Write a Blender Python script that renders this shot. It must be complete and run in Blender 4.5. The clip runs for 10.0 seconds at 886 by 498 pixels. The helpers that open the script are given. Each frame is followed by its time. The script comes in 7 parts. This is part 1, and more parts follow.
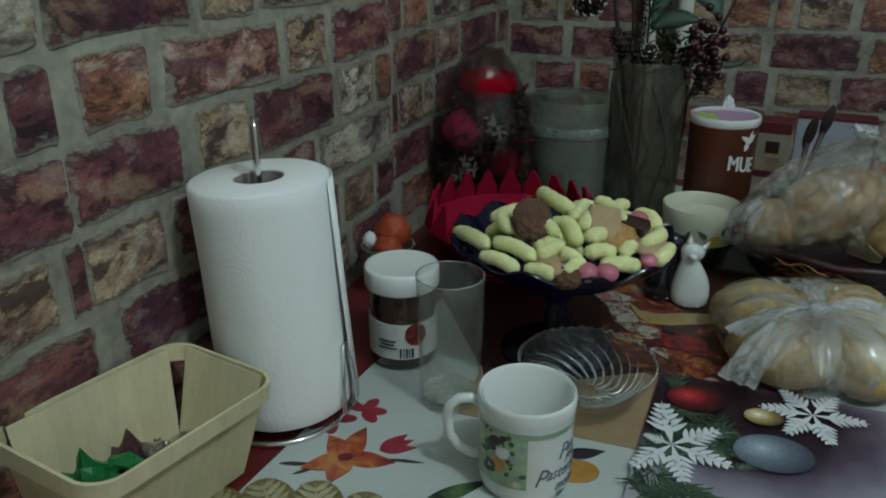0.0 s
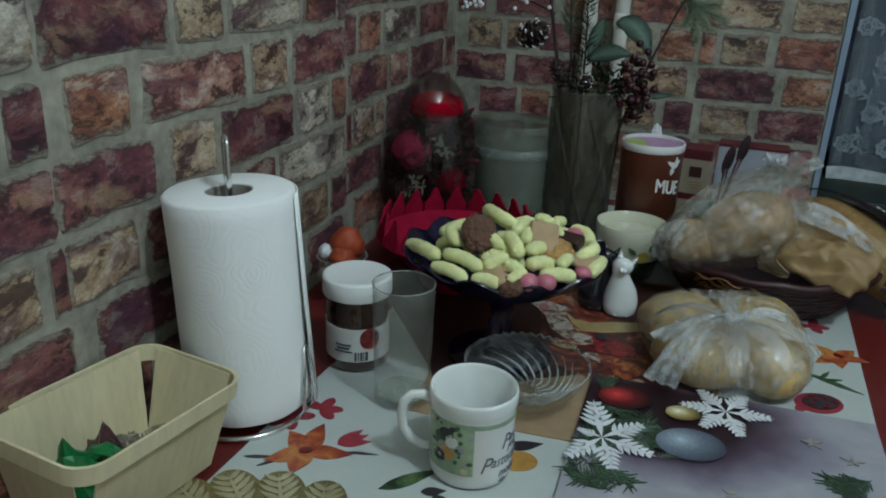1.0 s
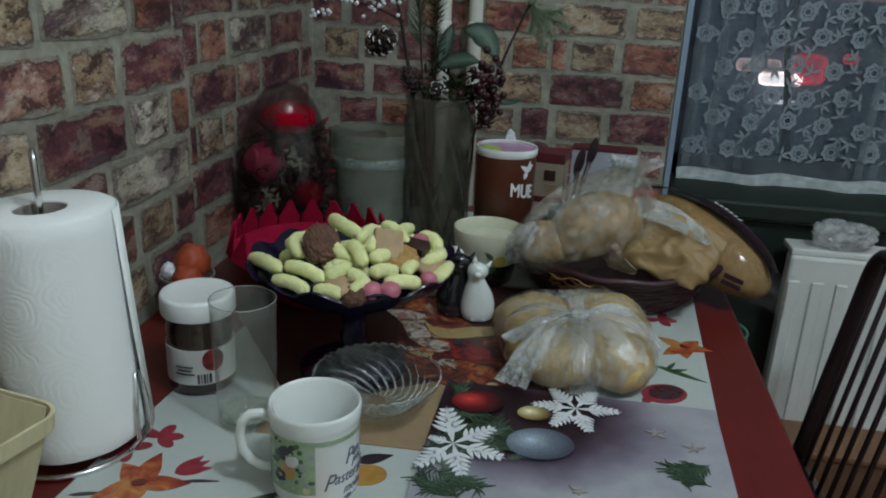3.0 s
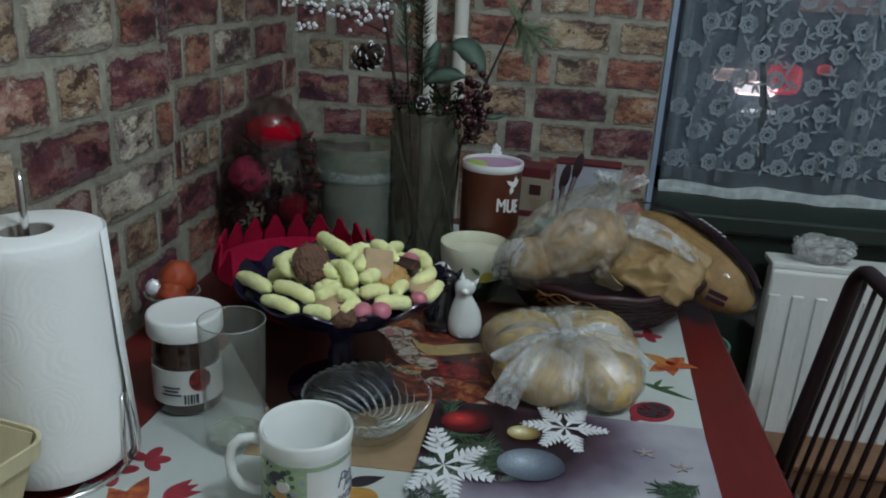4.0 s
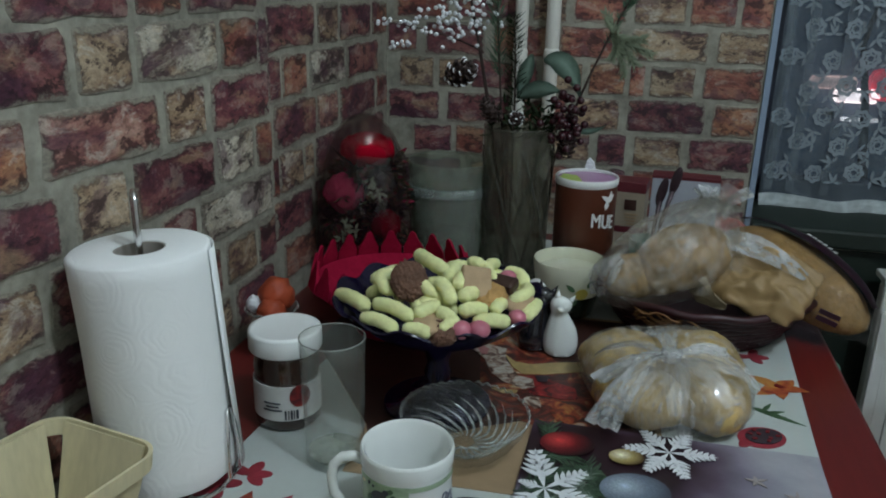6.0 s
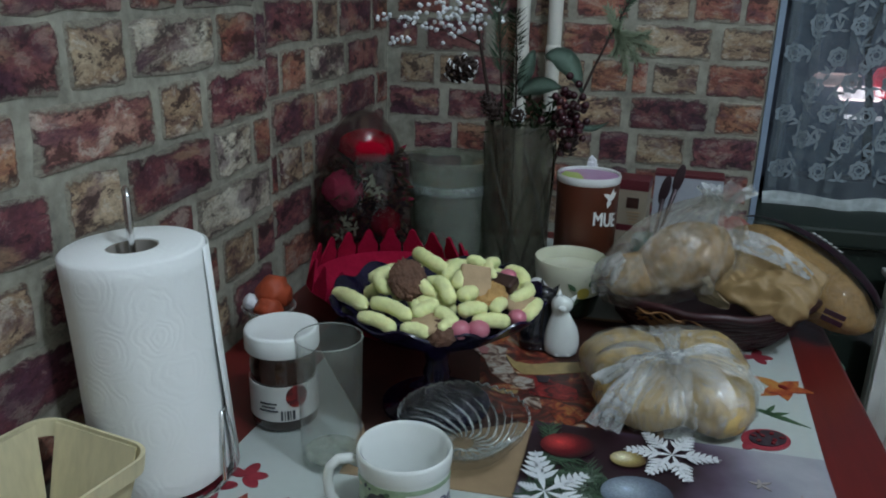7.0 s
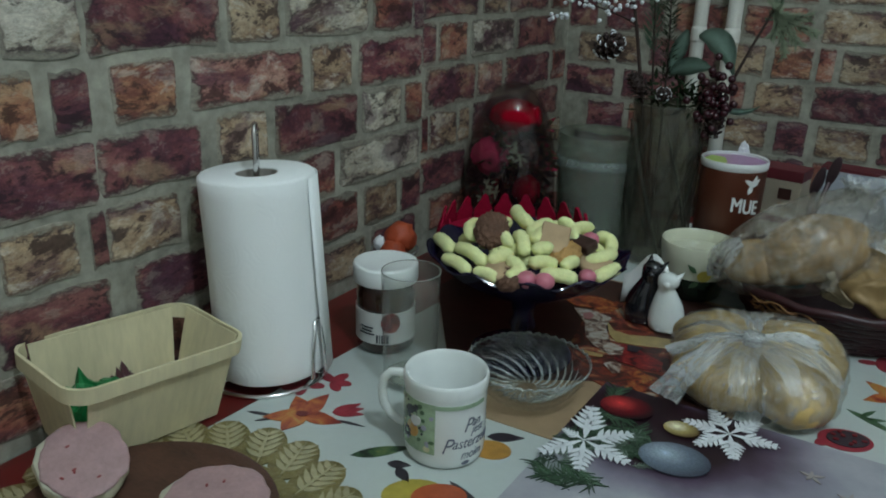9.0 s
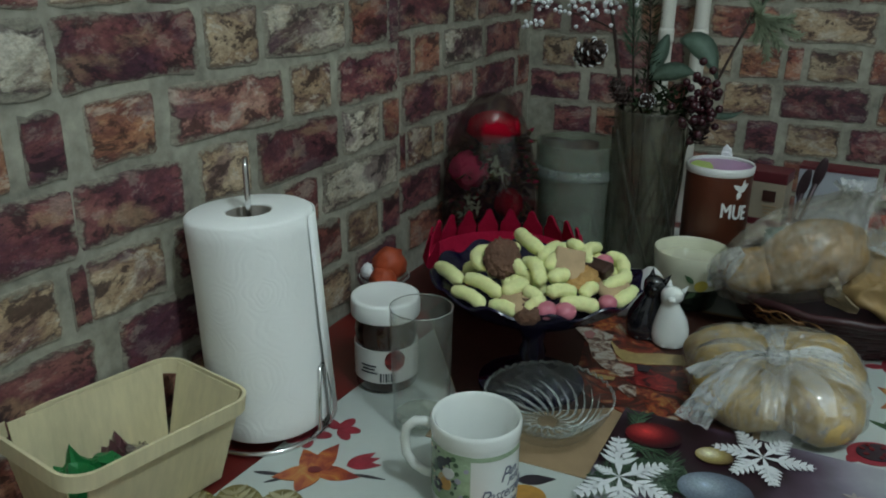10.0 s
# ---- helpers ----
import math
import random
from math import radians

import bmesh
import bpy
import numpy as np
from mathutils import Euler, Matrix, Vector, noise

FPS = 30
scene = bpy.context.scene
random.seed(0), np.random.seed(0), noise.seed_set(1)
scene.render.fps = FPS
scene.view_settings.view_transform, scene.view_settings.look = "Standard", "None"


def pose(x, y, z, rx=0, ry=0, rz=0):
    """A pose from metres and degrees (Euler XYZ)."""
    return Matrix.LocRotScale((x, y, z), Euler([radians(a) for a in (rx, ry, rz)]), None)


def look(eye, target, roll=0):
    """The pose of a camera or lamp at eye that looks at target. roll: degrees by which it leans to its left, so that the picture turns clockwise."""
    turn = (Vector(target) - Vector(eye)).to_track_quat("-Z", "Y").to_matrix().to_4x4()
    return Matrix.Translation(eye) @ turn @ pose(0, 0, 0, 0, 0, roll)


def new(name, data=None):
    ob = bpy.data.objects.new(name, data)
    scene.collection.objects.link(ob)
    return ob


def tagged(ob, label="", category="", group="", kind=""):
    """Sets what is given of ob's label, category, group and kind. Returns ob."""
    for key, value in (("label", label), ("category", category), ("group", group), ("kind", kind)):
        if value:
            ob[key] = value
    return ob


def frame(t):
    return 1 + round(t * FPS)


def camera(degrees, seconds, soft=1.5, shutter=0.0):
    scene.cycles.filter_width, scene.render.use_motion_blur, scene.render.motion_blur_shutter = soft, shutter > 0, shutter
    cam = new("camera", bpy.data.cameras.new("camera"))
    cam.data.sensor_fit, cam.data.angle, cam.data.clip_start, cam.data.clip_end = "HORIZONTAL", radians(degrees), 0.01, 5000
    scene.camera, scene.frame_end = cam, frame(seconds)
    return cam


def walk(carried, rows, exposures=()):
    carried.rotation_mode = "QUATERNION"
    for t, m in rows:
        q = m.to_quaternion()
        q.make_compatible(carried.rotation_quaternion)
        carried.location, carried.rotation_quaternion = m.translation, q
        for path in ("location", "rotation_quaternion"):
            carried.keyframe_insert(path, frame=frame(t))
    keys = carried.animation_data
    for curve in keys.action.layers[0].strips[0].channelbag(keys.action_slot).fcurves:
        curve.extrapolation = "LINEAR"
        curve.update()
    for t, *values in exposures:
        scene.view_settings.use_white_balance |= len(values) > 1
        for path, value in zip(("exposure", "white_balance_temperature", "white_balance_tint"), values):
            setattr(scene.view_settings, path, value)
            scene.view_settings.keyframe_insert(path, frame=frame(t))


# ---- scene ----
cam = camera(59.0, 10.0, soft=1.9)
PATH = [
    (0, (0.4493, -1.4302, 1.1644), (-0.1745, 0.1038, 0.4851), -0.2),
    (0.5, (0.4654, -1.4812, 1.1859), (-0.085, 0.0859, 0.5182), 1.2),
    (1, (0.4582, -1.4938, 1.1832), (-0.0394, 0.1011, 0.5424), 2.3),
    (1.5, (0.4672, -1.483, 1.1859), (0.026, 0.1351, 0.5594), 2.6),
    (2, (0.4806, -1.4768, 1.1823), (0.119, 0.1647, 0.5656), 2.5),
    (2.5, (0.4905, -1.4732, 1.1769), (0.1844, 0.1808, 0.5638), 2.8),
    (2.7, (0.5021, -1.4705, 1.1742), (0.2103, 0.1897, 0.5701), 2.6),
    (3.8, (0.494, -1.4678, 1.1823), (0.2873, 0.2059, 0.5817), 3),
    (4, (0.4878, -1.4651, 1.1877), (0.2739, 0.2121, 0.5978), 3.2),
    (4.5, (0.4806, -1.4472, 1.1877), (0.2067, 0.2282, 0.6193), 2.7),
    (5, (0.4735, -1.4401, 1.185), (0.1423, 0.2246, 0.6166), 2),
    (5.5, (0.4744, -1.4454, 1.1877), (0.0895, 0.2076, 0.6193), 1.4),
    (6, (0.469, -1.4588, 1.1877), (0.0716, 0.1915, 0.6211), 1.2),
    (7.5, (0.4699, -1.4418, 1.1832), (0.0573, 0.2005, 0.6041), 1.4),
    (8, (0.5486, -1.4571, 1.1912), (-0.0474, 0.1235, 0.6005), 1.7),
    (8.5, (0.6077, -1.4571, 1.1805), (-0.1611, 0.0439, 0.5817), 2.6),
    (9, (0.6381, -1.4588, 1.1751), (-0.2506, -0.0304, 0.5656), 1.8),
    (9.5, (0.6175, -1.4535, 1.1805), (-0.247, -0.0107, 0.5665), 1.2),
    (10, (0.5424, -1.4463, 1.1903), (-0.2103, 0.0564, 0.5755), 0.5),
]
walk(cam, [(t, look(eye, target, roll)) for t, eye, target, roll in PATH],
     [(0.0, -0.28, 6350, 4), (0.6, -0.02, 6150, 7), (2.0, -0.02, 6450, 8), (4.0, 0.06, 6350, 14), (5.0, 0.0, 6600, 12), (6.0, 0.02, 6300, 12), (7.5, 0.04, 6050, 14), (8.3, 0.0, 6250, 9), (9.0, -0.03, 6250, 6), (10.0, -0.09, 6500, 5)])

# ---- light ----
scene.view_settings.exposure = 0.0
world = bpy.data.worlds.new("night")
scene.world = world
world.use_nodes = True
world.node_tree.nodes["Background"].inputs[0].default_value = (0.010, 0.014, 0.022, 1)
world.node_tree.nodes["Background"].inputs[1].default_value = 0.4


def lamp(name, kind, power, m, colour, size):
    data = bpy.data.lights.new(name, kind)
    data.energy, data.color = power, colour
    if kind == "AREA":
        data.shape, data.size = "DISK", size
    else:
        data.shadow_soft_size = size
    ob = new(name, data)
    ob.matrix_world = m
    return ob


LAMP = (1.08, -1.40, 2.28)
lamp("ceiling_bulb", "POINT", 33.6, pose(*LAMP), (0.76, 0.91, 1.0), 0.05)


# ---- materials ----
def shader(name):
    m = bpy.data.materials.new(name)
    m.use_nodes = True
    return m, m.node_tree.nodes, m.node_tree.links, m.node_tree.nodes["Principled BSDF"]


def noise_node(nodes, links, scale, detail=5.0, rough=0.6, stretch=None, space="Object", distort=0.0):
    co = nodes.new("ShaderNodeTexCoord")
    n = nodes.new("ShaderNodeTexNoise")
    n.inputs["Scale"].default_value, n.inputs["Detail"].default_value = scale, detail
    n.inputs["Roughness"].default_value, n.inputs["Distortion"].default_value = rough, distort
    if stretch:
        mp = nodes.new("ShaderNodeMapping")
        mp.inputs["Scale"].default_value = stretch
        links.new(co.outputs[space], mp.inputs[0])
        links.new(mp.outputs[0], n.inputs["Vector"])
    else:
        links.new(co.outputs[space], n.inputs["Vector"])
    return n.outputs["Fac"]


def ramp(nodes, links, fac, stops):
    r = nodes.new("ShaderNodeValToRGB")
    el = r.color_ramp.elements
    while len(el) < len(stops):
        el.new(0.5)
    for e, (p, c) in zip(el, stops):
        e.position, e.color = p, (*c, 1)
    links.new(fac, r.inputs[0])
    return r.outputs[0]


def mixed(nodes, links, fac, a, b, mode="MIX"):
    x = nodes.new("ShaderNodeMix")
    x.data_type, x.blend_type = "RGBA", mode
    for sock, v in ((x.inputs[0], fac), (x.inputs[6], a), (x.inputs[7], b)):
        if isinstance(v, (int, float)):
            sock.default_value = v
        elif isinstance(v, tuple):
            sock.default_value = (*v, 1)
        else:
            links.new(v, sock)
    return x.outputs[2]


def bumped(nodes, links, p, fac, strength, dist):
    b = nodes.new("ShaderNodeBump")
    b.inputs["Strength"].default_value, b.inputs["Distance"].default_value = strength, dist
    links.new(fac, b.inputs["Height"])
    links.new(b.outputs[0], p.inputs["Normal"])


def plain(name, colour, rough=0.5, metal=0.0, vary=0.18, scale=60.0, bump=0.15, dist=0.0006, coat=0.0, sheen=0.0, sss=0.0, stretch=None):
    """A surface of one colour with stains and grain at two scales."""
    m, nodes, links, p = shader(name)
    big = noise_node(nodes, links, scale * 0.18, 3, stretch=stretch)
    fine = noise_node(nodes, links, scale, 6, stretch=stretch)
    dark = tuple(c * (1 - vary) for c in colour)
    lite = tuple(min(1, c * (1 + vary * 0.6)) for c in colour)
    a = ramp(nodes, links, big, [(0.3, dark), (0.7, lite)])
    b = ramp(nodes, links, fine, [(0.3, dark), (0.7, lite)])
    links.new(mixed(nodes, links, 0.45, a, b), p.inputs["Base Color"])
    p.inputs["Roughness"].default_value, p.inputs["Metallic"].default_value = rough, metal
    p.inputs["Coat Weight"].default_value = coat
    p.inputs["Sheen Weight"].default_value = sheen
    if sss:
        p.inputs["Subsurface Weight"].default_value = sss
        p.inputs["Subsurface Radius"].default_value = (0.01, 0.006, 0.003)
        p.inputs["Subsurface Scale"].default_value = 0.5
    if bump:
        bumped(nodes, links, p, fine, bump, dist)
    return m


def glass(name, colour=(1, 1, 1), rough=0.03, ior=1.45):
    m, nodes, links, p = shader(name)
    p.inputs["Base Color"].default_value = (*colour, 1)
    p.inputs["Transmission Weight"].default_value = 1.0
    p.inputs["Roughness"].default_value, p.inputs["IOR"].default_value = rough, ior
    grime = noise_node(nodes, links, 35, 4)
    r = nodes.new("ShaderNodeMapRange")
    r.inputs[3].default_value, r.inputs[4].default_value = rough * 0.5, rough * 2.5
    links.new(grime, r.inputs[0])
    links.new(r.outputs[0], p.inputs["Roughness"])
    return m


def thin_glass(name, tint=(1, 1, 1), rough=0.04, milky=0.0, milk=(0.6, 0.63, 0.6), bump=0.0, ior=1.5, edge=0.7, blot=0.4):
    """Thin-walled glass or clear plastic: light goes straight through, the gloss follows Fresnel."""
    m, nodes, links, p = shader(name)
    nodes.remove(p)
    t = nodes.new("ShaderNodeBsdfTransparent")
    t.inputs[0].default_value = (*tint, 1)
    g = nodes.new("ShaderNodeBsdfGlossy")
    g.inputs["Roughness"].default_value = rough
    f = nodes.new("ShaderNodeLayerWeight")
    f.inputs["Blend"].default_value = 0.5
    pw = nodes.new("ShaderNodeMath")
    pw.operation = "POWER"
    pw.inputs[1].default_value = 4.0
    links.new(f.outputs["Facing"], pw.inputs[0])
    sc = nodes.new("ShaderNodeMath")
    sc.operation = "MULTIPLY_ADD"
    sc.inputs[1].default_value, sc.inputs[2].default_value = edge, ((ior - 1) / (ior + 1)) ** 2
    links.new(pw.outputs[0], sc.inputs[0])
    smear = noise_node(nodes, links, 45, 6, 0.65)
    if bump:
        b = nodes.new("ShaderNodeBump")
        b.inputs["Strength"].default_value, b.inputs["Distance"].default_value = 0.6, bump
        links.new(smear, b.inputs["Height"])
        links.new(b.outputs[0], g.inputs["Normal"])
        links.new(b.outputs[0], f.inputs["Normal"])
    d = nodes.new("ShaderNodeBsdfDiffuse")
    d.inputs[0].default_value = (*milk, 1)
    r = nodes.new("ShaderNodeMapRange")
    r.inputs[1].default_value, r.inputs[2].default_value = 0.35, 0.65
    r.inputs[3].default_value, r.inputs[4].default_value = milky * (1 - blot), milky * (1 + blot)
    links.new(smear, r.inputs[0])
    m1, m2 = nodes.new("ShaderNodeMixShader"), nodes.new("ShaderNodeMixShader")
    links.new(r.outputs[0], m1.inputs[0])
    links.new(t.outputs[0], m1.inputs[1])
    links.new(d.outputs[0], m1.inputs[2])
    links.new(sc.outputs[0], m2.inputs[0])
    links.new(m1.outputs[0], m2.inputs[1])
    links.new(g.outputs[0], m2.inputs[2])
    links.new(m2.outputs[0], nodes["Material Output"].inputs[0])
    return m


def film(name, tint=(0.75, 0.76, 0.74), cover=(0.10, 0.45), rough=0.18, scale=30.0, shine_amount=0.13, knot=None, pleats=9.0):
    """Thin crinkled clear plastic film: mostly see-through, milky in patches, glossy."""
    m, nodes, links, p = shader(name)
    out = nodes["Material Output"]
    p.inputs["Base Color"].default_value = (*tint, 1)
    p.inputs["Roughness"].default_value = rough
    p.inputs["Coat Weight"].default_value, p.inputs["Coat Roughness"].default_value = 1.0, 0.05
    p.inputs["Coat IOR"].default_value = 1.8
    cr = noise_node(nodes, links, scale, 6, 0.65, distort=1.2)
    fold = noise_node(nodes, links, scale * 0.6, 7, 0.6, distort=2.5)
    if knot:
        # pleats run outward from the gathered point
        co = nodes.new("ShaderNodeTexCoord")
        off = nodes.new("ShaderNodeVectorMath")
        off.operation = "SUBTRACT"
        off.inputs[1].default_value = knot
        links.new(co.outputs["Object"], off.inputs[0])
        sep = nodes.new("ShaderNodeSeparateXYZ")
        links.new(off.outputs[0], sep.inputs[0])
        ang = nodes.new("ShaderNodeMath")
        ang.operation = "ARCTAN2"
        links.new(sep.outputs[1], ang.inputs[0])
        links.new(sep.outputs[0], ang.inputs[1])
        away = nodes.new("ShaderNodeVectorMath")
        away.operation = "LENGTH"
        links.new(off.outputs[0], away.inputs[0])
        far = nodes.new("ShaderNodeMath")
        far.operation = "MULTIPLY"
        far.inputs[1].default_value = 9.0
        links.new(away.outputs["Value"], far.inputs[0])
        polar = nodes.new("ShaderNodeCombineXYZ")
        links.new(ang.outputs[0], polar.inputs[0])
        links.new(far.outputs[0], polar.inputs[1])
        pleat = nodes.new("ShaderNodeTexNoise")
        pleat.inputs["Scale"].default_value, pleat.inputs["Detail"].default_value = pleats, 3.0
        pleat.inputs["Distortion"].default_value = 0.6
        links.new(polar.outputs[0], pleat.inputs["Vector"])
        cr = mixed(nodes, links, 0.80, cr, pleat.outputs["Fac"])
        fold = mixed(nodes, links, 0.6, fold, pleat.outputs["Fac"])
    bumped(nodes, links, p, cr, 0.9, 0.004)
    gl = nodes.new("ShaderNodeBsdfGlossy")
    gl.inputs["Roughness"].default_value = 0.14
    gb = nodes.new("ShaderNodeBump")
    gb.inputs["Strength"].default_value, gb.inputs["Distance"].default_value = 1.0, 0.014
    links.new(fold, gb.inputs["Height"])
    links.new(gb.outputs[0], gl.inputs["Normal"])
    t = nodes.new("ShaderNodeBsdfTransparent")
    t.inputs[0].default_value = (0.97, 0.97, 0.96, 1)
    r = nodes.new("ShaderNodeMapRange")
    r.inputs[1].default_value, r.inputs[2].default_value = (0.44, 0.72) if knot else (0.35, 0.75)
    r.inputs[3].default_value, r.inputs[4].default_value = cover
    links.new(cr, r.inputs[0])
    mx = nodes.new("ShaderNodeMixShader")
    links.new(r.outputs[0], mx.inputs[0])
    links.new(t.outputs[0], mx.inputs[1])
    links.new(p.outputs[0], mx.inputs[2])
    shine = nodes.new("ShaderNodeMixShader")
    shine.inputs[0].default_value = shine_amount
    links.new(mx.outputs[0], shine.inputs[1])
    links.new(gl.outputs[0], shine.inputs[2])
    links.new(shine.outputs[0], out.inputs[0])
    return m


def brick_mat(name, base, dark, lite, patch):
    m, nodes, links, p = shader(name)
    info = nodes.new("ShaderNodeObjectInfo")
    co = nodes.new("ShaderNodeTexCoord")
    geo = nodes.new("ShaderNodeNewGeometry")
    lie = nodes.new("ShaderNodeMapping")
    lie.inputs["Scale"].default_value = (0.62, 0.52, 1.0)
    links.new(geo.outputs["Position"], lie.inputs[0])

    def n(scale, detail=6, rough=0.65, dist=0.6):
        x = nodes.new("ShaderNodeTexNoise")
        x.inputs["Scale"].default_value, x.inputs["Detail"].default_value = scale, detail
        x.inputs["Roughness"].default_value, x.inputs["Distortion"].default_value = rough, dist
        links.new(lie.outputs[0], x.inputs["Vector"])
        return x.outputs["Fac"]
    big, mid, fine = n(17, 9, 0.72, 0.5), n(36, 8, 0.72, 0.35), n(260, 6, 0.78, 0)
    c = ramp(nodes, links, big, [(0.40, dark), (0.50, base), (0.60, lite)])
    worn = nodes.new("ShaderNodeMapRange")
    worn.inputs[1].default_value, worn.inputs[2].default_value = 0.535, 0.585
    links.new(mid, worn.inputs[0])
    mul = nodes.new("ShaderNodeMath")
    mul.operation = "MULTIPLY"
    mul.inputs[1].default_value = patch
    links.new(worn.outputs[0], mul.inputs[0])
    c = mixed(nodes, links, mul.outputs[0], c, (0.44, 0.40, 0.33))
    blot = n(23, 5, 0.6, 0.2)
    for lo, hi, amount, tint in ((0.460, 0.39, 0.58, (0.072, 0.026, 0.048)), (0.555, 0.63, 0.45, (0.36, 0.25, 0.14))):
        stain = nodes.new("ShaderNodeMapRange")
        stain.inputs[1].default_value, stain.inputs[2].default_value, stain.inputs[4].default_value = lo, hi, amount
        links.new(blot, stain.inputs[0])
        c = mixed(nodes, links, stain.outputs[0], c, tint)
    soot = nodes.new("ShaderNodeMapRange")
    soot.inputs[1].default_value, soot.inputs[2].default_value = 0.465, 0.415
    soot.inputs[4].default_value = 0.85
    links.new(mid, soot.inputs[0])
    c = mixed(nodes, links, soot.outputs[0], c, tuple(v * 0.35 for v in dark))
    # crumbled rim where the mortar has smeared over the brick, plus a painted shadow line
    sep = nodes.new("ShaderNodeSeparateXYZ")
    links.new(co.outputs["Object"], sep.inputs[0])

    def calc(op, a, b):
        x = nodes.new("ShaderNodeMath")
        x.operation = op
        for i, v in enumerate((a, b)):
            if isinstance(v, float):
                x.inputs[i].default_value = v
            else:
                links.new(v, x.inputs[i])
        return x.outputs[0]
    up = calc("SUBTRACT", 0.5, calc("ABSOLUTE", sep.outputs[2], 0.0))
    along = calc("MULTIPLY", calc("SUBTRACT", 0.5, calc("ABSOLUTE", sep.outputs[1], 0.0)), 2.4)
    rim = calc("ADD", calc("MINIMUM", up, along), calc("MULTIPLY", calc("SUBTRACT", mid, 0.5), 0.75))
    # edge shadow of the printed brick, put into its colour as a dark line
    edge_shade = nodes.new("ShaderNodeMapRange")
    edge_shade.inputs[1].default_value, edge_shade.inputs[2].default_value, edge_shade.inputs[4].default_value = 0.13, 0.085, 0.62
    links.new(rim, edge_shade.inputs[0])
    c = mixed(nodes, links, edge_shade.outputs[0], c, (0.040, 0.022, 0.022))
    smear = nodes.new("ShaderNodeMapRange")
    smear.inputs[1].default_value, smear.inputs[2].default_value = 0.075, 0.025
    smear.inputs[4].default_value = 0.85
    links.new(rim, smear.inputs[0])
    c = mixed(nodes, links, smear.outputs[0], c, (0.235, 0.222, 0.174))
    grain = ramp(nodes, links, fine, [(0.30, (0.55, 0.55, 0.55)), (0.70, (1.30, 1.30, 1.30))])
    c = mixed(nodes, links, 1.0, c, grain, "MULTIPLY")
    tone = nodes.new("ShaderNodeMapRange")
    tone.inputs[3].default_value, tone.inputs[4].default_value = 1.02, 1.42
    links.new(info.outputs["Random"], tone.inputs[0])
    c = mixed(nodes, links, 1.0, c, tone.outputs[0], "MULTIPLY")
    links.new(c, p.inputs["Base Color"])
    p.inputs["Roughness"].default_value = 0.62
    bumped(nodes, links, p, mid, 0.6, 0.0014)
    return m


BRICK = {
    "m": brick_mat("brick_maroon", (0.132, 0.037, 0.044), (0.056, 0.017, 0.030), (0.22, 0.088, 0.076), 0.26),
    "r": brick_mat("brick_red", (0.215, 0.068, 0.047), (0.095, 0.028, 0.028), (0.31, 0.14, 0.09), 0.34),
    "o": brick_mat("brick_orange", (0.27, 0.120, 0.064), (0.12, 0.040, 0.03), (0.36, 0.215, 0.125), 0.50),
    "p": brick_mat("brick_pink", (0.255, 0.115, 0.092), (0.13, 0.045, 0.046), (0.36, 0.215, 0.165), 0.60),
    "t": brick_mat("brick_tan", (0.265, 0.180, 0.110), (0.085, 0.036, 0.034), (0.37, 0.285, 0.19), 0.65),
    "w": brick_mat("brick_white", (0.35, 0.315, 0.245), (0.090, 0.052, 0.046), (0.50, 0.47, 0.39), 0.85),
}
MORTAR = plain("mortar", (0.325, 0.312, 0.250), 0.75, vary=0.60, scale=70, bump=0.5, dist=0.0015)
PLASTER = plain("plaster", (0.80, 0.78, 0.74), 0.8, vary=0.08, scale=30)
REVEAL = plain("reveal_paint", (0.24, 0.31, 0.40), 0.6, vary=0.15, scale=40)
GREEN_PAINT = plain("green_paint", (0.009, 0.018, 0.012), 0.6, vary=0.25, scale=40)
FLOOR = plain("floor_boards", (0.16, 0.085, 0.045), 0.45, vary=0.3, scale=20, stretch=(1, 6, 1))
RED_WOOD = plain("red_stained_wood", (0.125, 0.012, 0.010), 0.34, vary=0.22, scale=45, stretch=(6, 0.6, 1), bump=0.08, coat=0.1)
CLOTH = plain("oilcloth", (0.47, 0.515, 0.485), 0.38, vary=0.05, scale=120, bump=0.06)
WHITE_METAL = plain("white_enamel", (0.70, 0.71, 0.68), 0.35, vary=0.06, scale=25)
PIPE_WHITE = plain("white_pipe_paint", (0.72, 0.71, 0.64), 0.4, vary=0.08, scale=60)
CHROME = plain("chrome", (0.75, 0.75, 0.75), 0.14, 1.0, vary=0.1, bump=0)
DARK_METAL = plain("dark_brown_metal", (0.050, 0.028, 0.034), 0.35, 0.3, vary=0.2)


# ---- mesh helpers ----
def thing(name, label, category, at=(0, 0, 0), rz=0.0, group="", kind=""):
    e = new(name)
    e.empty_display_size = 0.02
    e.matrix_world = pose(*at, 0, 0, rz)
    return tagged(e, label, category, group, kind)


def part(name, bm, material, parent, label="", smooth=True, kind=""):
    me = bpy.data.meshes.new(name)
    if isinstance(bm, bpy.types.Mesh):
        me = bm
    else:
        bm.normal_update()
        bm.to_mesh(me)
        bm.free()
    if not me.materials:
        me.materials.append(material)
    for f in me.polygons:
        f.use_smooth = smooth
    ob = new(name, me)
    if parent is not None:
        ob.parent = parent
    return tagged(ob, label, kind=kind)


def crisp(bm, angle=0.6):
    for e in bm.edges:
        if len(e.link_faces) == 2 and e.calc_face_angle(0) > angle:
            e.smooth = False
    return bm


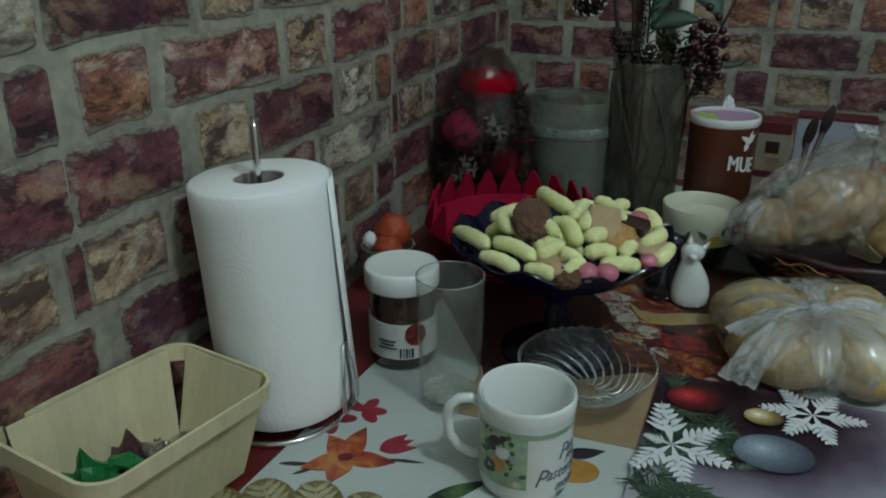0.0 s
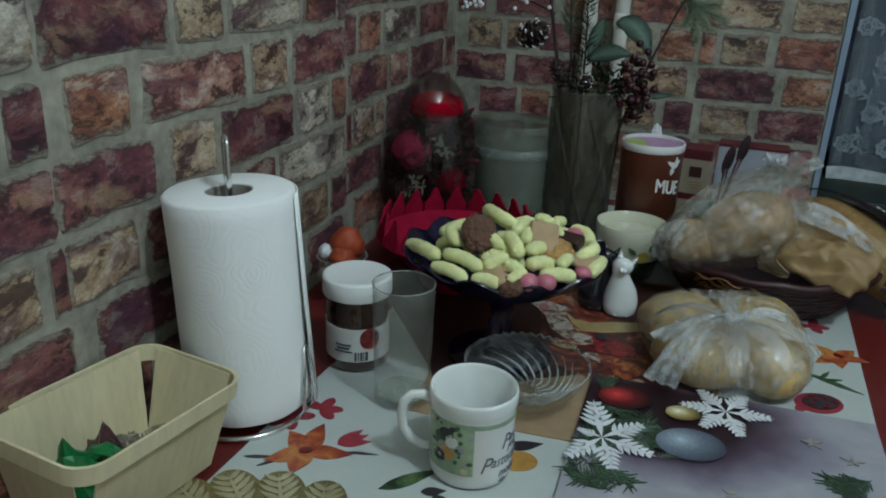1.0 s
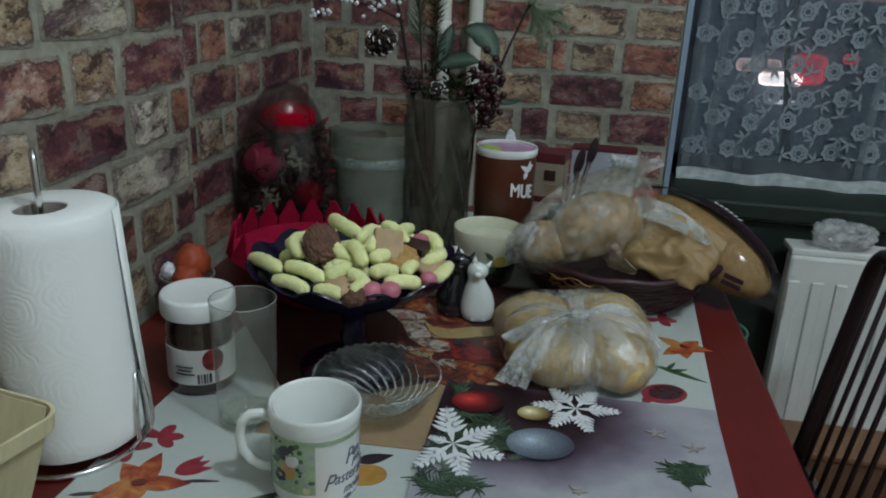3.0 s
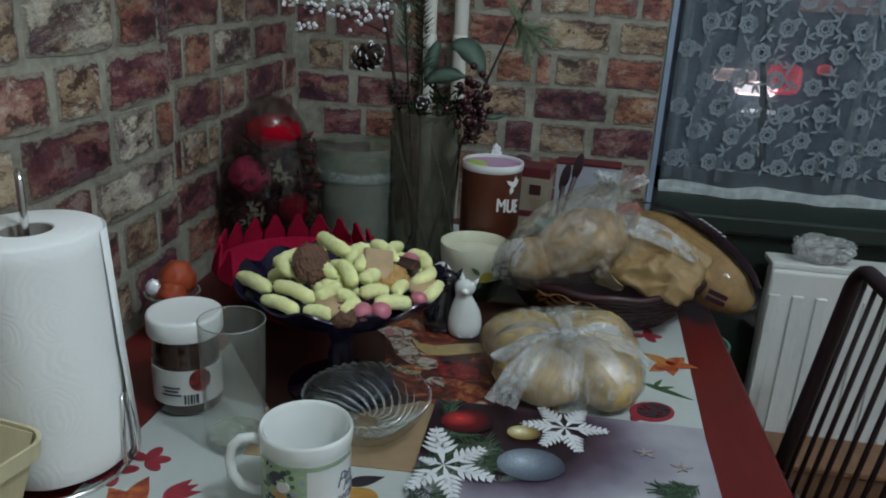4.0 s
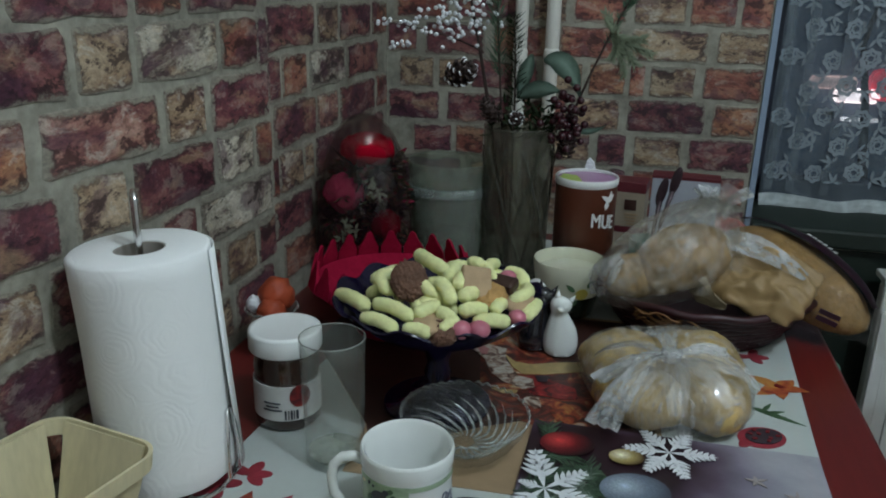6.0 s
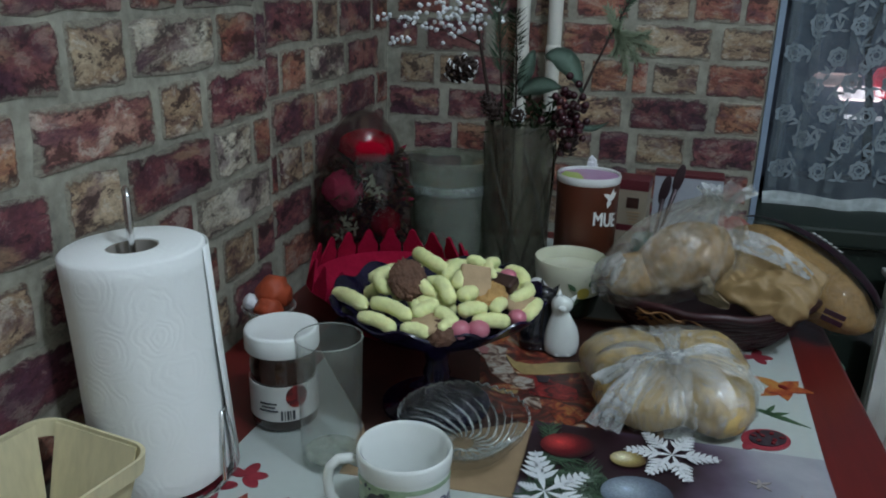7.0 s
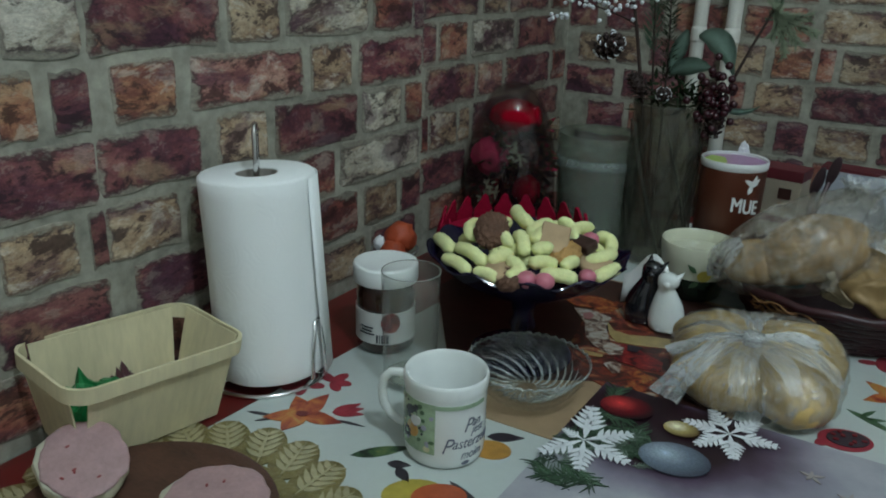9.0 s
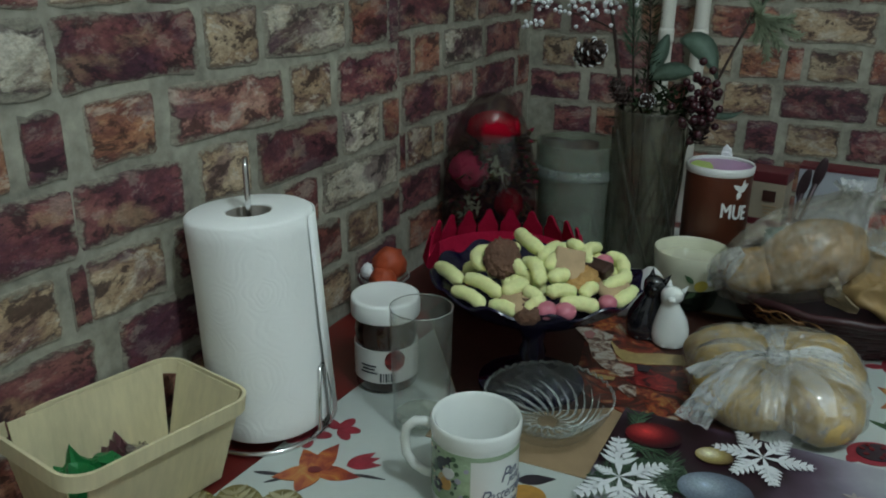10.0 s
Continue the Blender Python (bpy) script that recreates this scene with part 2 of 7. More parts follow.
def box(size, at=(0, 0, 0), bevel=0.0, m=None, bm=None, seg=2):
    bm = bm or bmesh.new()
    v = bmesh.ops.create_cube(bm, size=1.0)["verts"]
    bmesh.ops.scale(bm, vec=size, verts=v)
    if bevel:
        es = list({e for x in v for e in x.link_edges})
        r = bmesh.ops.bevel(bm, geom=es, offset=bevel, segments=seg, affect="EDGES", profile=0.5)
        v = list({x for f in r["faces"] for x in f.verts} | {x for x in v if x.is_valid})
    bmesh.ops.transform(bm, matrix=Matrix.Translation(at) @ (m or Matrix()), verts=v)
    return crisp(bm)


def lathe(profile, seg=48, wave=None, bm=None):
    """Turned body from (radius, height) pairs. wave(angle, i, r, z) may change radius and height."""
    bm = bm or bmesh.new()
    rings = []
    for i, (r, z) in enumerate(profile):
        if r < 1e-5:
            rings.append([bm.verts.new((0, 0, z))])
            continue
        ring = []
        for k in range(seg):
            a = 2 * math.pi * k / seg
            rr, zz = wave(a, i, r, z) if wave else (r, z)
            ring.append(bm.verts.new((rr * math.cos(a), rr * math.sin(a), zz)))
        rings.append(ring)
    for a, b in zip(rings, rings[1:]):
        for k in range(seg):
            k2 = (k + 1) % seg
            if len(a) == 1 and len(b) == 1:
                continue
            if len(a) == 1:
                bm.faces.new((a[0], b[k2], b[k]))
            elif len(b) == 1:
                bm.faces.new((a[k], a[k2], b[0]))
            else:
                bm.faces.new((a[k], a[k2], b[k2], b[k]))
    bmesh.ops.recalc_face_normals(bm, faces=bm.faces)
    return crisp(bm, 0.9)


def sweep(points, radius, seg=8, bm=None, closed=False, caps=True):
    """A round bar along points; radius may be a number or one for each point."""
    bm = bm or bmesh.new()
    pts = [Vector(p) for p in points]
    rad = radius if isinstance(radius, (list, tuple)) else [radius] * len(pts)
    rings, up = [], None
    n = len(pts)
    for i, p in enumerate(pts):
        if closed:
            d = pts[(i + 1) % n] - pts[i - 1]
        else:
            d = pts[min(i + 1, n - 1)] - pts[max(i - 1, 0)]
        d.normalize()
        if up is None:
            up = Vector((0, 0, 1)) if abs(d.z) < 0.9 else Vector((1, 0, 0))
        side = d.cross(up).normalized()
        up = side.cross(d).normalized()
        rings.append([bm.verts.new(p + rad[i] * (math.cos(a) * side + math.sin(a) * up)) for a in (2 * math.pi * k / seg for k in range(seg))])
    pairs = list(zip(rings, rings[1:])) + ([(rings[-1], rings[0])] if closed else [])
    for a, b in pairs:
        for k in range(seg):
            bm.faces.new((a[k], b[k], b[(k + 1) % seg], a[(k + 1) % seg]))
    if caps and not closed:
        bm.faces.new(rings[0])
        bm.faces.new(list(reversed(rings[-1])))
    bmesh.ops.recalc_face_normals(bm, faces=bm.faces)
    return bm


def arc(c, r, a0, a1, n, plane="xy"):
    out = []
    for k in range(n + 1):
        a = radians(a0 + (a1 - a0) * k / n)
        u, v = r * math.cos(a), r * math.sin(a)
        d = {"xy": (u, v, 0), "xz": (u, 0, v), "yz": (0, u, v)}[plane]
        out.append(tuple(Vector(c) + Vector(d)))
    return out


def slab(outline, z0, z1, bm=None):
    """A flat piece from an outline of (x, y) between two heights."""
    bm = bm or bmesh.new()
    lo = [bm.verts.new((x, y, z0)) for x, y in outline]
    hi = [bm.verts.new((x, y, z1)) for x, y in outline]
    n = len(outline)
    bm.faces.new(hi)
    bm.faces.new(list(reversed(lo)))
    for k in range(n):
        bm.faces.new((lo[k], lo[(k + 1) % n], hi[(k + 1) % n], hi[k]))
    bmesh.ops.recalc_face_normals(bm, faces=bm.faces)
    return bm


def lump(size, at=(0, 0, 0), amp=0.1, freq=3.0, seed=0.0, sub=4, m=None, bm=None, squash=None):
    """An uneven rounded body."""
    bm = bm or bmesh.new()
    v = bmesh.ops.create_icosphere(bm, subdivisions=sub, radius=1.0)["verts"]
    for x in v:
        d = x.co.normalized()
        f = 1 + amp * noise.noise(d * freq + Vector((seed, seed * 1.7, -seed))) + 0.4 * amp * noise.noise(d * freq * 2.7 + Vector((seed, 3, seed)))
        q = d * f
        if squash is not None and q.z < squash:
            q.z = squash + (q.z - squash) * 0.12
        x.co = Vector((q.x * size[0], q.y * size[1], q.z * size[2]))
    bmesh.ops.transform(bm, matrix=Matrix.Translation(at) @ (m or Matrix()), verts=v)
    return bm


def leaf_outline(c, ang, length, width, n=7, bend=0.0):
    """Outline of a petal or leaf from its base at c."""
    up, dn = [], []
    for k in range(n + 1):
        t = k / n
        w = width * 0.5 * math.sin(math.pi * t ** 0.8) * (1 - 0.15 * t)
        b = bend * length * math.sin(math.pi * t * 0.5) ** 2
        up.append((t * length, b + w))
        dn.append((t * length, b - w))
    pts = up[:-1] + [up[-1]] + dn[-2:0:-1]
    ca, sa = math.cos(radians(ang)), math.sin(radians(ang))
    return [(c[0] + x * ca - y * sa, c[1] + x * sa + y * ca) for x, y in pts]


def ellipse(c, rx, ry, ang=0.0, n=24):
    ca, sa = math.cos(radians(ang)), math.sin(radians(ang))
    return [(c[0] + rx * math.cos(a) * ca - ry * math.sin(a) * sa, c[1] + rx * math.cos(a) * sa + ry * math.sin(a) * ca) for a in (2 * math.pi * k / n for k in range(n))]


def lettering(text, size, depth=0.0006, bold=0.0):
    """Letters of the built-in font as a bmesh in the xy plane, centred."""
    cu = bpy.data.curves.new("letters", "FONT")
    cu.body, cu.size, cu.extrude, cu.offset = text, size, depth, bold
    cu.align_x, cu.align_y = "CENTER", "CENTER"
    ob = new("letters", cu)
    bpy.context.view_layer.update()
    me = bpy.data.meshes.new_from_object(ob.evaluated_get(bpy.context.evaluated_depsgraph_get()))
    bm = bmesh.new()
    bm.from_mesh(me)
    bpy.data.objects.remove(ob)
    bpy.data.curves.remove(cu)
    bpy.data.meshes.remove(me)
    return bm


def wrapped(bm, radius, at_angle, z):
    """Bends a flat bmesh (x along, y up, z out) round an upright cylinder."""
    for _ in range(3):
        bmesh.ops.triangulate(bm, faces=bm.faces[:])
        bmesh.ops.subdivide_edges(bm, edges=[e for e in bm.edges if e.calc_length() > radius * 0.10], cuts=1)
    bmesh.ops.triangulate(bm, faces=bm.faces[:])
    for v in bm.verts:
        a = radians(at_angle) + v.co.x / radius
        r = radius + v.co.z
        v.co = Vector((r * math.cos(a), r * math.sin(a), z + v.co.y))
    return bm


# ---- room ----
def structure(name, bm, material, label, smooth=False):
    return tagged(part(name, bm, material, None, label, smooth), category=name.split("_")[0], kind="structure")


TOP = 0.75
wall_left = structure("wall_left", box((0.16, 3.6, 2.45), (-0.08, -1.64, 1.225)), MORTAR, "brick-patterned wallpaper with grey mortar on a plastered wall")
bm = box((0.696, 0.30, 2.45), (0.339, 0.15, 1.225))
bm = box((1.6, 0.30, 0.76), (1.486, 0.15, 0.38), bm=bm)
bm = box((1.6, 0.30, 0.40), (1.486, 0.15, 2.25), bm=bm)
bm = box((0.5, 0.30, 1.30), (2.035, 0.15, 1.40), bm=bm)
wall_back = structure("wall_back", bm, MORTAR, "brick-patterned wallpaper wall with a window opening")
structure("wall_right", box((0.16, 3.6, 2.45), (2.36, -1.64, 1.225)), PLASTER, "plain plastered kitchen wall")
structure("wall_front", box((2.6, 0.16, 2.45), (1.1, -3.36, 1.225)), PLASTER, "plain plastered kitchen wall")
structure("floor", box((2.6, 3.8, 0.1), (1.1, -1.5, -0.05)), FLOOR, "brown wooden floor boards")
structure("ceiling", box((2.6, 3.8, 0.1), (1.1, -1.5, 2.50)), PLASTER, "plain white ceiling")

# painted parts round the window
structure("trim", box((0.010, 0.006, 1.30), (0.684, -0.003, 1.434)), REVEAL, "pale blue edge strip beside the window")
structure("wall_dado", box((1.40, 0.006, 0.758), (1.39, -0.003, 0.379)), GREEN_PAINT, "dark green painted wall below the window sill")

# window
GLASS_PANE = thin_glass("window_glass", (0.85, 0.9, 0.95), 0.01, 0.0, ior=1.3)
FRAME_DARK = plain("window_frame_paint", (0.030, 0.038, 0.060), 0.5, vary=0.2)
win = thing("window_1", "window with a dark frame seen behind a white lace curtain at night", "window", (1.236, 0.17, 0.80), kind="structure")
part("window_frame", box((1.10, 0.05, 0.05), (0, 0, 0.025), 0.004, bm=box((0.05, 0.05, 1.25), (-0.525, 0, 0.625), 0.004, bm=box((0.05, 0.05, 1.25), (0.525, 0, 0.625), 0.004, bm=box((0.06, 0.05, 1.25), (0.05, 0, 0.625), 0.004, bm=box((1.10, 0.05, 0.05), (0, 0, 1.225), 0.004))))), FRAME_DARK, win, smooth=False)
for cx, w in ((-0.24, 0.52), (0.29, 0.43)):
    pane = part("pane", box((w, 0.004, 1.15), (cx, 0, 0.625)), GLASS_PANE, win, smooth=False)
    pane.visible_shadow = False
structure("window_sill", box((1.40, 0.20, 0.035), (1.388, 0.075, 0.7825), 0.006), GREEN_PAINT, "dark green painted window sill board")
# ---- table, cloth and mats ----
table = thing("dining_table", "red-stained wooden kitchen table pushed against the brick wallpaper", "table", (0.374, -0.70, 0))
part("tabletop", box((0.744, 1.34, 0.028), (0, 0, TOP - 0.014), 0.005), RED_WOOD, table, smooth=False)
for sx in (-1, 1):
    part("apron", box((0.02, 1.18, 0.08), (sx * 0.32, 0, TOP - 0.068), 0.003), RED_WOOD, table, smooth=False)
    for sy in (-1, 1):
        part("leg", box((0.05, 0.05, TOP - 0.028), (sx * 0.33, sy * 0.62, (TOP - 0.028) / 2), 0.006), RED_WOOD, table, smooth=False)

CLOTH_Z = TOP + 0.0015
cloth = thing("tablecloth", "pale grey-green oilcloth runner printed with orange flowers and fruit", "tablecloth", (0, 0, TOP))
part("cloth", slab([(0.095, -1.34), (0.650, -1.34), (0.708, -0.08), (0.155, -0.08)], 0, 0.0015), CLOTH, cloth, smooth=False)
PRINT = {
    "orange": plain("print_orange", (0.42, 0.085, 0.028), 0.4, vary=0.45, scale=110, bump=0.05),
    "red": plain("print_red", (0.30, 0.030, 0.045), 0.4, vary=0.45, scale=110, bump=0.05),
    "leaf": plain("print_leaf", (0.055, 0.115, 0.050), 0.4, vary=0.45, scale=110, bump=0.05),
    "dark": plain("print_dark", (0.035, 0.028, 0.035), 0.4, vary=0.4, scale=110, bump=0.05),
    "amber": plain("print_amber", (0.50, 0.26, 0.060), 0.4, vary=0.4, scale=90, bump=0.05),
    "white": plain("print_white", (0.72, 0.74, 0.76), 0.35, vary=0.08, scale=110, bump=0.05),
    "gold": plain("print_gold", (0.38, 0.28, 0.11), 0.35, vary=0.4, scale=110, bump=0.05),
    "steel": plain("print_blue_glitter", (0.20, 0.25, 0.30), 0.4, vary=0.45, scale=420, bump=0.05),
    "ball": plain("print_red_ball", (0.19, 0.008, 0.014), 0.30, vary=0.5, scale=60, bump=0.05),
    "tan": plain("print_tan", (0.34, 0.235, 0.135), 0.42, vary=0.2, scale=60, bump=0.05),
    "brown": plain("print_brown", (0.050, 0.018, 0.013), 0.42, vary=0.5, scale=60, bump=0.05),
    "fir": plain("print_fir", (0.060, 0.105, 0.062), 0.4, vary=0.75, scale=220, bump=0.05),
    "frost": plain("print_frosted_fir", (0.165, 0.215, 0.165), 0.4, vary=0.7, scale=260, bump=0.05),
    "ham": plain("print_rosy", (0.30, 0.12, 0.12), 0.4, vary=0.3, bump=0.05),
    "star": plain("print_star", (0.33, 0.29, 0.27), 0.4, vary=0.2, bump=0.05),
    "yellow": plain("print_yellow", (0.45, 0.36, 0.06), 0.4, vary=0.4, scale=70, bump=0.05),
}


def mottled(name, scale, stops, detail=5):
    """Ink of a printed photograph: one patch runs into the next."""
    m, nodes, links, p = shader(name)
    big = noise_node(nodes, links, scale, detail, 0.65, distort=0.8)
    links.new(ramp(nodes, links, big, stops), p.inputs["Base Color"])
    p.inputs["Roughness"].default_value = 0.4
    return m


PRINT["lily"] = mottled("print_lily", 42, [(0.36, (0.20, 0.022, 0.018)), (0.47, (0.36, 0.075, 0.026)), (0.56, (0.44, 0.145, 0.035)), (0.66, (0.46, 0.26, 0.07))])
PRINT["fur"] = mottled("print_fur", 75, [(0.40, (0.06, 0.022, 0.016)), (0.47, (0.24, 0.15, 0.11)), (0.54, (0.40, 0.36, 0.30)), (0.66, (0.46, 0.44, 0.40))])
PRINT["flame"] = mottled("print_flame", 70, [(0.40, (0.06, 0.010, 0.008)), (0.49, (0.24, 0.035, 0.014)), (0.58, (0.34, 0.12, 0.03)), (0.68, (0.40, 0.24, 0.08))])
PRINT["coat"] = mottled("print_coat", 60, [(0.38, (0.035, 0.008, 0.010)), (0.48, (0.16, 0.010, 0.012)), (0.58, (0.28, 0.020, 0.018)), (0.70, (0.34, 0.16, 0.12))])
PRINT["sappy"] = mottled("print_sappy", 60, [(0.40, (0.012, 0.020, 0.014)), (0.50, (0.030, 0.075, 0.030)), (0.60, (0.09, 0.14, 0.05)), (0.70, (0.20, 0.21, 0.07))])
INK = 0.0006


def ink(name, outlines, z, tone, parent, base=TOP):
    """Flat printed shapes joined into one thin piece."""
    if name in ("leaf_print", "stem_print", "ribbon_print", "gift_print", "glow_print") and len(outlines) > 1:
        for o in outlines:
            ink(name, [o], z, tone, parent, base)
        return None
    bm = bmesh.new()
    for k, o in enumerate(outlines):
        slab(o, z - base, z - base + INK * (1 + 0.25 * (k % 3)), bm)
    return part(name, bm, PRINT[tone], parent, smooth=False)


def lily(c, ang, size, parent):
    for k, (a, s) in enumerate(((0, 1), (62, 1.05), (128, 0.85), (190, 0.9), (262, 0.8))):
        d = radians(ang + a)
        base = (c[0] - size * 0.04 * math.cos(d), c[1] - size * 0.04 * math.sin(d))
        ink("flower_print", [leaf_outline(base, ang + a + 6 * (k % 2), size * s * 1.12, size * 0.56, 9, bend=0.10 * (1 if k % 2 else -1))], CLOTH_Z + INK * 0.2 * k, "lily", parent)
    ink("flower_print", [ellipse(c, size * 0.16, size * 0.12, ang, 12)], CLOTH_Z + INK * 1.9, "ball", parent)


lily((0.168, -0.958), 20, 0.040, cloth)
ink("bud_print", [leaf_outline((0.190, -0.938), a, 0.032, 0.013) for a in (28, 48, 66)], CLOTH_Z, "red", cloth)
ink("stem_print", [leaf_outline((0.203, -0.946), 12, 0.030, 0.004), leaf_outline((0.138, -0.993), 50, 0.03, 0.004), leaf_outline((0.120, -0.985), 20, 0.03, 0.005)], CLOTH_Z, "dark", cloth)
ink("petal_print", [ellipse((0.128 + 0.012 * math.cos(radians(a)), -0.912 + 0.012 * math.sin(radians(a))), 0.012, 0.0065, a, 14) for a in (20, 95, 170, 240, 300)], CLOTH_Z, "red", cloth)
ink("petal_print", [ellipse((0.150 + 0.011 * math.cos(radians(a)), -0.890 + 0.011 * math.sin(radians(a))), 0.011, 0.006, a, 14) for a in (-35, 15, 80, 160)], CLOTH_Z, "red", cloth)
ink("leaf_print", [leaf_outline((0.250, -0.984), 42, 0.060, 0.016, bend=0.08)], CLOTH_Z, "sappy", cloth)
ink("fruit_print", [ellipse((0.330, -0.998), 0.028, 0.021, 40)], CLOTH_Z, "yellow", cloth)
ink("fruit_print", [ellipse((0.350, -0.990), 0.024, 0.018, 40)], CLOTH_Z + INK * 1.5, "orange", cloth)
ink("leaf_print", [leaf_outline((0.345, -0.965), -20, 0.05, 0.008), leaf_outline((0.285, -0.975), 25, 0.022, 0.012), leaf_outline((0.296, -0.975), -30, 0.024, 0.012)], CLOTH_Z, "dark", cloth)
ink("fruit_print", [ellipse((0.352, -0.903), 0.019, 0.015, 20)], CLOTH_Z, "amber", cloth)
ink("leaf_print", [leaf_outline((0.338, -0.886), 30, 0.036, 0.016)], CLOTH_Z, "dark", cloth)
lily((0.662, -0.567), 150, 0.034, cloth)
ink("stem_print", [leaf_outline((0.622, -0.625), -24, 0.062, 0.010, bend=-0.05), leaf_outline((0.636, -0.632), 60, 0.024, 0.006), leaf_outline((0.641, -0.634), 20, 0.02, 0.006)], CLOTH_Z, "leaf", cloth)
ink("pomegranate_print", [ellipse((0.628, -0.690), 0.026, 0.020, 30), leaf_outline((0.612, -0.702), 240, 0.016, 0.012)], CLOTH_Z, "red", cloth)
ink("pomegranate_print", [ellipse((0.630, -0.688), 0.020, 0.0145, 30)], CLOTH_Z + INK * 1.6, "dark", cloth)
rng = random.Random(6)
ink("seed_print", [ellipse((0.630 + 0.015 * math.cos(a) * d, -0.688 + 0.011 * math.sin(a) * d), 0.0030, 0.0022, a * 50, 8) for a, d in ((0.3, 1), (1.2, 0.9), (2.2, 1), (3.1, 0.9), (4.0, 1), (5.0, 0.9), (5.7, 0.5), (2.5, 0.4))], CLOTH_Z + INK * 3.2, "ball", cloth)
ink("petal_print", [ellipse((0.640 + 0.011 * math.cos(radians(a)), -0.490 + 0.011 * math.sin(radians(a))), 0.011, 0.006, a, 14) for a in (-60, 0, 70, 200)], CLOTH_Z, "red", cloth)
ink("leaf_print", [leaf_outline((0.60, -1.16), 40, 0.06, 0.018), leaf_outline((0.30, -1.12), 10, 0.05, 0.016)], CLOTH_Z, "leaf", cloth)

# brown festive mat under the glass bowls
MAT_Z = CLOTH_Z + 0.0012
mat_a = thing("placemat", "brown and red festive printed placemat lying on the cloth", "placemat", (0, 0, CLOTH_Z), group="placemats")
part("sheet", slab([(0.232, -0.862), (0.530, -0.850), (0.520, -0.425), (0.100, -0.435), (0.100, -0.605), (0.226, -0.778)], 0, 0.0012), PRINT["tan"], mat_a, smooth=False)


def ink_a(name, outlines, tone, lift=0.0):
    return ink(name, outlines, MAT_Z + lift, tone, mat_a, CLOTH_Z)


PHOTO, nodes, links, p = shader("print_festive_photo")
blot = noise_node(nodes, links, 30, 6, 0.6, distort=1.6)
c = ramp(nodes, links, blot, [(0.36, (0.022, 0.010, 0.009)), (0.46, (0.070, 0.020, 0.014)), (0.53, (0.20, 0.030, 0.018)), (0.58, (0.30, 0.10, 0.04)), (0.63, (0.36, 0.25, 0.13)), (0.70, (0.50, 0.46, 0.40))])
links.new(c, p.inputs["Base Color"])
p.inputs["Roughness"].default_value = 0.4
PRINT["photo"] = PHOTO
ink_a("dark_field_print", [[(0.236, -0.800), (0.290, -0.790), (0.345, -0.750), (0.380, -0.728), (0.520, -0.720), (0.515, -0.435), (0.1005, -0.4365), (0.1003, -0.6054), (0.2262, -0.7775)]], "brown")
ink_a("scene_print", [[(0.325, -0.665), (0.350, -0.715), (0.40, -0.735), (0.455, -0.730), (0.465, -0.66), (0.44, -0.60), (0.40, -0.575), (0.36, -0.52), (0.325, -0.50), (0.305, -0.56)]], "photo", INK * 1.6)
ink_a("hat_print", [[(0.268, -0.543), (0.277, -0.520), (0.293, -0.505), (0.337, -0.515), (0.333, -0.538), (0.325, -0.551), (0.307, -0.545), (0.286, -0.553)]], "flame", INK * 3)
ink_a("fur_print", [[(0.286, -0.560), (0.310, -0.554), (0.339, -0.562), (0.342, -0.591), (0.364, -0.630), (0.383, -0.634), (0.386, -0.653), (0.375, -0.661), (0.348, -0.647), (0.332, -0.631), (0.316, -0.596)]], "fur", INK * 3)
ink_a("rosy_print", [[(0.304, -0.573), (0.309, -0.563), (0.318, -0.570), (0.318, -0.585), (0.311, -0.586)]], "ham", INK * 4.6)
ink_a("coat_print", [[(0.369, -0.632), (0.387, -0.619), (0.406, -0.633), (0.432, -0.643), (0.437, -0.666), (0.420, -0.673), (0.401, -0.670), (0.384, -0.671)]], "coat", INK * 2.4)
ink_a("gift_print", [[(0.409, -0.701), (0.412, -0.676), (0.432, -0.685), (0.444, -0.707), (0.433, -0.724), (0.419, -0.720)]], "flame", INK * 3)
ink_a("ribbon_print", [[(0.339, -0.669), (0.350, -0.667), (0.369, -0.665), (0.368, -0.672), (0.353, -0.676)]], "gold", INK * 3)
ink_a("fur_print", [[(0.377, -0.687), (0.384, -0.671), (0.394, -0.675), (0.400, -0.698), (0.393, -0.702)]], "fur", INK * 4)
ink_a("glow_print", [[(0.337, -0.574), (0.355, -0.595), (0.375, -0.597), (0.399, -0.585), (0.440, -0.572), (0.445, -0.595), (0.392, -0.619), (0.368, -0.624), (0.354, -0.609)]], "gold", INK * 3)
ink_a("buckle_print", [[(0.383, -0.625), (0.400, -0.622), (0.399, -0.638), (0.388, -0.640)]], "dark", INK * 4.6)

# silver festive mat
MATB_Z = MAT_Z + 0.0042
mat_b = thing("placemat", "silver-grey festive placemat printed with snowflakes and baubles", "placemat", (0, 0, MAT_Z), group="placemats")
SILVER, nodes, links, p = shader("print_silver")
co = nodes.new("ShaderNodeTexCoord")
drift = nodes.new("ShaderNodeTexNoise")
drift.inputs["Scale"].default_value, drift.inputs["Detail"].default_value = 14, 5
links.new(co.outputs["Object"], drift.inputs["Vector"])
bent = nodes.new("ShaderNodeVectorMath")
bent.operation = "MULTIPLY_ADD"
bent.inputs[1].default_value = (0.07, 0.07, 0)
links.new(drift.outputs["Color"], bent.inputs[0])
links.new(co.outputs["Object"], bent.inputs[2])
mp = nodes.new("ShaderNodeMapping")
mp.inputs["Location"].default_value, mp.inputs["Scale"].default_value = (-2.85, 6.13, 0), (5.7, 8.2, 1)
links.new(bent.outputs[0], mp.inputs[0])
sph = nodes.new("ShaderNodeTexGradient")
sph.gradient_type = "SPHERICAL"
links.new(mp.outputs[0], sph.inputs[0])
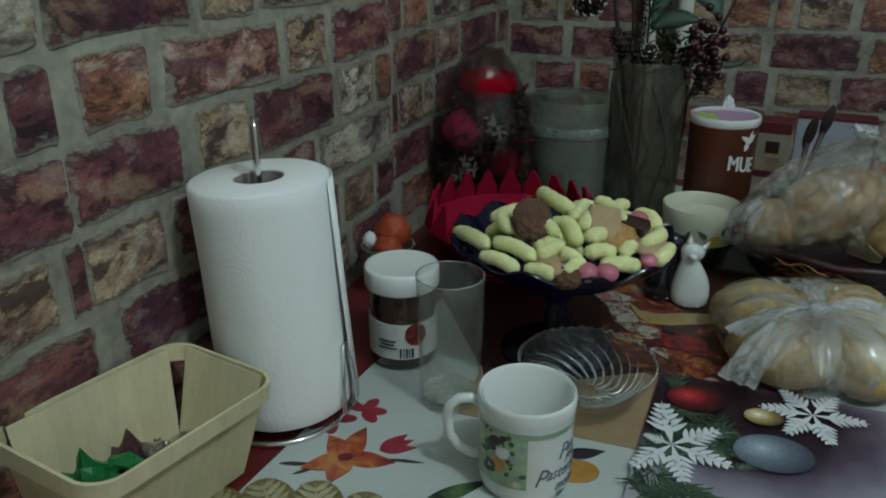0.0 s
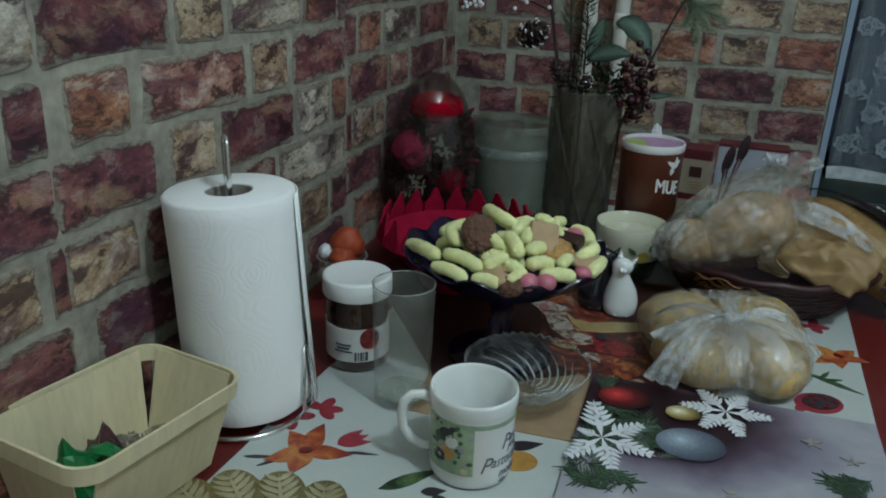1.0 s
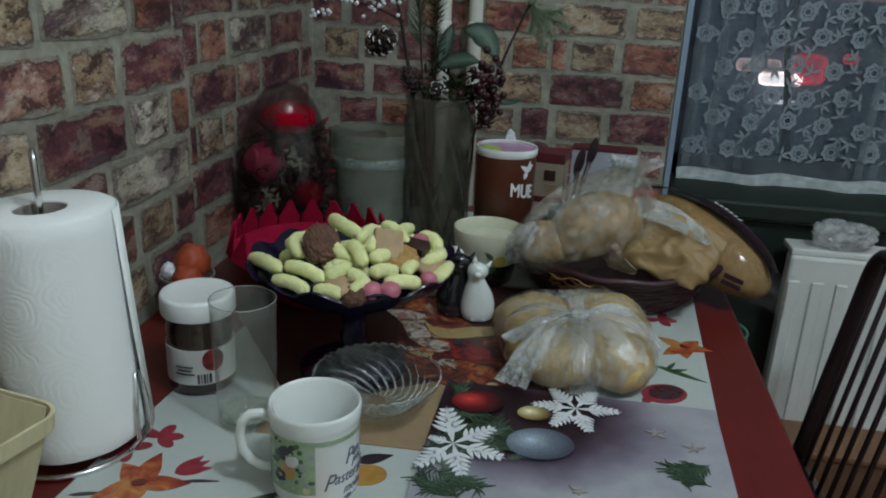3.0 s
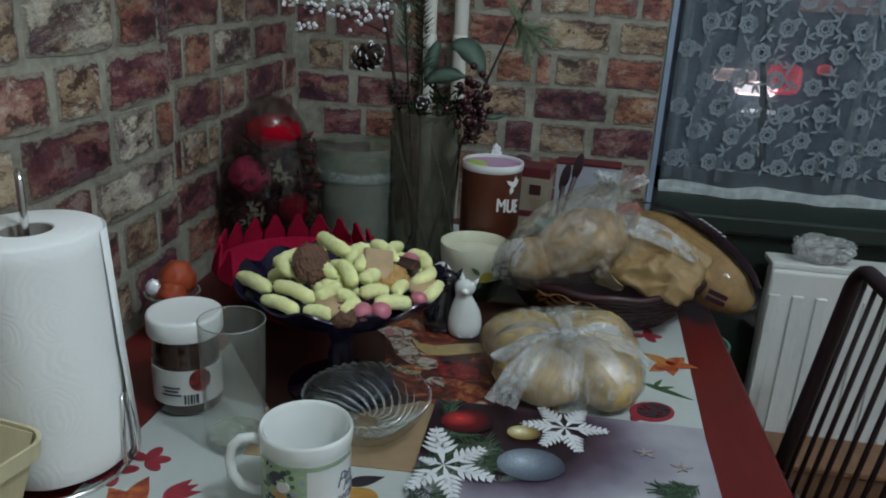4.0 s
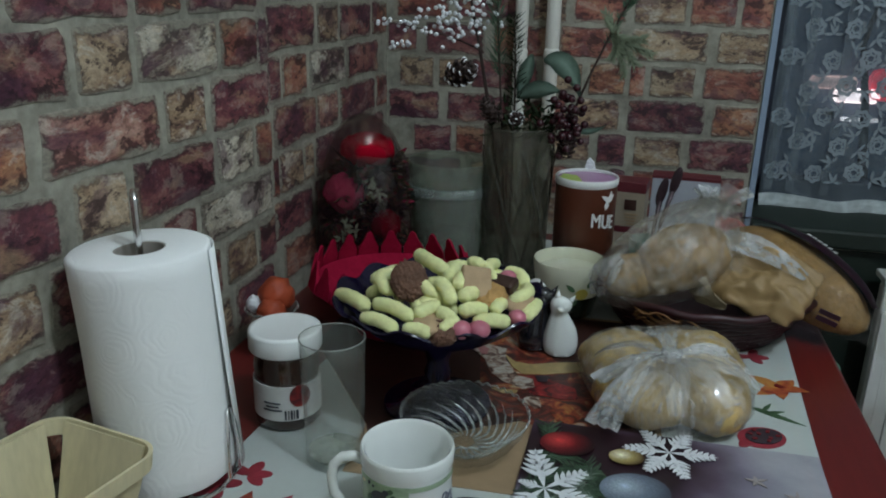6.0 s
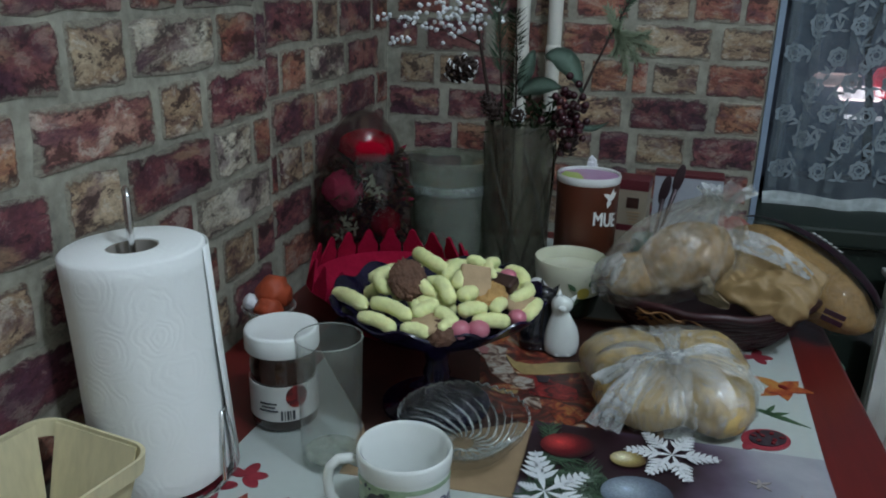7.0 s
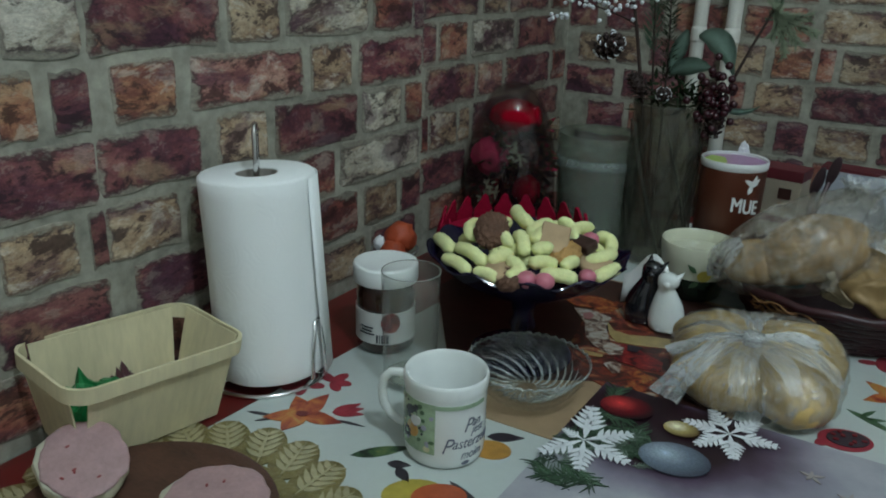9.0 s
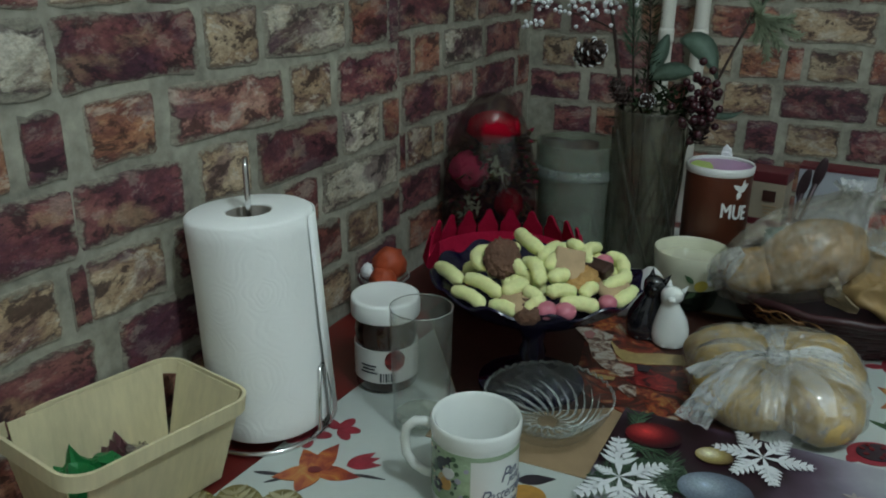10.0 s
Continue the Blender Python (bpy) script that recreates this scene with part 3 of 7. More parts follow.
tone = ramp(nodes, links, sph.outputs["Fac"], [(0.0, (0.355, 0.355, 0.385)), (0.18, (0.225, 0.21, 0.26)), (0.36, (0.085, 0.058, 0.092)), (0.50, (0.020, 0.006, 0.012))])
mott = ramp(nodes, links, noise_node(nodes, links, 26, 5), [(0.3, (0.82, 0.82, 0.84)), (0.7, (1.08, 1.06, 1.05))])
links.new(mixed(nodes, links, 1.0, tone, mott, "MULTIPLY"), p.inputs["Base Color"])
p.inputs["Roughness"].default_value, p.inputs["Coat Weight"].default_value = 0.34, 0.1
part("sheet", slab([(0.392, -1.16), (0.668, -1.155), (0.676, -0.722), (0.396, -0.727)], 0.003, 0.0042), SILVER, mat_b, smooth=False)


def ink_b(name, outlines, tone, lift=0.0):
    return ink(name, outlines, MATB_Z + lift, tone, mat_b, MAT_Z)


def flake(c, size, ang, arms):
    out = []
    for a in arms:
        d = radians(ang + a)
        out.append(leaf_outline(c, ang + a, size, size * 0.12, 4))
        for t in (0.28, 0.42, 0.56, 0.70, 0.84):
            b = (c[0] + size * t * math.cos(d), c[1] + size * t * math.sin(d))
            for s in (-50, 50):
                out.append(leaf_outline(b, ang + a + s, size * 0.36 * (1.25 - t), size * 0.105, 4))
    return out


def sprig(c, ang, size, n=15):
    out = [leaf_outline(c, ang, size, size * 0.05, 4)]
    rng = random.Random(int(c[0] * 1e4))
    for k in range(n):
        t = 0.1 + 0.85 * k / n
        b = (c[0] + size * t * math.cos(radians(ang)), c[1] + size * t * math.sin(radians(ang)))
        for s in (-1, 1):
            out.append(leaf_outline(b, ang + s * rng.uniform(30, 55), size * rng.uniform(0.22, 0.42), size * 0.032, 3))
    return out


ink_b("fir_print", sprig((0.400, -0.86), 60, 0.06) + sprig((0.410, -0.89), -20, 0.05) + sprig((0.44, -0.86), 40, 0.05) + sprig((0.46, -0.90), 200, 0.06) + sprig((0.42, -0.78), 100, 0.05) + sprig((0.47, -0.84), 110, 0.05) + sprig((0.44, -0.925), 150, 0.05) + sprig((0.40, -0.80), 20, 0.05) + sprig((0.45, -0.80), 250, 0.05) + sprig((0.402, -0.83), -60, 0.05) + sprig((0.43, -0.845), 10, 0.05) + sprig((0.48, -0.815), 170, 0.05), "fir", INK * 1.6)
rng = random.Random(12)
frosted, shaded = [], []
for k in range(16):
    a, d = rng.uniform(0, 6.28), rng.uniform(0.012, 0.046)
    at = (max(0.404, 0.428 + d * math.cos(a)), -0.858 + d * math.sin(a))
    (frosted if k % 2 else shaded).extend(sprig(at, rng.uniform(0, 360), rng.uniform(0.022, 0.036), 9))
ink_b("fir_print", [o for o in shaded if min(x for x, y in o) > 0.3935], "fir", INK * 2.1)
ink_b("frosted_fir_print", [o for o in frosted if min(x for x, y in o) > 0.3935], "frost", INK * 2.6)
ink_b("snowflake_print", flake((0.421, -0.848), 0.052, -14, (0, 60, 252, 302)) + flake((0.421, -0.848), 0.066, -14, (119,)) + flake((0.421, -0.848), 0.026, -14, (180,)), "white", INK * 3.2)
ink_b("snowflake_print", flake((0.533, -0.757), 0.046, 4, (0, 60, 122, 178, 236, 284)), "white", INK * 3.2)
def bauble(c, rx, ry, ang, rim, core, shine):
    """A printed bauble, shaded from its dark rim to a bright spot."""
    m, nodes, links, p = shader("print_bauble")
    co = nodes.new("ShaderNodeTexCoord")
    mp = nodes.new("ShaderNodeMapping")
    mp.inputs["Location"].default_value = (0.22, -0.18, 0)
    mp.inputs["Scale"].default_value = (0.80 / rx, 0.80 / ry, 1)
    links.new(co.outputs["Object"], mp.inputs[0])
    g = nodes.new("ShaderNodeTexGradient")
    g.gradient_type = "SPHERICAL"
    links.new(mp.outputs[0], g.inputs[0])
    c1 = ramp(nodes, links, g.outputs["Fac"], [(0.0, rim), (0.45, core), (0.80, shine), (0.97, tuple(min(1, v * 1.6) for v in shine))])
    gr = ramp(nodes, links, noise_node(nodes, links, 500, 3), [(0.3, (0.75, 0.75, 0.75)), (0.7, (1.2, 1.2, 1.2))])
    links.new(mixed(nodes, links, 1.0, c1, gr, "MULTIPLY"), p.inputs["Base Color"])
    p.inputs["Roughness"].default_value = 0.35
    ob = part("bauble_print", slab(ellipse((0, 0), rx, ry, 0, 28), 0, INK), m, mat_b, smooth=False)
    ob.matrix_local = pose(c[0], c[1], MATB_Z - MAT_Z + INK * 3.2, 0, 0, ang)


bauble((0.434, -0.768), 0.027, 0.022, 12, (0.012, 0.001, 0.004), (0.13, 0.003, 0.008), (0.46, 0.035, 0.035))
bauble((0.492, -0.776), 0.017, 0.0135, 12, (0.10, 0.06, 0.02), (0.38, 0.30, 0.11), (0.72, 0.66, 0.46))
bauble((0.501, -0.829), 0.032, 0.026, 12, (0.05, 0.06, 0.085), (0.14, 0.175, 0.22), (0.30, 0.36, 0.42))
ink_b("fir_print", sprig((0.656, -0.825), 230, 0.045) + sprig((0.652, -0.860), 150, 0.042) + sprig((0.650, -0.830), 195, 0.036) + sprig((0.630, -0.868), 80, 0.036), "fir", INK * 1.6)
rng = random.Random(3)
for k in range(13):
    c = (rng.uniform(0.50, 0.655), rng.uniform(-1.05, -0.76))
    if c[0] < 0.55 and c[1] > -0.86:
        continue
    ink_b("star_print", [leaf_outline(c, a + 20 * k, rng.uniform(0.006, 0.012), 0.004, 3) for a in (0, 72, 144, 216, 288)], "star", INK * 1.6)

# ---- radiator, pipes, chair ----
rad = thing("radiator", "white enamelled panel radiator under the window", "radiator", (0.900, -0.10, 0.20))
part("panel", box((0.80, 0.035, 0.53), (0.40, 0.018, 0.265), 0.006), WHITE_METAL, rad, smooth=False)
for k in range(19):
    part("rib", box((0.020, 0.006, 0.44), (0.012 + k * 0.0400, -0.002, 0.265), 0.0025), WHITE_METAL, rad, smooth=False)
part("top_grille", box((0.80, 0.06, 0.012), (0.40, 0.035, 0.536), 0.003), WHITE_METAL, rad, smooth=False)
part("bracket", box((0.04, 0.05, 0.40), (0.40, 0.060, 0.25), 0.002), WHITE_METAL, rad, smooth=False)
part("foot", box((0.03, 0.03, 0.20), (0.08, 0.018, -0.10), 0.002), WHITE_METAL, rad, smooth=False)
part("foot", box((0.03, 0.03, 0.20), (0.72, 0.018, -0.10), 0.002), WHITE_METAL, rad, smooth=False)
for x, r in ((0.259, 0.012), (0.315, 0.0125)):
    pipe = thing("heating_pipe", "white painted upright heating pipe against the brick wall", "pipe", (x, -0.030, 0), group="heating pipes")
    part("tube", sweep([(0, 0, 0), (0, 0, 2.45)], r, 16), PIPE_WHITE, pipe)
    part("coupling", sweep([(0, 0, 1.062), (0, 0, 1.067), (0, 0, 1.084), (0, 0, 1.089)], [r, r * 1.12, r * 1.12, r], 16), PIPE_WHITE, pipe)

chair = thing("dining_chair", "dark brown tubular metal chair with thin upright back rods", "chair", (0.88, -0.50, 0))
SEAT = plain("seat_board", (0.11, 0.055, 0.035), 0.45, vary=0.25)


def back_at(y, z):
    return (0.021 + (z - 0.45) * 0.135, y, z)


hoop = [back_at(0.175, 0.44), back_at(0.175, 0.60), back_at(0.175, 0.785)]
hoop += [back_at(0.135 + 0.04 * math.cos(radians(a)), 0.785 + 0.04 * math.sin(radians(a))) for a in (20, 40, 60, 80)]
hoop += [back_at(-y, z) for _, y, z in reversed(hoop)]
part("back_frame", sweep(hoop, 0.0115, 10), DARK_METAL, chair)
for k in range(9):
    y = -0.14 + k * 0.035
    part("back_rod", sweep([back_at(y, 0.455), back_at(y, 0.822)], 0.0035, 6), DARK_METAL, chair)
part("back_rail", sweep([back_at(-0.175, 0.47), back_at(0.175, 0.47)], 0.008, 8), DARK_METAL, chair)
part("seat", box((0.36, 0.36, 0.035), (-0.13, 0, 0.440), 0.012), SEAT, chair, smooth=False)
for sx in (-0.28, 0.045):
    for sy in (-0.165, 0.165):
        part("leg", sweep([(sx, sy, 0), (sx * 0.97, sy, 0.43)], 0.011, 8), DARK_METAL, chair)

crate = thing("wooden_crate", "brown wooden box standing under the radiator", "box", (1.02, -0.16, 0))
part("side", box((0.26, 0.10, 0.40), (0, 0, 0.20), 0.004), plain("crate_wood", (0.17, 0.085, 0.045), 0.6, vary=0.3, scale=30, stretch=(1, 1, 6)), crate, smooth=False)
part("lid", box((0.27, 0.11, 0.012), (0, 0, 0.406), 0.003), plain("crate_lid_wood", (0.22, 0.11, 0.055), 0.5, vary=0.3, scale=30, stretch=(6, 1, 1)), crate, smooth=False)
bin_ = thing("plastic_bin", "pale green plastic bin standing beside the table", "bin", (0.772, -0.20, 0))
part("body", lathe([(0, 0), (0.046, 0), (0.052, 0.600), (0.055, 0.604), (0.055, 0.622), (0.051, 0.622), (0.049, 0.600), (0.044, 0.02), (0, 0.02)], 40), plain("green_plastic", (0.10, 0.27, 0.19), 0.5), bin_)
# ---- more materials ----
PAPER, nodes, links, p = shader("kitchen_paper")
p.inputs["Base Color"].default_value, p.inputs["Roughness"].default_value = (0.85, 0.87, 0.85, 1), 0.9
co = nodes.new("ShaderNodeTexCoord")
warp = nodes.new("ShaderNodeTexNoise")
warp.inputs["Scale"].default_value, warp.inputs["Detail"].default_value = 60, 3
links.new(co.outputs["Object"], warp.inputs["Vector"])
bent = nodes.new("ShaderNodeVectorMath")
bent.operation = "MULTIPLY_ADD"
bent.inputs[1].default_value = (0.012, 0.012, 0.012)
links.new(warp.outputs["Color"], bent.inputs[0])
links.new(co.outputs["Object"], bent.inputs[2])
cell = nodes.new("ShaderNodeTexVoronoi")
cell.feature, cell.inputs["Scale"].default_value = "SMOOTH_F1", 26
cell.inputs["Smoothness"].default_value = 0.35
links.new(bent.outputs[0], cell.inputs["Vector"])
turns = nodes.new("ShaderNodeMath")
turns.operation = "MULTIPLY"
turns.inputs[1].default_value = 52
links.new(cell.outputs["Distance"], turns.inputs[0])
swirl = nodes.new("ShaderNodeMath")
swirl.operation = "SINE"
links.new(turns.outputs[0], swirl.inputs[0])
tissue = noise_node(nodes, links, 130, 5, 0.7)
both = nodes.new("ShaderNodeMath")
both.operation = "ADD"
links.new(swirl.outputs[0], both.inputs[0])
links.new(tissue, both.inputs[1])
bumped(nodes, links, p, both.outputs[0], 0.15, 0.0004)
CARD = plain("grey_card", (0.34, 0.31, 0.27), 0.8)
VENEER = plain("wood_veneer", (0.66, 0.59, 0.37), 0.6, vary=0.20, scale=55, stretch=(3, 3, 0.5), bump=0.15)
WHITE_PLASTIC = plain("white_plastic", (0.78, 0.80, 0.78), 0.35, vary=0.04)
CHOCOLATE = plain("chocolate_spread", (0.035, 0.014, 0.009), 0.15, vary=0.2, bump=0.03, coat=0.8)
LABEL_WHITE = plain("label_paper", (0.62, 0.62, 0.60), 0.5, vary=0.06)
CERAMIC = plain("white_glaze", (0.74, 0.77, 0.74), 0.16, vary=0.04, bump=0.02, coat=0.5)
CREAM = plain("cream_glaze", (0.62, 0.62, 0.47), 0.22, vary=0.06, bump=0.02, coat=0.4)
DARK_GLAZE = plain("dark_green_glaze", (0.020, 0.035, 0.022), 0.2, vary=0.3, coat=0.4)
BLACK_GLAZE = plain("black_glaze", (0.008, 0.008, 0.012), 0.10, vary=0.2, bump=0.0, coat=1.0)
GREEN_PRINT = plain("mug_green", (0.30, 0.40, 0.26), 0.2, vary=0.35, scale=200, bump=0.02, coat=0.4)
MUG_INK = plain("mug_script_ink", (0.15, 0.16, 0.20), 0.25, vary=0.2)
MUG_PALE = plain("mug_pale_print", (0.50, 0.47, 0.30), 0.2, vary=0.3, scale=200, bump=0.02)
MUG_LILAC = plain("mug_lilac_print", (0.30, 0.30, 0.36), 0.2, vary=0.3, scale=200, bump=0.02)
INK_GREY = plain("mug_ink", (0.055, 0.060, 0.070), 0.25, vary=0.2)
CLEAR = thin_glass("clear_glass", (0.96, 0.975, 0.97), 0.05, 0.02, bump=0.003, ior=1.75)
DULL_GLASS = thin_glass("dull_drinking_glass", (0.985, 0.99, 0.985), 0.06, 0.032, (0.70, 0.75, 0.66), edge=0.6, blot=0.8)
THICK_BASE = thin_glass("thick_glass_base", (0.95, 0.97, 0.95), 0.12, 0.34, (0.66, 0.72, 0.62), edge=0.5)
COBALT = thin_glass("cobalt_glass", (0.040, 0.030, 0.11), 0.06, 0.34, (0.022, 0.016, 0.070), ior=1.6, edge=0.30)
SMOKE = thin_glass("smoky_glass", (0.74, 0.73, 0.68), 0.12, 0.13, (0.26, 0.255, 0.205), bump=0.004, ior=1.6, blot=0.6)
CRYSTAL = thin_glass("crystal_glass", (0.955, 0.965, 0.96), 0.06, 0.012, (0.6, 0.63, 0.6), bump=0.003, ior=1.42, edge=0.42)
CUT_LINE = thin_glass("ground_line", (0.52, 0.52, 0.46), 0.3, 0.22, (0.17, 0.17, 0.13))
CUT_EDGE = thin_glass("cut_glass_edge", (0.85, 0.88, 0.86), 0.07, 0.30, (0.60, 0.64, 0.61), ior=2.1)
DOME_GLASS = thin_glass("dome_glass", (0.86, 0.82, 0.82), 0.014, 0.045, (0.120, 0.070, 0.080), ior=1.45, edge=0.12, blot=0.1)
FROST = thin_glass("milky_plastic", (0.86, 0.90, 0.84), 0.14, 0.38, (0.31, 0.330, 0.290), ior=1.5, edge=0.3, blot=0.15)
FROST_THIN = thin_glass("milky_plastic_thin", (0.86, 0.89, 0.84), 0.14, 0.24, (0.31, 0.325, 0.285), ior=1.5, edge=0.3, blot=0.3)
FROST_BAND = thin_glass("milky_plastic_band", (0.84, 0.90, 0.88), 0.12, 0.46, (0.30, 0.335, 0.315), ior=1.55, edge=0.3, blot=0.15)
PUFF = plain("corn_puff", (0.76, 0.77, 0.37), 0.85, vary=0.16, scale=240, bump=0.8, dist=0.0012, sss=0.1)
COOKIE = plain("cocoa_cookie", (0.13, 0.062, 0.036), 0.8, vary=0.35, scale=260, bump=0.9, dist=0.002)
BISCUIT = plain("tan_biscuit", (0.42, 0.29, 0.16), 0.75, vary=0.2, scale=160, bump=0.5, dist=0.001)
GINGER = plain("ginger_biscuit", (0.44, 0.25, 0.08), 0.75, vary=0.25, scale=160, bump=0.6, dist=0.001)
PINK = plain("pink_coating", (0.50, 0.15, 0.20), 0.35, vary=0.15, scale=80, coat=0.3)
CHOC = plain("dark_chocolate", (0.045, 0.020, 0.014), 0.35, vary=0.2)
FELT = plain("red_felt", (0.29, 0.009, 0.034), 0.95, vary=0.25, scale=250, bump=0.6)
CRUST = plain("bread_crust", (0.53, 0.365, 0.125), 0.5, vary=0.6, scale=60, bump=0.4, dist=0.0015)
CRUST_DARK = plain("dark_bread_crust", (0.33, 0.19, 0.060), 0.75, vary=0.55, scale=280, bump=1.0, dist=0.002)
CRUST_TAN = plain("tan_bread_crust", (0.34, 0.205, 0.072), 0.8, vary=0.8, scale=150, bump=0.7, dist=0.002)
CRUMB = plain("bread_crumb", (0.60, 0.55, 0.38), 0.8, vary=0.25, scale=200, bump=0.6)
KRAFT = plain("kraft_paper", (0.29, 0.19, 0.082), 0.55, vary=0.15, scale=40, bump=0.3)
KRAFT_PALE = plain("pale_kraft_paper", (0.44, 0.35, 0.22), 0.6, vary=0.2, scale=50, bump=0.4)
HAM = plain("pink_ham", (0.40, 0.255, 0.255), 0.5, vary=0.24, scale=260, bump=0.6, dist=0.001, sss=0.1)
HAM_FLECK = plain("ham_fleck", (0.25, 0.03, 0.03), 0.5)
BUTTER = plain("butter", (0.50, 0.48, 0.36), 0.5)
KN = Vector((0.004, -0.044, 0.077))
BAG_KNOT = film("knotted_bag_film", tint=(0.74, 0.73, 0.68), cover=(0.06, 0.62), rough=0.14, scale=24, shine_amount=0.14, knot=KN, pleats=9.0)
NECK = Vector((0.054, 0.053, 0.083))
BAG_NECK = film("gathered_bag_film", tint=(0.46, 0.41, 0.32), cover=(0.07, 0.46), rough=0.18, scale=30, shine_amount=0.09, knot=NECK, pleats=7.0)
BAG = film("clear_bag", cover=(0.04, 0.26), rough=0.12)
BAG_MILKY = film("milky_bag", (0.74, 0.77, 0.77), (0.22, 0.72), 0.16, 26)
BAG_VEIL = film("bag_pleat", (0.74, 0.75, 0.72), (0.10, 0.50), 0.16, 30)
BAG_FAINT = film("faint_bag_pleat", (0.58, 0.53, 0.43), (0.02, 0.22), 0.16, 30, 0.07)
CELLO = film("cellophane", (0.7, 0.68, 0.62), (0.0, 0.05), 0.12, 22, 0.03)
WICKER = plain("dark_red_wicker", (0.032, 0.004, 0.007), 0.45, vary=0.35, scale=120, bump=0.3)
BROWN_CARD = plain("brown_canister", (0.105, 0.030, 0.015), 0.35, vary=0.12)
PURPLE_FOIL = plain("purple_print", (0.045, 0.012, 0.025), 0.3, vary=0.2)
ORANGE_HUSK = plain("orange_husk", (0.38, 0.060, 0.018), 0.6, vary=0.3, scale=120)
ROSE_RED = plain("rose_red", (0.30, 0.003, 0.014), 0.55, vary=0.35, scale=60, coat=0.0)
ROSE_DARK = plain("rose_dark_red", (0.17, 0.003, 0.012), 0.75, vary=0.4, scale=70)
ROSE_PINK = plain("rose_pink", (0.42, 0.040, 0.105), 0.6, vary=0.25, scale=60)
DARK_LEAF = plain("dark_leaf", (0.024, 0.034, 0.018), 0.6, vary=0.35, scale=90)
DARK_FILL = plain("dark_core_fill", (0.026, 0.020, 0.018), 0.9, vary=0.6, scale=90, bump=0.8, dist=0.003)
DOME_LEAF = mottled("dome_leaf", 45, [(0.42, (0.030, 0.020, 0.024)), (0.50, (0.036, 0.036, 0.020)), (0.55, (0.085, 0.072, 0.034)), (0.60, (0.16, 0.012, 0.034))])
LEAF = plain("green_leaf", (0.19, 0.285, 0.225), 0.5, vary=0.25, scale=90)
NEEDLE = plain("fir_needle", (0.045, 0.095, 0.050), 0.6, vary=0.3)
DUSTY = plain("dusty_sprig", (0.22, 0.26, 0.17), 0.7, vary=0.25)
BARK = plain("dark_bark", (0.040, 0.022, 0.016), 0.8, vary=0.3)
CONE_SCALE = plain("cone_scale", (0.040, 0.022, 0.018), 0.7, vary=0.3)
SNOW = plain("snow_white", (0.78, 0.80, 0.82), 0.7, vary=0.06)
BERRY_RED = plain("berry_red", (0.035, 0.004, 0.009), 0.35, vary=0.2, coat=0.2)
FOIL = plain("silver_foil", (0.6, 0.58, 0.58), 0.25, 1.0, vary=0.2, bump=0.6, dist=0.002)
GREEN_WRAP = plain("green_wrapper", (0.015, 0.17, 0.045), 0.3, vary=0.3, bump=0.5, dist=0.002)
PLUM_WRAP = plain("plum_wrapper", (0.10, 0.040, 0.045), 0.3, vary=0.3, bump=0.5, dist=0.002)
GOLD_VEIN = plain("gold_vein", (0.46, 0.41, 0.24), 0.34, 0.35, vary=0.3, scale=150)
GOLD_LACE = plain("gold_doily", (0.28, 0.235, 0.095), 0.34, 0.5, vary=0.45, scale=110, bump=0.9, dist=0.0025)
BOARD = plain("brown_board", (0.085, 0.036, 0.022), 0.55, vary=0.55, scale=130, bump=0.5, dist=0.001, stretch=(1, 2.5, 1))

for soft in (ROSE_RED, ROSE_PINK, ROSE_DARK, DARK_FILL, DARK_LEAF, FELT, DOME_LEAF):
    soft.node_tree.nodes["Principled BSDF"].inputs["Specular IOR Level"].default_value = 0.02
    soft.node_tree.nodes["Principled BSDF"].inputs["Roughness"].default_value = 0.9

ON_CLOTH, ON_A = CLOTH_Z + INK * 1.6, MAT_Z + INK * 1.6


# ---- paper towel on its wire stand ----
roll = thing("paper_towel_roll", "white embossed kitchen paper roll standing upright on a wire holder", "paper towel", (0.072, -0.909, TOP + 0.012))
roll.matrix_world = pose(0.0825, -0.909, TOP + 0.012, 0, -2.8, 0)


def towel(a, i, r, z):
    return r * (1 + 0.006 * math.sin(3 * a + 40 * z) + 0.004 * math.sin(9 * a)), z


R0, H0 = 0.0585, 0.213
part("paper", lathe([(0.0215, 0), (R0 - 0.002, 0)] + [(R0, 0.003 + k * (H0 - 0.006) / 14) for k in range(15)] + [(R0 - 0.003, H0), (0.0215, H0 - 0.001), (0.0215, 0)], 72, towel), PAPER, roll)
part("core", lathe([(0.0212, 0.001), (0.0212, H0 - 0.002), (0.0200, H0 - 0.002), (0.0200, 0.001), (0.0212, 0.001)], 40), CARD, roll)
bm = bmesh.new()
rows = []
for k in range(13):
    a = 8 + 8 * k
    lift = 0.0008 + 0.0055 * max(0, 1 - k / 10)
    rows.append([bm.verts.new(((R0 * 1.008 + lift * g + d) * math.cos(radians(a)), (R0 * 1.008 + lift * g + d) * math.sin(radians(a)), z)) for z, g, d in ((H0 - 0.003, 0.25, 0), (H0 * 0.5, 0.6, 0), (0.002, 1.2, 0), (0.002, 1.2, 0.0006), (H0 * 0.5, 0.6, 0.0006), (H0 - 0.003, 0.25, 0.0006))])
for a, b in zip(rows, rows[1:]):
    for k in range(6):
        bm.faces.new((a[k], a[(k + 1) % 6], b[(k + 1) % 6], b[k]))
bm.faces.new(rows[0])
bm.faces.new(list(reversed(rows[-1])))
bmesh.ops.recalc_face_normals(bm, faces=bm.faces)
part("loose_sheet", bm, PAPER, roll, "loose hanging sheet end")
stand = thing("paper_towel_holder", "chromed wire kitchen paper holder with a tall looped rod", "holder", (0.072, -0.909, TOP))
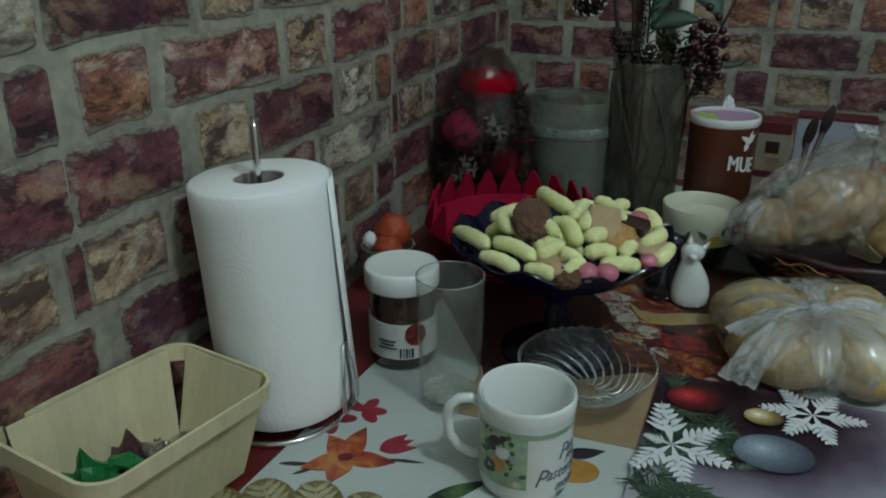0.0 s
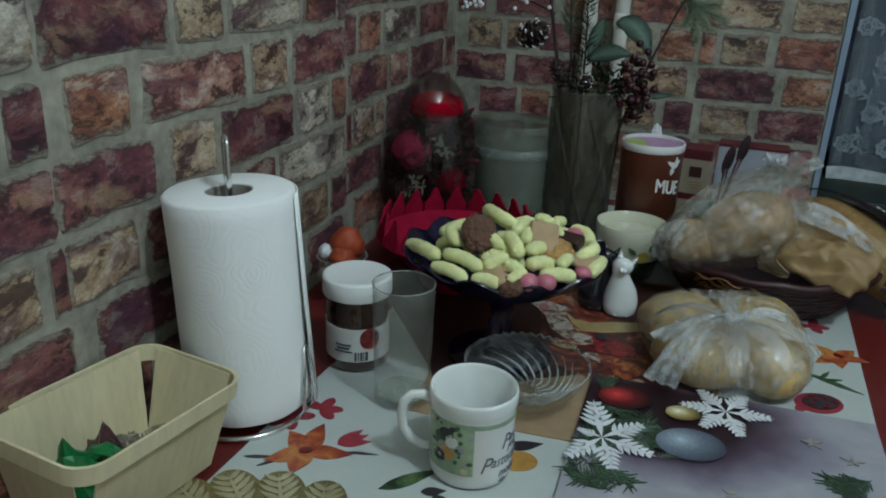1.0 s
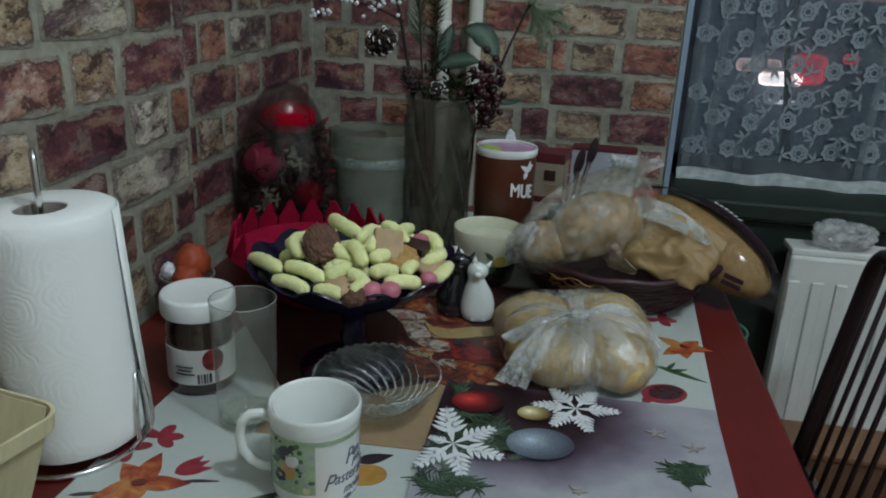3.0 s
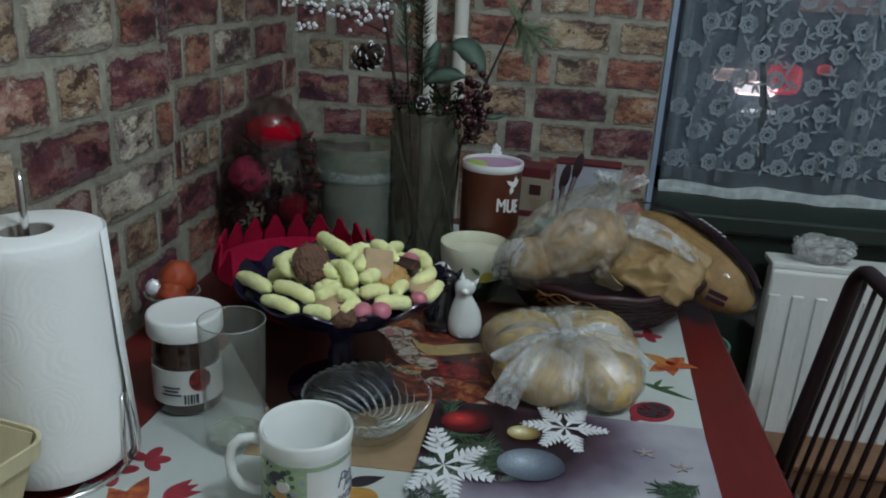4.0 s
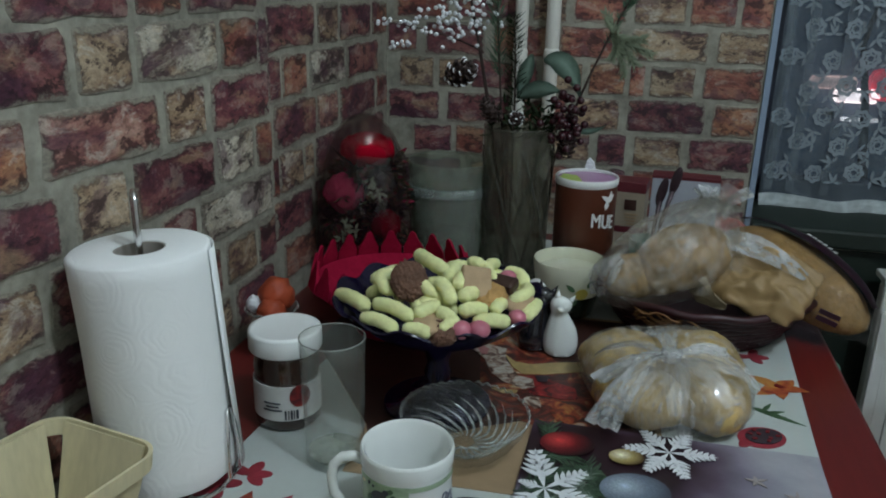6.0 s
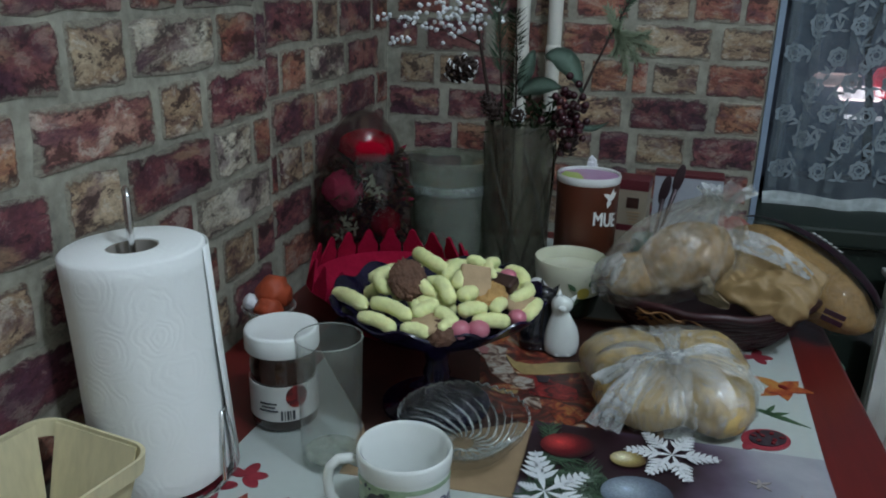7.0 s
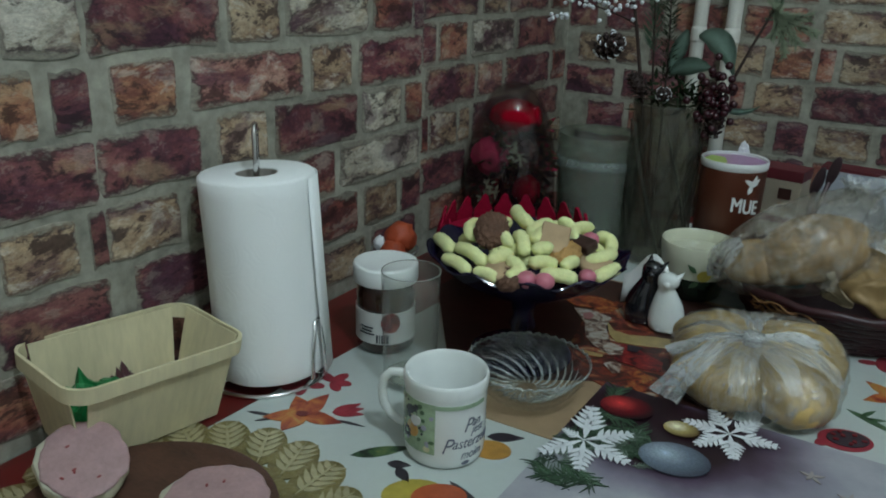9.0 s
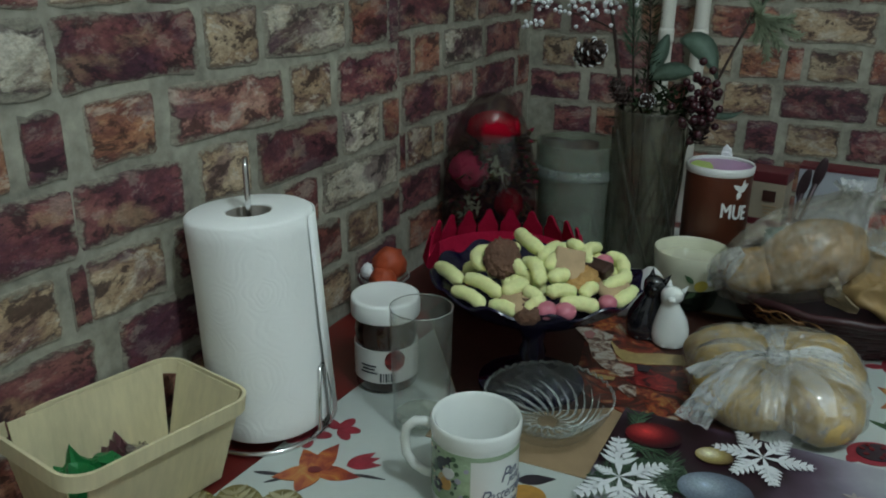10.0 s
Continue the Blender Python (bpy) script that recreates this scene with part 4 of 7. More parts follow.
part("base_ring", sweep(arc((0, 0, 0.0035), 0.066, 0, 360, 40)[:-1], 0.0028, 8, closed=True), CHROME, stand)
for a in (20, 140, 260):
    part("spoke", sweep([(0.066 * math.cos(radians(a)), 0.066 * math.sin(radians(a)), 0.0035), (0.03 * math.cos(radians(a)), 0.03 * math.sin(radians(a)), 0.008), (0, 0, 0.010)], 0.0022, 6), CHROME, stand)
loop = [(0, -0.004, 0.006), (0, -0.004, 0.18), (0, -0.006, 0.255)] + arc((0, 0.004, 0.262), 0.010, 200, -20, 8, "yz") + [(0, 0.012, 0.235), (0, 0.009, 0.18), (0, 0.008, 0.01)]
rod = part("rod", sweep(loop, 0.0026, 8), CHROME, stand)
rod.matrix_local = pose(0, 0, 0, 0, 0, 40)
arm = [(0.064, -0.012, 0.0035), (0.073, -0.006, 0.015), (0.071, -0.002, 0.045), (0.068, 0.004, 0.075), (0.069, 0.010, 0.078), (0.073, 0.012, 0.045), (0.074, 0.012, 0.015), (0.064, 0.016, 0.0035)]
part("side_arm", sweep(arm, 0.0020, 8), CHROME, stand)

# ---- veneer punnet with wrappers ----
punnet = thing("veneer_basket", "light wood veneer fruit punnet holding crumpled sweet wrappers", "basket", (0.0620, -1.068, TOP + 0.0072))
punnet.matrix_world = pose(0.0575, -1.068, TOP + 0.0095, -4.2, 3.0, -6.5)


def rounded(hx, hy, r, n=5):
    out = []
    for cx, cy, a0 in ((hx - r, hy - r, 0), (-hx + r, hy - r, 90), (-hx + r, -hy + r, 180), (hx - r, -hy + r, 270)):
        out += [(cx + r * math.cos(radians(a0 + 90 * k / n)), cy + r * math.sin(radians(a0 + 90 * k / n))) for k in range(n + 1)]
    return out


def band(outline, z0, z1, thick, flare=1.0, bm=None):
    """An upright strip round a closed outline with a thickness."""
    bm = bm or bmesh.new()
    rows = []
    for o, z, s in ((1, z0, 1.0), (1, z1, flare), (0, z1, flare), (0, z0, 1.0)):
        rows.append([bm.verts.new((x * s - (0 if o else thick * x / max(1e-6, math.hypot(x, y))), y * s - (0 if o else thick * y / max(1e-6, math.hypot(x, y))), z)) for x, y in outline])
    n = len(outline)
    for a, b in zip(rows, rows[1:] + rows[:1]):
        for k in range(n):
            bm.faces.new((a[k], a[(k + 1) % n], b[(k + 1) % n], b[k]))
    bmesh.ops.recalc_face_normals(bm, faces=bm.faces)
    return crisp(bm, 0.7)


def panel(p0, p1, q1, q0, thick):
    """A thin board between four corners."""
    bm = bmesh.new()
    v = [Vector(p) for p in (p0, p1, q1, q0)]
    nrm = (v[1] - v[0]).cross(v[3] - v[0]).normalized() * thick
    a = [bm.verts.new(x) for x in v]
    b = [bm.verts.new(x + nrm) for x in v]
    bm.faces.new(a)
    bm.faces.new(list(reversed(b)))
    for k in range(4):
        bm.faces.new((a[k], b[k], b[(k + 1) % 4], a[(k + 1) % 4]))
    bmesh.ops.recalc_face_normals(bm, faces=bm.faces)
    return bm


bx, by, tx, ty, hz = 0.0350, 0.066, 0.0520, 0.0835, 0.0830
part("floor_board", box((2 * bx, 2 * by, 0.0018), (0, 0, 0.001)), VENEER, punnet, smooth=False)
for s in (-1, 1):
    part("side_board", panel((s * bx, -by, 0), (s * bx, by, 0), (s * tx, ty * 0.86, hz), (s * tx, -ty * 0.86, hz), 0.0014), VENEER, punnet, smooth=False)
    part("end_board", panel((-bx, s * by, 0), (bx, s * by, 0), (tx * 0.78, s * ty, hz), (-tx * 0.78, s * ty, hz), 0.0014), VENEER, punnet, smooth=False)
rb = bmesh.new()
rows = [[rb.verts.new((x, y, z)) for x, y in rounded(tx + g, ty + g, 0.022, 7)] for g, z in ((0.0040, hz - 0.0125), (0.0046, hz + 0.002), (0.0022, hz + 0.002), (0.0016, hz - 0.0125))]
for a, b in zip(rows, rows[1:] + rows[:1]):
    for k in range(len(a)):
        rb.faces.new((a[k], a[(k + 1) % len(a)], b[(k + 1) % len(a)], b[k]))
bmesh.ops.recalc_face_normals(rb, faces=rb.faces)
part("rim_band", crisp(rb, 0.7), VENEER, punnet, "pale bent veneer rim")
for cx, cy, ang, m, size, nm in ((0.058, -1.112, 20, GREEN_WRAP, (0.023, 0.013, 0.031), "green foil sweet wrapper, crumpled"), (0.052, -1.072, -20, PLUM_WRAP, (0.022, 0.013, 0.026), "dark plum sweet wrapper, crumpled"), (0.062, -1.052, 10, FOIL, (0.012, 0.010, 0.022), "small silver sweet wrapper, twisted")):
    w = thing("sweet_wrapper", nm + ", inside the punnet", "wrapper", (cx, cy, TOP + 0.010), rz=ang, group="sweet wrappers")
    part("foil", lump(size, (0, 0, size[2]), 0.55, 3.2, cy * 900, 3, squash=-0.7), m, w, smooth=False)
    part("twist", lump((0.012, 0.008, 0.005), (0.018, 0.010, size[2] * 1.9), 0.6, 4, cy * 500, 2), FOIL if m is PLUM_WRAP else m, w, smooth=False)

# ---- gold doily, board and open sandwiches ----
doily = thing("gold_doily", "gold leaf-pattern openwork doily lying under a brown board", "doily", (0.195, -1.150, CLOTH_Z + INK))
n = 22
for k in range(n):
    a = 360 * k / n
    c = (0.132 * math.cos(radians(a)), 0.132 * math.sin(radians(a)))
    d = a + 24
    blade = part("leaf", slab(ellipse(c, 0.030, 0.0215, d, 22), 0, 0.0008 + 0.0003 * (k % 2)), GOLD_LACE, doily, smooth=False)
    bm = bmesh.new()
    tip = (c[0] - 0.028 * math.cos(radians(d)), c[1] - 0.028 * math.sin(radians(d)))
    slab(leaf_outline(tip, d, 0.054, 0.0036, 6), 0.0008, 0.0024, bm)
    for t in (0.16, 0.32, 0.48, 0.64, 0.80):
        b = (tip[0] + 0.054 * t * math.cos(radians(d)), tip[1] + 0.054 * t * math.sin(radians(d)))
        for s in (-48, 48):
            slab(leaf_outline(b, d + s, 0.0235 * (1.08 - abs(t - 0.4)), 0.0062, 5), 0.0008, 0.0020, bm)
    part("vein", bm, GOLD_VEIN, blade, "raised gold veins", smooth=False)
part("ring", band([(0.108 * math.cos(radians(a)), 0.108 * math.sin(radians(a))) for a in range(0, 360, 6)], 0, 0.0012, 0.02), GOLD_LACE, doily, smooth=False)
board = thing("serving_board", "round dark brown board with open ham sandwiches on it", "board", (0.180, -1.155, CLOTH_Z + INK + 0.0022))
part("disc", lathe([(0, 0), (0.100, 0), (0.106, 0.004), (0.106, 0.008), (0.103, 0.010), (0.096, 0.008), (0, 0.0075)], 56), BOARD, board)


def slice_of(rx, ry, h, sd, at, tm):
    """A flat slice with an uneven outline and rounded edge."""
    def outline(a, i, r, z):
        return r * (1 + 0.045 * math.sin(2 * a + sd) + 0.025 * math.sin(5 * a + 2 * sd) + 0.014 * math.sin(11 * a + sd) + 0.012 * math.sin(17 * a + 3 * sd)), z + h * 0.35 * math.sin(3 * a + sd) * r / rx
    bm = lathe([(0, -h), (rx * 0.95, -h), (rx, -h * 0.6), (rx * 1.01, 0), (rx, h * 0.6), (rx * 0.95, h), (rx * 0.6, h * 1.1), (0, h * 1.1)], 60, outline)
    bmesh.ops.transform(bm, matrix=tm @ Matrix.Translation(at) @ Matrix.Diagonal((1, ry / rx, 1, 1)), verts=bm.verts)
    return bm


for cx, cy, r, tilt, rise, sd in ((0.110, -1.156, 0.0375, (16, 17), 0.021, 1.0), (0.231, -1.128, 0.046, (5, 2), 0.009, 2.0)):
    sw = thing("open_sandwich", "bread slice topped with pink ham, on the brown board", "sandwich", (cx, cy, CLOTH_Z + 0.0105), group="open sandwiches")
    tm = pose(0, 0, rise, *tilt)
    part("bread", slice_of(r, r * 0.90, 0.0065, sd, (0, 0, 0), tm), CRUMB, sw)
    part("butter", slice_of(r * 0.97, r * 0.87, 0.0012, sd + 0.2, (0, 0, 0.0075), tm), BUTTER, sw)
    part("ham", slice_of(r * 0.985, r * 0.90, 0.0016, sd + 1.3, (0.002, 0.003, 0.0100), tm), HAM, sw)
    rng = random.Random(int(sd))
    for k in range(5):
        d, a = rng.uniform(0.3, 0.8) * r, rng.uniform(0, 6.28)
        spot = lump((0.0022, 0.0012, 0.0006), (0, 0, 0), 0.2, 2, k, 1)
        bmesh.ops.transform(spot, matrix=tm @ pose(d * math.cos(a), d * 0.84 * math.sin(a), 0.0119, 0, 0, rng.uniform(0, 180)), verts=spot.verts)
        part("fleck", spot, HAM_FLECK, sw)

# ---- chocolate spread jar ----
jar = thing("spread_jar", "jar of chocolate spread with a white lid and paper label", "jar", (0.142, -0.784, ON_CLOTH))
part("glass_body", lathe([(0, 0), (0.030, 0), (0.0335, 0.004), (0.034, 0.030), (0.0325, 0.052), (0.034, 0.066), (0.0315, 0.078), (0.030, 0.090), (0, 0.090)], 48), CHOCOLATE, jar)
lab = band([(0.0347 * math.cos(radians(a)), 0.0347 * math.sin(radians(a))) for a in range(0, 360, 6)], 0.014, 0.052, 0.0012)
part("label", lab, LABEL_WHITE, jar, "white paper label")
part("emblem", wrapped(slab(ellipse((0, 0), 0.011, 0.012), 0, 0.0012), 0.0345, -44, 0.041), PRINT["coat"], jar, "round red emblem", smooth=False)
for k, (x, w) in enumerate(((-0.008, 0.002), (-0.0045, 0.001), (-0.002, 0.002), (0.001, 0.001), (0.0035, 0.0025))):
    part("code_bar", wrapped(slab([(x, -0.005), (x + w, -0.005), (x + w, 0.005), (x, 0.005)], 0, 0.001), 0.0347, -58, 0.021), INK_GREY, jar, smooth=False)
for z, w in ((0.034, 0.018), (0.030, 0.014), (0.026, 0.020)):
    part("text_bar", wrapped(slab([(-w / 2, -0.0007), (w / 2, -0.0007), (w / 2, 0.0007), (-w / 2, 0.0007)], 0, 0.001), 0.0347, -92, z), INK_GREY, jar, smooth=False)
part("lid", lathe([(0, 0.083), (0.0365, 0.083), (0.0375, 0.085), (0.0375, 0.101), (0.0365, 0.1035), (0.034, 0.1045), (0.031, 0.1035), (0, 0.1032)], 64), WHITE_PLASTIC, jar)

# ---- drinking glass ----
tumbler = thing("drinking_glass", "tall plain dull drinking glass with a thick base", "glass", (0.217, -0.842, ON_CLOTH))
part("glass_wall", lathe([(0, 0), (0.0265, 0), (0.0280, 0.002), (0.0295, 0.06), (0.0310, 0.1275), (0.0306, 0.1280), (0.0301, 0.1275), (0.0286, 0.06), (0.0270, 0.010), (0.025, 0.0065), (0, 0.006)], 56), DULL_GLASS, tumbler)
part("rim", sweep(arc((0, 0, 0.1278), 0.0306, 0, 360, 48)[:-1], 0.0006, 6, closed=True), CUT_EDGE, tumbler)
part("base", lathe([(0, 0.0063), (0.0245, 0.0065), (0.0262, 0.010), (0.0240, 0.0115), (0, 0.0105)], 48), THICK_BASE, tumbler, "thick glass bottom")

# ---- mug ----
mug = thing("mug", "white ceramic mug with a green printed panel and handwriting", "mug", (0.314, -0.925, ON_CLOTH))
MH = 0.082
part("body", lathe([(0, 0.001), (0.032, 0.001), (0.034, 0), (0.0358, 0.002), (0.0370, 0.007), (0.0372, 0.011), (0.0375, 0.0125), (0.0376, MH - 0.015), (0.0380, MH - 0.013), (0.0386, MH - 0.011), (0.0388, MH - 0.002), (0.0382, MH), (0.0372, MH + 0.001), (0.0345, MH - 0.002), (0.0338, 0.02), (0.031, 0.008), (0.024, 0.005), (0, 0.005)], 72), CERAMIC, mug)
HA = -166
hd = Vector((math.cos(radians(HA)), math.sin(radians(HA)), 0))
hp = [hd * 0.036 + Vector((0, 0, 0.066)), hd * 0.044 + Vector((0, 0, 0.070)), hd * 0.053 + Vector((0, 0, 0.069)), hd * 0.060 + Vector((0, 0, 0.062)), hd * 0.0625 + Vector((0, 0, 0.050)), hd * 0.061 + Vector((0, 0, 0.036)), hd * 0.054 + Vector((0, 0, 0.025)), hd * 0.044 + Vector((0, 0, 0.019)), hd * 0.035 + Vector((0, 0, 0.018))]
part("handle", sweep(hp, 0.0044, 12), CERAMIC, mug)


def on_mug(name, bm, ang, z, m, label=""):
    return part(name, wrapped(bm, 0.0379, ang, z), m, mug, label, smooth=False)


def patch(w, h):
    return slab([(-w / 2, -h / 2), (-w / 4, -h / 2), (0, -h / 2), (w / 4, -h / 2), (w / 2, -h / 2), (w / 2, h / 2), (w / 4, h / 2), (0, h / 2), (-w / 4, h / 2), (-w / 2, h / 2)], 0, 0.0004)


on_mug("green_panel", patch(0.048, 0.050), -108, 0.041, GREEN_PRINT, "mottled green printed panel")
on_mug("green_frame", slab([(-0.035, 0), (-0.017, 0), (0, 0), (0.017, 0), (0.035, 0), (0.035, 0.004), (0.017, 0.004), (0, 0.004), (-0.017, 0.004), (-0.035, 0.004)], 0, 0.0005), -50, 0.0615, GREEN_PRINT)
for dx, dy, rx, ry, m in ((-0.004, 0.010, 0.008, 0.007, INK_GREY), (0.002, 0.004, 0.006, 0.005, LABEL_WHITE), (-0.002, -0.006, 0.007, 0.008, PRINT["amber"]), (-0.010, -0.012, 0.007, 0.006, INK_GREY), (0.009, 0.014, 0.0022, 0.0022, PRINT["leaf"]), (0.010, 0.006, 0.002, 0.002, PRINT["leaf"]), (0.009, -0.004, 0.0022, 0.0022, PRINT["leaf"]), (0.006, -0.014, 0.002, 0.002, PRINT["leaf"]), (-0.012, 0.006, 0.004, 0.005, PRINT["leaf"])):
    on_mug("motif", slab(ellipse((dx, dy), rx, ry, 20, 14), 0.0004, 0.0008 + 0.0002 * (m is LABEL_WHITE)), -104, 0.042, m)
rng = random.Random(8)
for k in range(34):
    dx, dy, r = rng.uniform(-0.022, 0.022), rng.uniform(-0.022, 0.022), rng.uniform(0.0012, 0.0034)
    on_mug("motif", slab(ellipse((dx, dy), r, r * rng.uniform(0.5, 1.0), rng.uniform(0, 180), 9), 0.0004, 0.0007 + 0.00005 * (k % 5)), -108, 0.041, (PRINT["leaf"], INK_GREY, MUG_PALE, GREEN_PRINT, MUG_LILAC)[k % 5])


def mug_word(text, start, z, size):
    """A sloping word from a start angle, its capital drawn larger."""
    x = 0.0
    for k, (piece, big) in enumerate(((text[0], 1.45), (text[1:], 1.0)) if text[0].isupper() else ((text, 1.0),)):
        bm = lettering(piece, size * big, 0.0003, -0.00016)
        low, left = min(v.co.y for v in bm.verts), min(v.co.x for v in bm.verts)
        right = max(v.co.x for v in bm.verts) - left
        for v in bm.verts:
            v.co.x, v.co.y = (v.co.x - left) * 0.80 + 0.34 * v.co.y + x, v.co.y - low - (0.004 if big > 1 else 0)
        x += right * 0.80 + size * 0.06
        on_mug("lettering", bm, start, z, MUG_INK, "grey handwriting-style letters")


mug_word("Pan", -28, 0.0425, 0.0135)
mug_word("jest", -18, 0.0325, 0.0120)
mug_word("Pasterzem", -58, 0.0225, 0.0150)
mug_word("moim", -33, 0.0110, 0.0125)
on_mug("leaf_mark", slab(ellipse((0, 0), 0.004, 0.0018, 10, 12), 0, 0.0005), -28, 0.0070, MUG_INK)

# ---- cut-glass dish ----
dish = thing("crystal_bowl", "cut clear glass bowl with a toothed rim", "bowl", (0.335, -0.796, ON_A + INK * 2))


def cut(a, i, r, z):
    if z > 0.034:
        return r * (1 + 0.012 * math.cos(40 * a)), z + 0.0012 * math.cos(40 * a)
    return r * (1 + 0.022 * math.cos(20 * a + 18 * z * 10)), z


part("glass_body", lathe([(0, 0), (0.034, 0), (0.040, 0.003), (0.050, 0.014), (0.0585, 0.027), (0.0635, 0.0385), (0.0625, 0.040), (0.0605, 0.0385), (0.055, 0.028), (0.046, 0.016), (0.036, 0.008), (0, 0.006)], 160, cut), CRYSTAL, dish, smooth=False)
for k in range(20):
    a = radians(18 * k)
    pts = [((0.010 + 0.044 * t) * math.cos(a + 1.0 * t * t), (0.010 + 0.044 * t) * math.sin(a + 1.0 * t * t), 0.0070 + 0.0215 * max(0, t - 0.45) / 0.55 * (0.6 + 0.4 * t)) for t in (i / 8 for i in range(9))]
    part("cut_ray", sweep(pts, [0.0005, 0.0010, 0.0014, 0.0016, 0.0016, 0.0014, 0.0011, 0.0008, 0.0005], 6), CUT_EDGE, dish)
part("rim", sweep([(0.0628 * (1 + 0.012 * math.cos(40 * t)) * math.cos(t), 0.0628 * (1 + 0.012 * math.cos(40 * t)) * math.sin(t), 0.0395 + 0.0014 * math.cos(40 * t)) for t in (2 * math.pi * k / 240 for k in range(240))], 0.0011, 6, closed=True), CUT_EDGE, dish, "toothed glass rim")

# ---- cobalt pedestal bowl with snacks ----
PC = (0.288, -0.719)
comport = thing("pedestal_bowl", "dark cobalt glass footed bowl with a wavy rim, heaped with snacks", "bowl", (*PC, ON_A + INK * 3.6))


def wavy(a, i, r, z):
    w = max(0, (r - 0.07) / 0.04)
    return r * (1 + 0.022 * w * math.cos(12 * a)), z + 0.0045 * w * math.cos(12 * a + 0.6)


part("bowl", lathe([(0, 0.074), (0.020, 0.075), (0.045, 0.082), (0.075, 0.098), (0.097, 0.114), (0.110, 0.127), (0.1085, 0.1285), (0.094, 0.117), (0.072, 0.102), (0.042, 0.087), (0, 0.081)], 144, wavy), COBALT, comport)
part("stem", lathe([(0, 0.078), (0.022, 0.076), (0.015, 0.066), (0.011, 0.050), (0.015, 0.038), (0.012, 0.028), (0.018, 0.016), (0.044, 0.007), (0.058, 0.003), (0.058, 0), (0, 0)], 48), COBALT, comport)

PUFFS = [(-0.115, -0.013, -0.051, -0.077), (-0.048, -0.024, -0.037, -0.064), (-0.06, 0.062, 0.013, -0.025), (-0.022, -0.013, 0.007, -0.064), (0.015, -0.033, 0.019, 0.013), (0.009, -0.042, 0.03, -0.069), (0.03, -0.05, 0.031, -0.025), (0.026, 0.023, 0.045, 0.014), (0.058, -0.018, 0.047, 0.056), (0.062, 0.048, 0.088, 0.026), (0.089, 0.027, 0.082, -0.028), (0.103, 0.004, 0.095, -0.04), (-0.049, -0.071, -0.002, -0.091), (-0.057, -0.084, -0.014, -0.102), (-0.01, -0.101, 0.019, -0.102), (-0.002, -0.087, 0.019, -0.072), (0.021, -0.081, 0.034, -0.085), (0.038, -0.076, 0.062, -0.061), (0.069, -0.054, 0.072, -0.045), (0.052, -0.08, 0.084, -0.058), (0.036, -0.061, 0.048, -0.047), (0.028, -0.096, 0.037, -0.086)]
BENDS = {1: -0.32, 3: -0.18, 9: 0.30, 10: 0.22, 8: 0.16}
BZ = ON_A + INK * 3.6


def heap(x, y):
    d = min(1.0, math.hypot(x, y) / 0.108)
    return BZ + 0.121 + 0.038 * (1 - d ** 2.5)


def puff(k, x0, y0, x1, y1, sink=0.0):
    d = math.hypot(x1 - x0, y1 - y0)
    if d > 0.075:
        f = 0.075 / d
        x0, y0 = x1 + (x0 - x1) * f, y1 + (y0 - y1) * f
    if d < 0.020:
        mx, my, f = (x0 + x1) / 2, (y0 + y1) / 2, 0.010 / max(d, 0.004)
        x0, y0, x1, y1 = mx + (x0 - mx) * 2 * f, my + (y0 - my) * 2 * f, mx + (x1 - mx) * 2 * f, my + (y1 - my) * 2 * f
    rng = random.Random(k)
    r = rng.uniform(0.0064, 0.0078)
    up = rng.uniform(-0.001, 0.004) + sink
    mx, my = (x0 + x1) / 2, (y0 + y1) / 2
    e = thing("corn_puff", "pale yellow curved corn puff in the glass bowl", "snack", (PC[0] + mx, PC[1] + my, heap(mx, my)), group="corn puffs")
    bend = BENDS.get(k, rng.uniform(-0.10, 0.10)) * math.hypot(x1 - x0, y1 - y0)
    nx, ny = -(y1 - y0), (x1 - x0)
    q = max(1e-5, math.hypot(nx, ny))
    za, zb = heap(x0, y0) - heap(mx, my), heap(x1, y1) - heap(mx, my)
    pts, rad = [], []
    for i in range(13):
        t = i / 12
        s = 4 * t * (1 - t)
        pts.append((x0 - mx + (x1 - x0) * t + nx / q * bend * (s - 0.5), y0 - my + (y1 - y0) * t + ny / q * bend * (s - 0.5), za + (zb - za) * t + 0.004 * s + up))
        cap = min(1, math.sqrt(max(0.02, 1 - (1 - min(1, min(t, 1 - t) * 5.5)) ** 2)))
        rad.append(r * cap * (1 + 0.05 * math.sin(i * 2.1 + k)))
    part("puff", sweep(pts, rad, 12), PUFF, e)


for k, p in enumerate(PUFFS):
    puff(k, *p)
rng = random.Random(77)
for k in range(16):
    a, d, turn = rng.uniform(0, 6.28), 0.074 * math.sqrt(rng.random()), rng.uniform(0, 6.28)
    x, y = d * math.cos(a), d * math.sin(a)
    dx, dy = 0.021 * math.cos(turn), 0.021 * math.sin(turn)
    puff(40 + k, x - dx, y - dy, x + dx, y + dy, -0.013)


def snack(name, label, x, y, bm, m, lift, rx=0, ry=0, rz=0, smooth=True):
    e = thing(name, label, "snack", (PC[0] + x, PC[1] + y, heap(x, y) + lift))
    e.matrix_world = pose(PC[0] + x, PC[1] + y, heap(x, y) + lift, rx, ry, rz)
    part("body", bm, m, e, smooth=smooth)


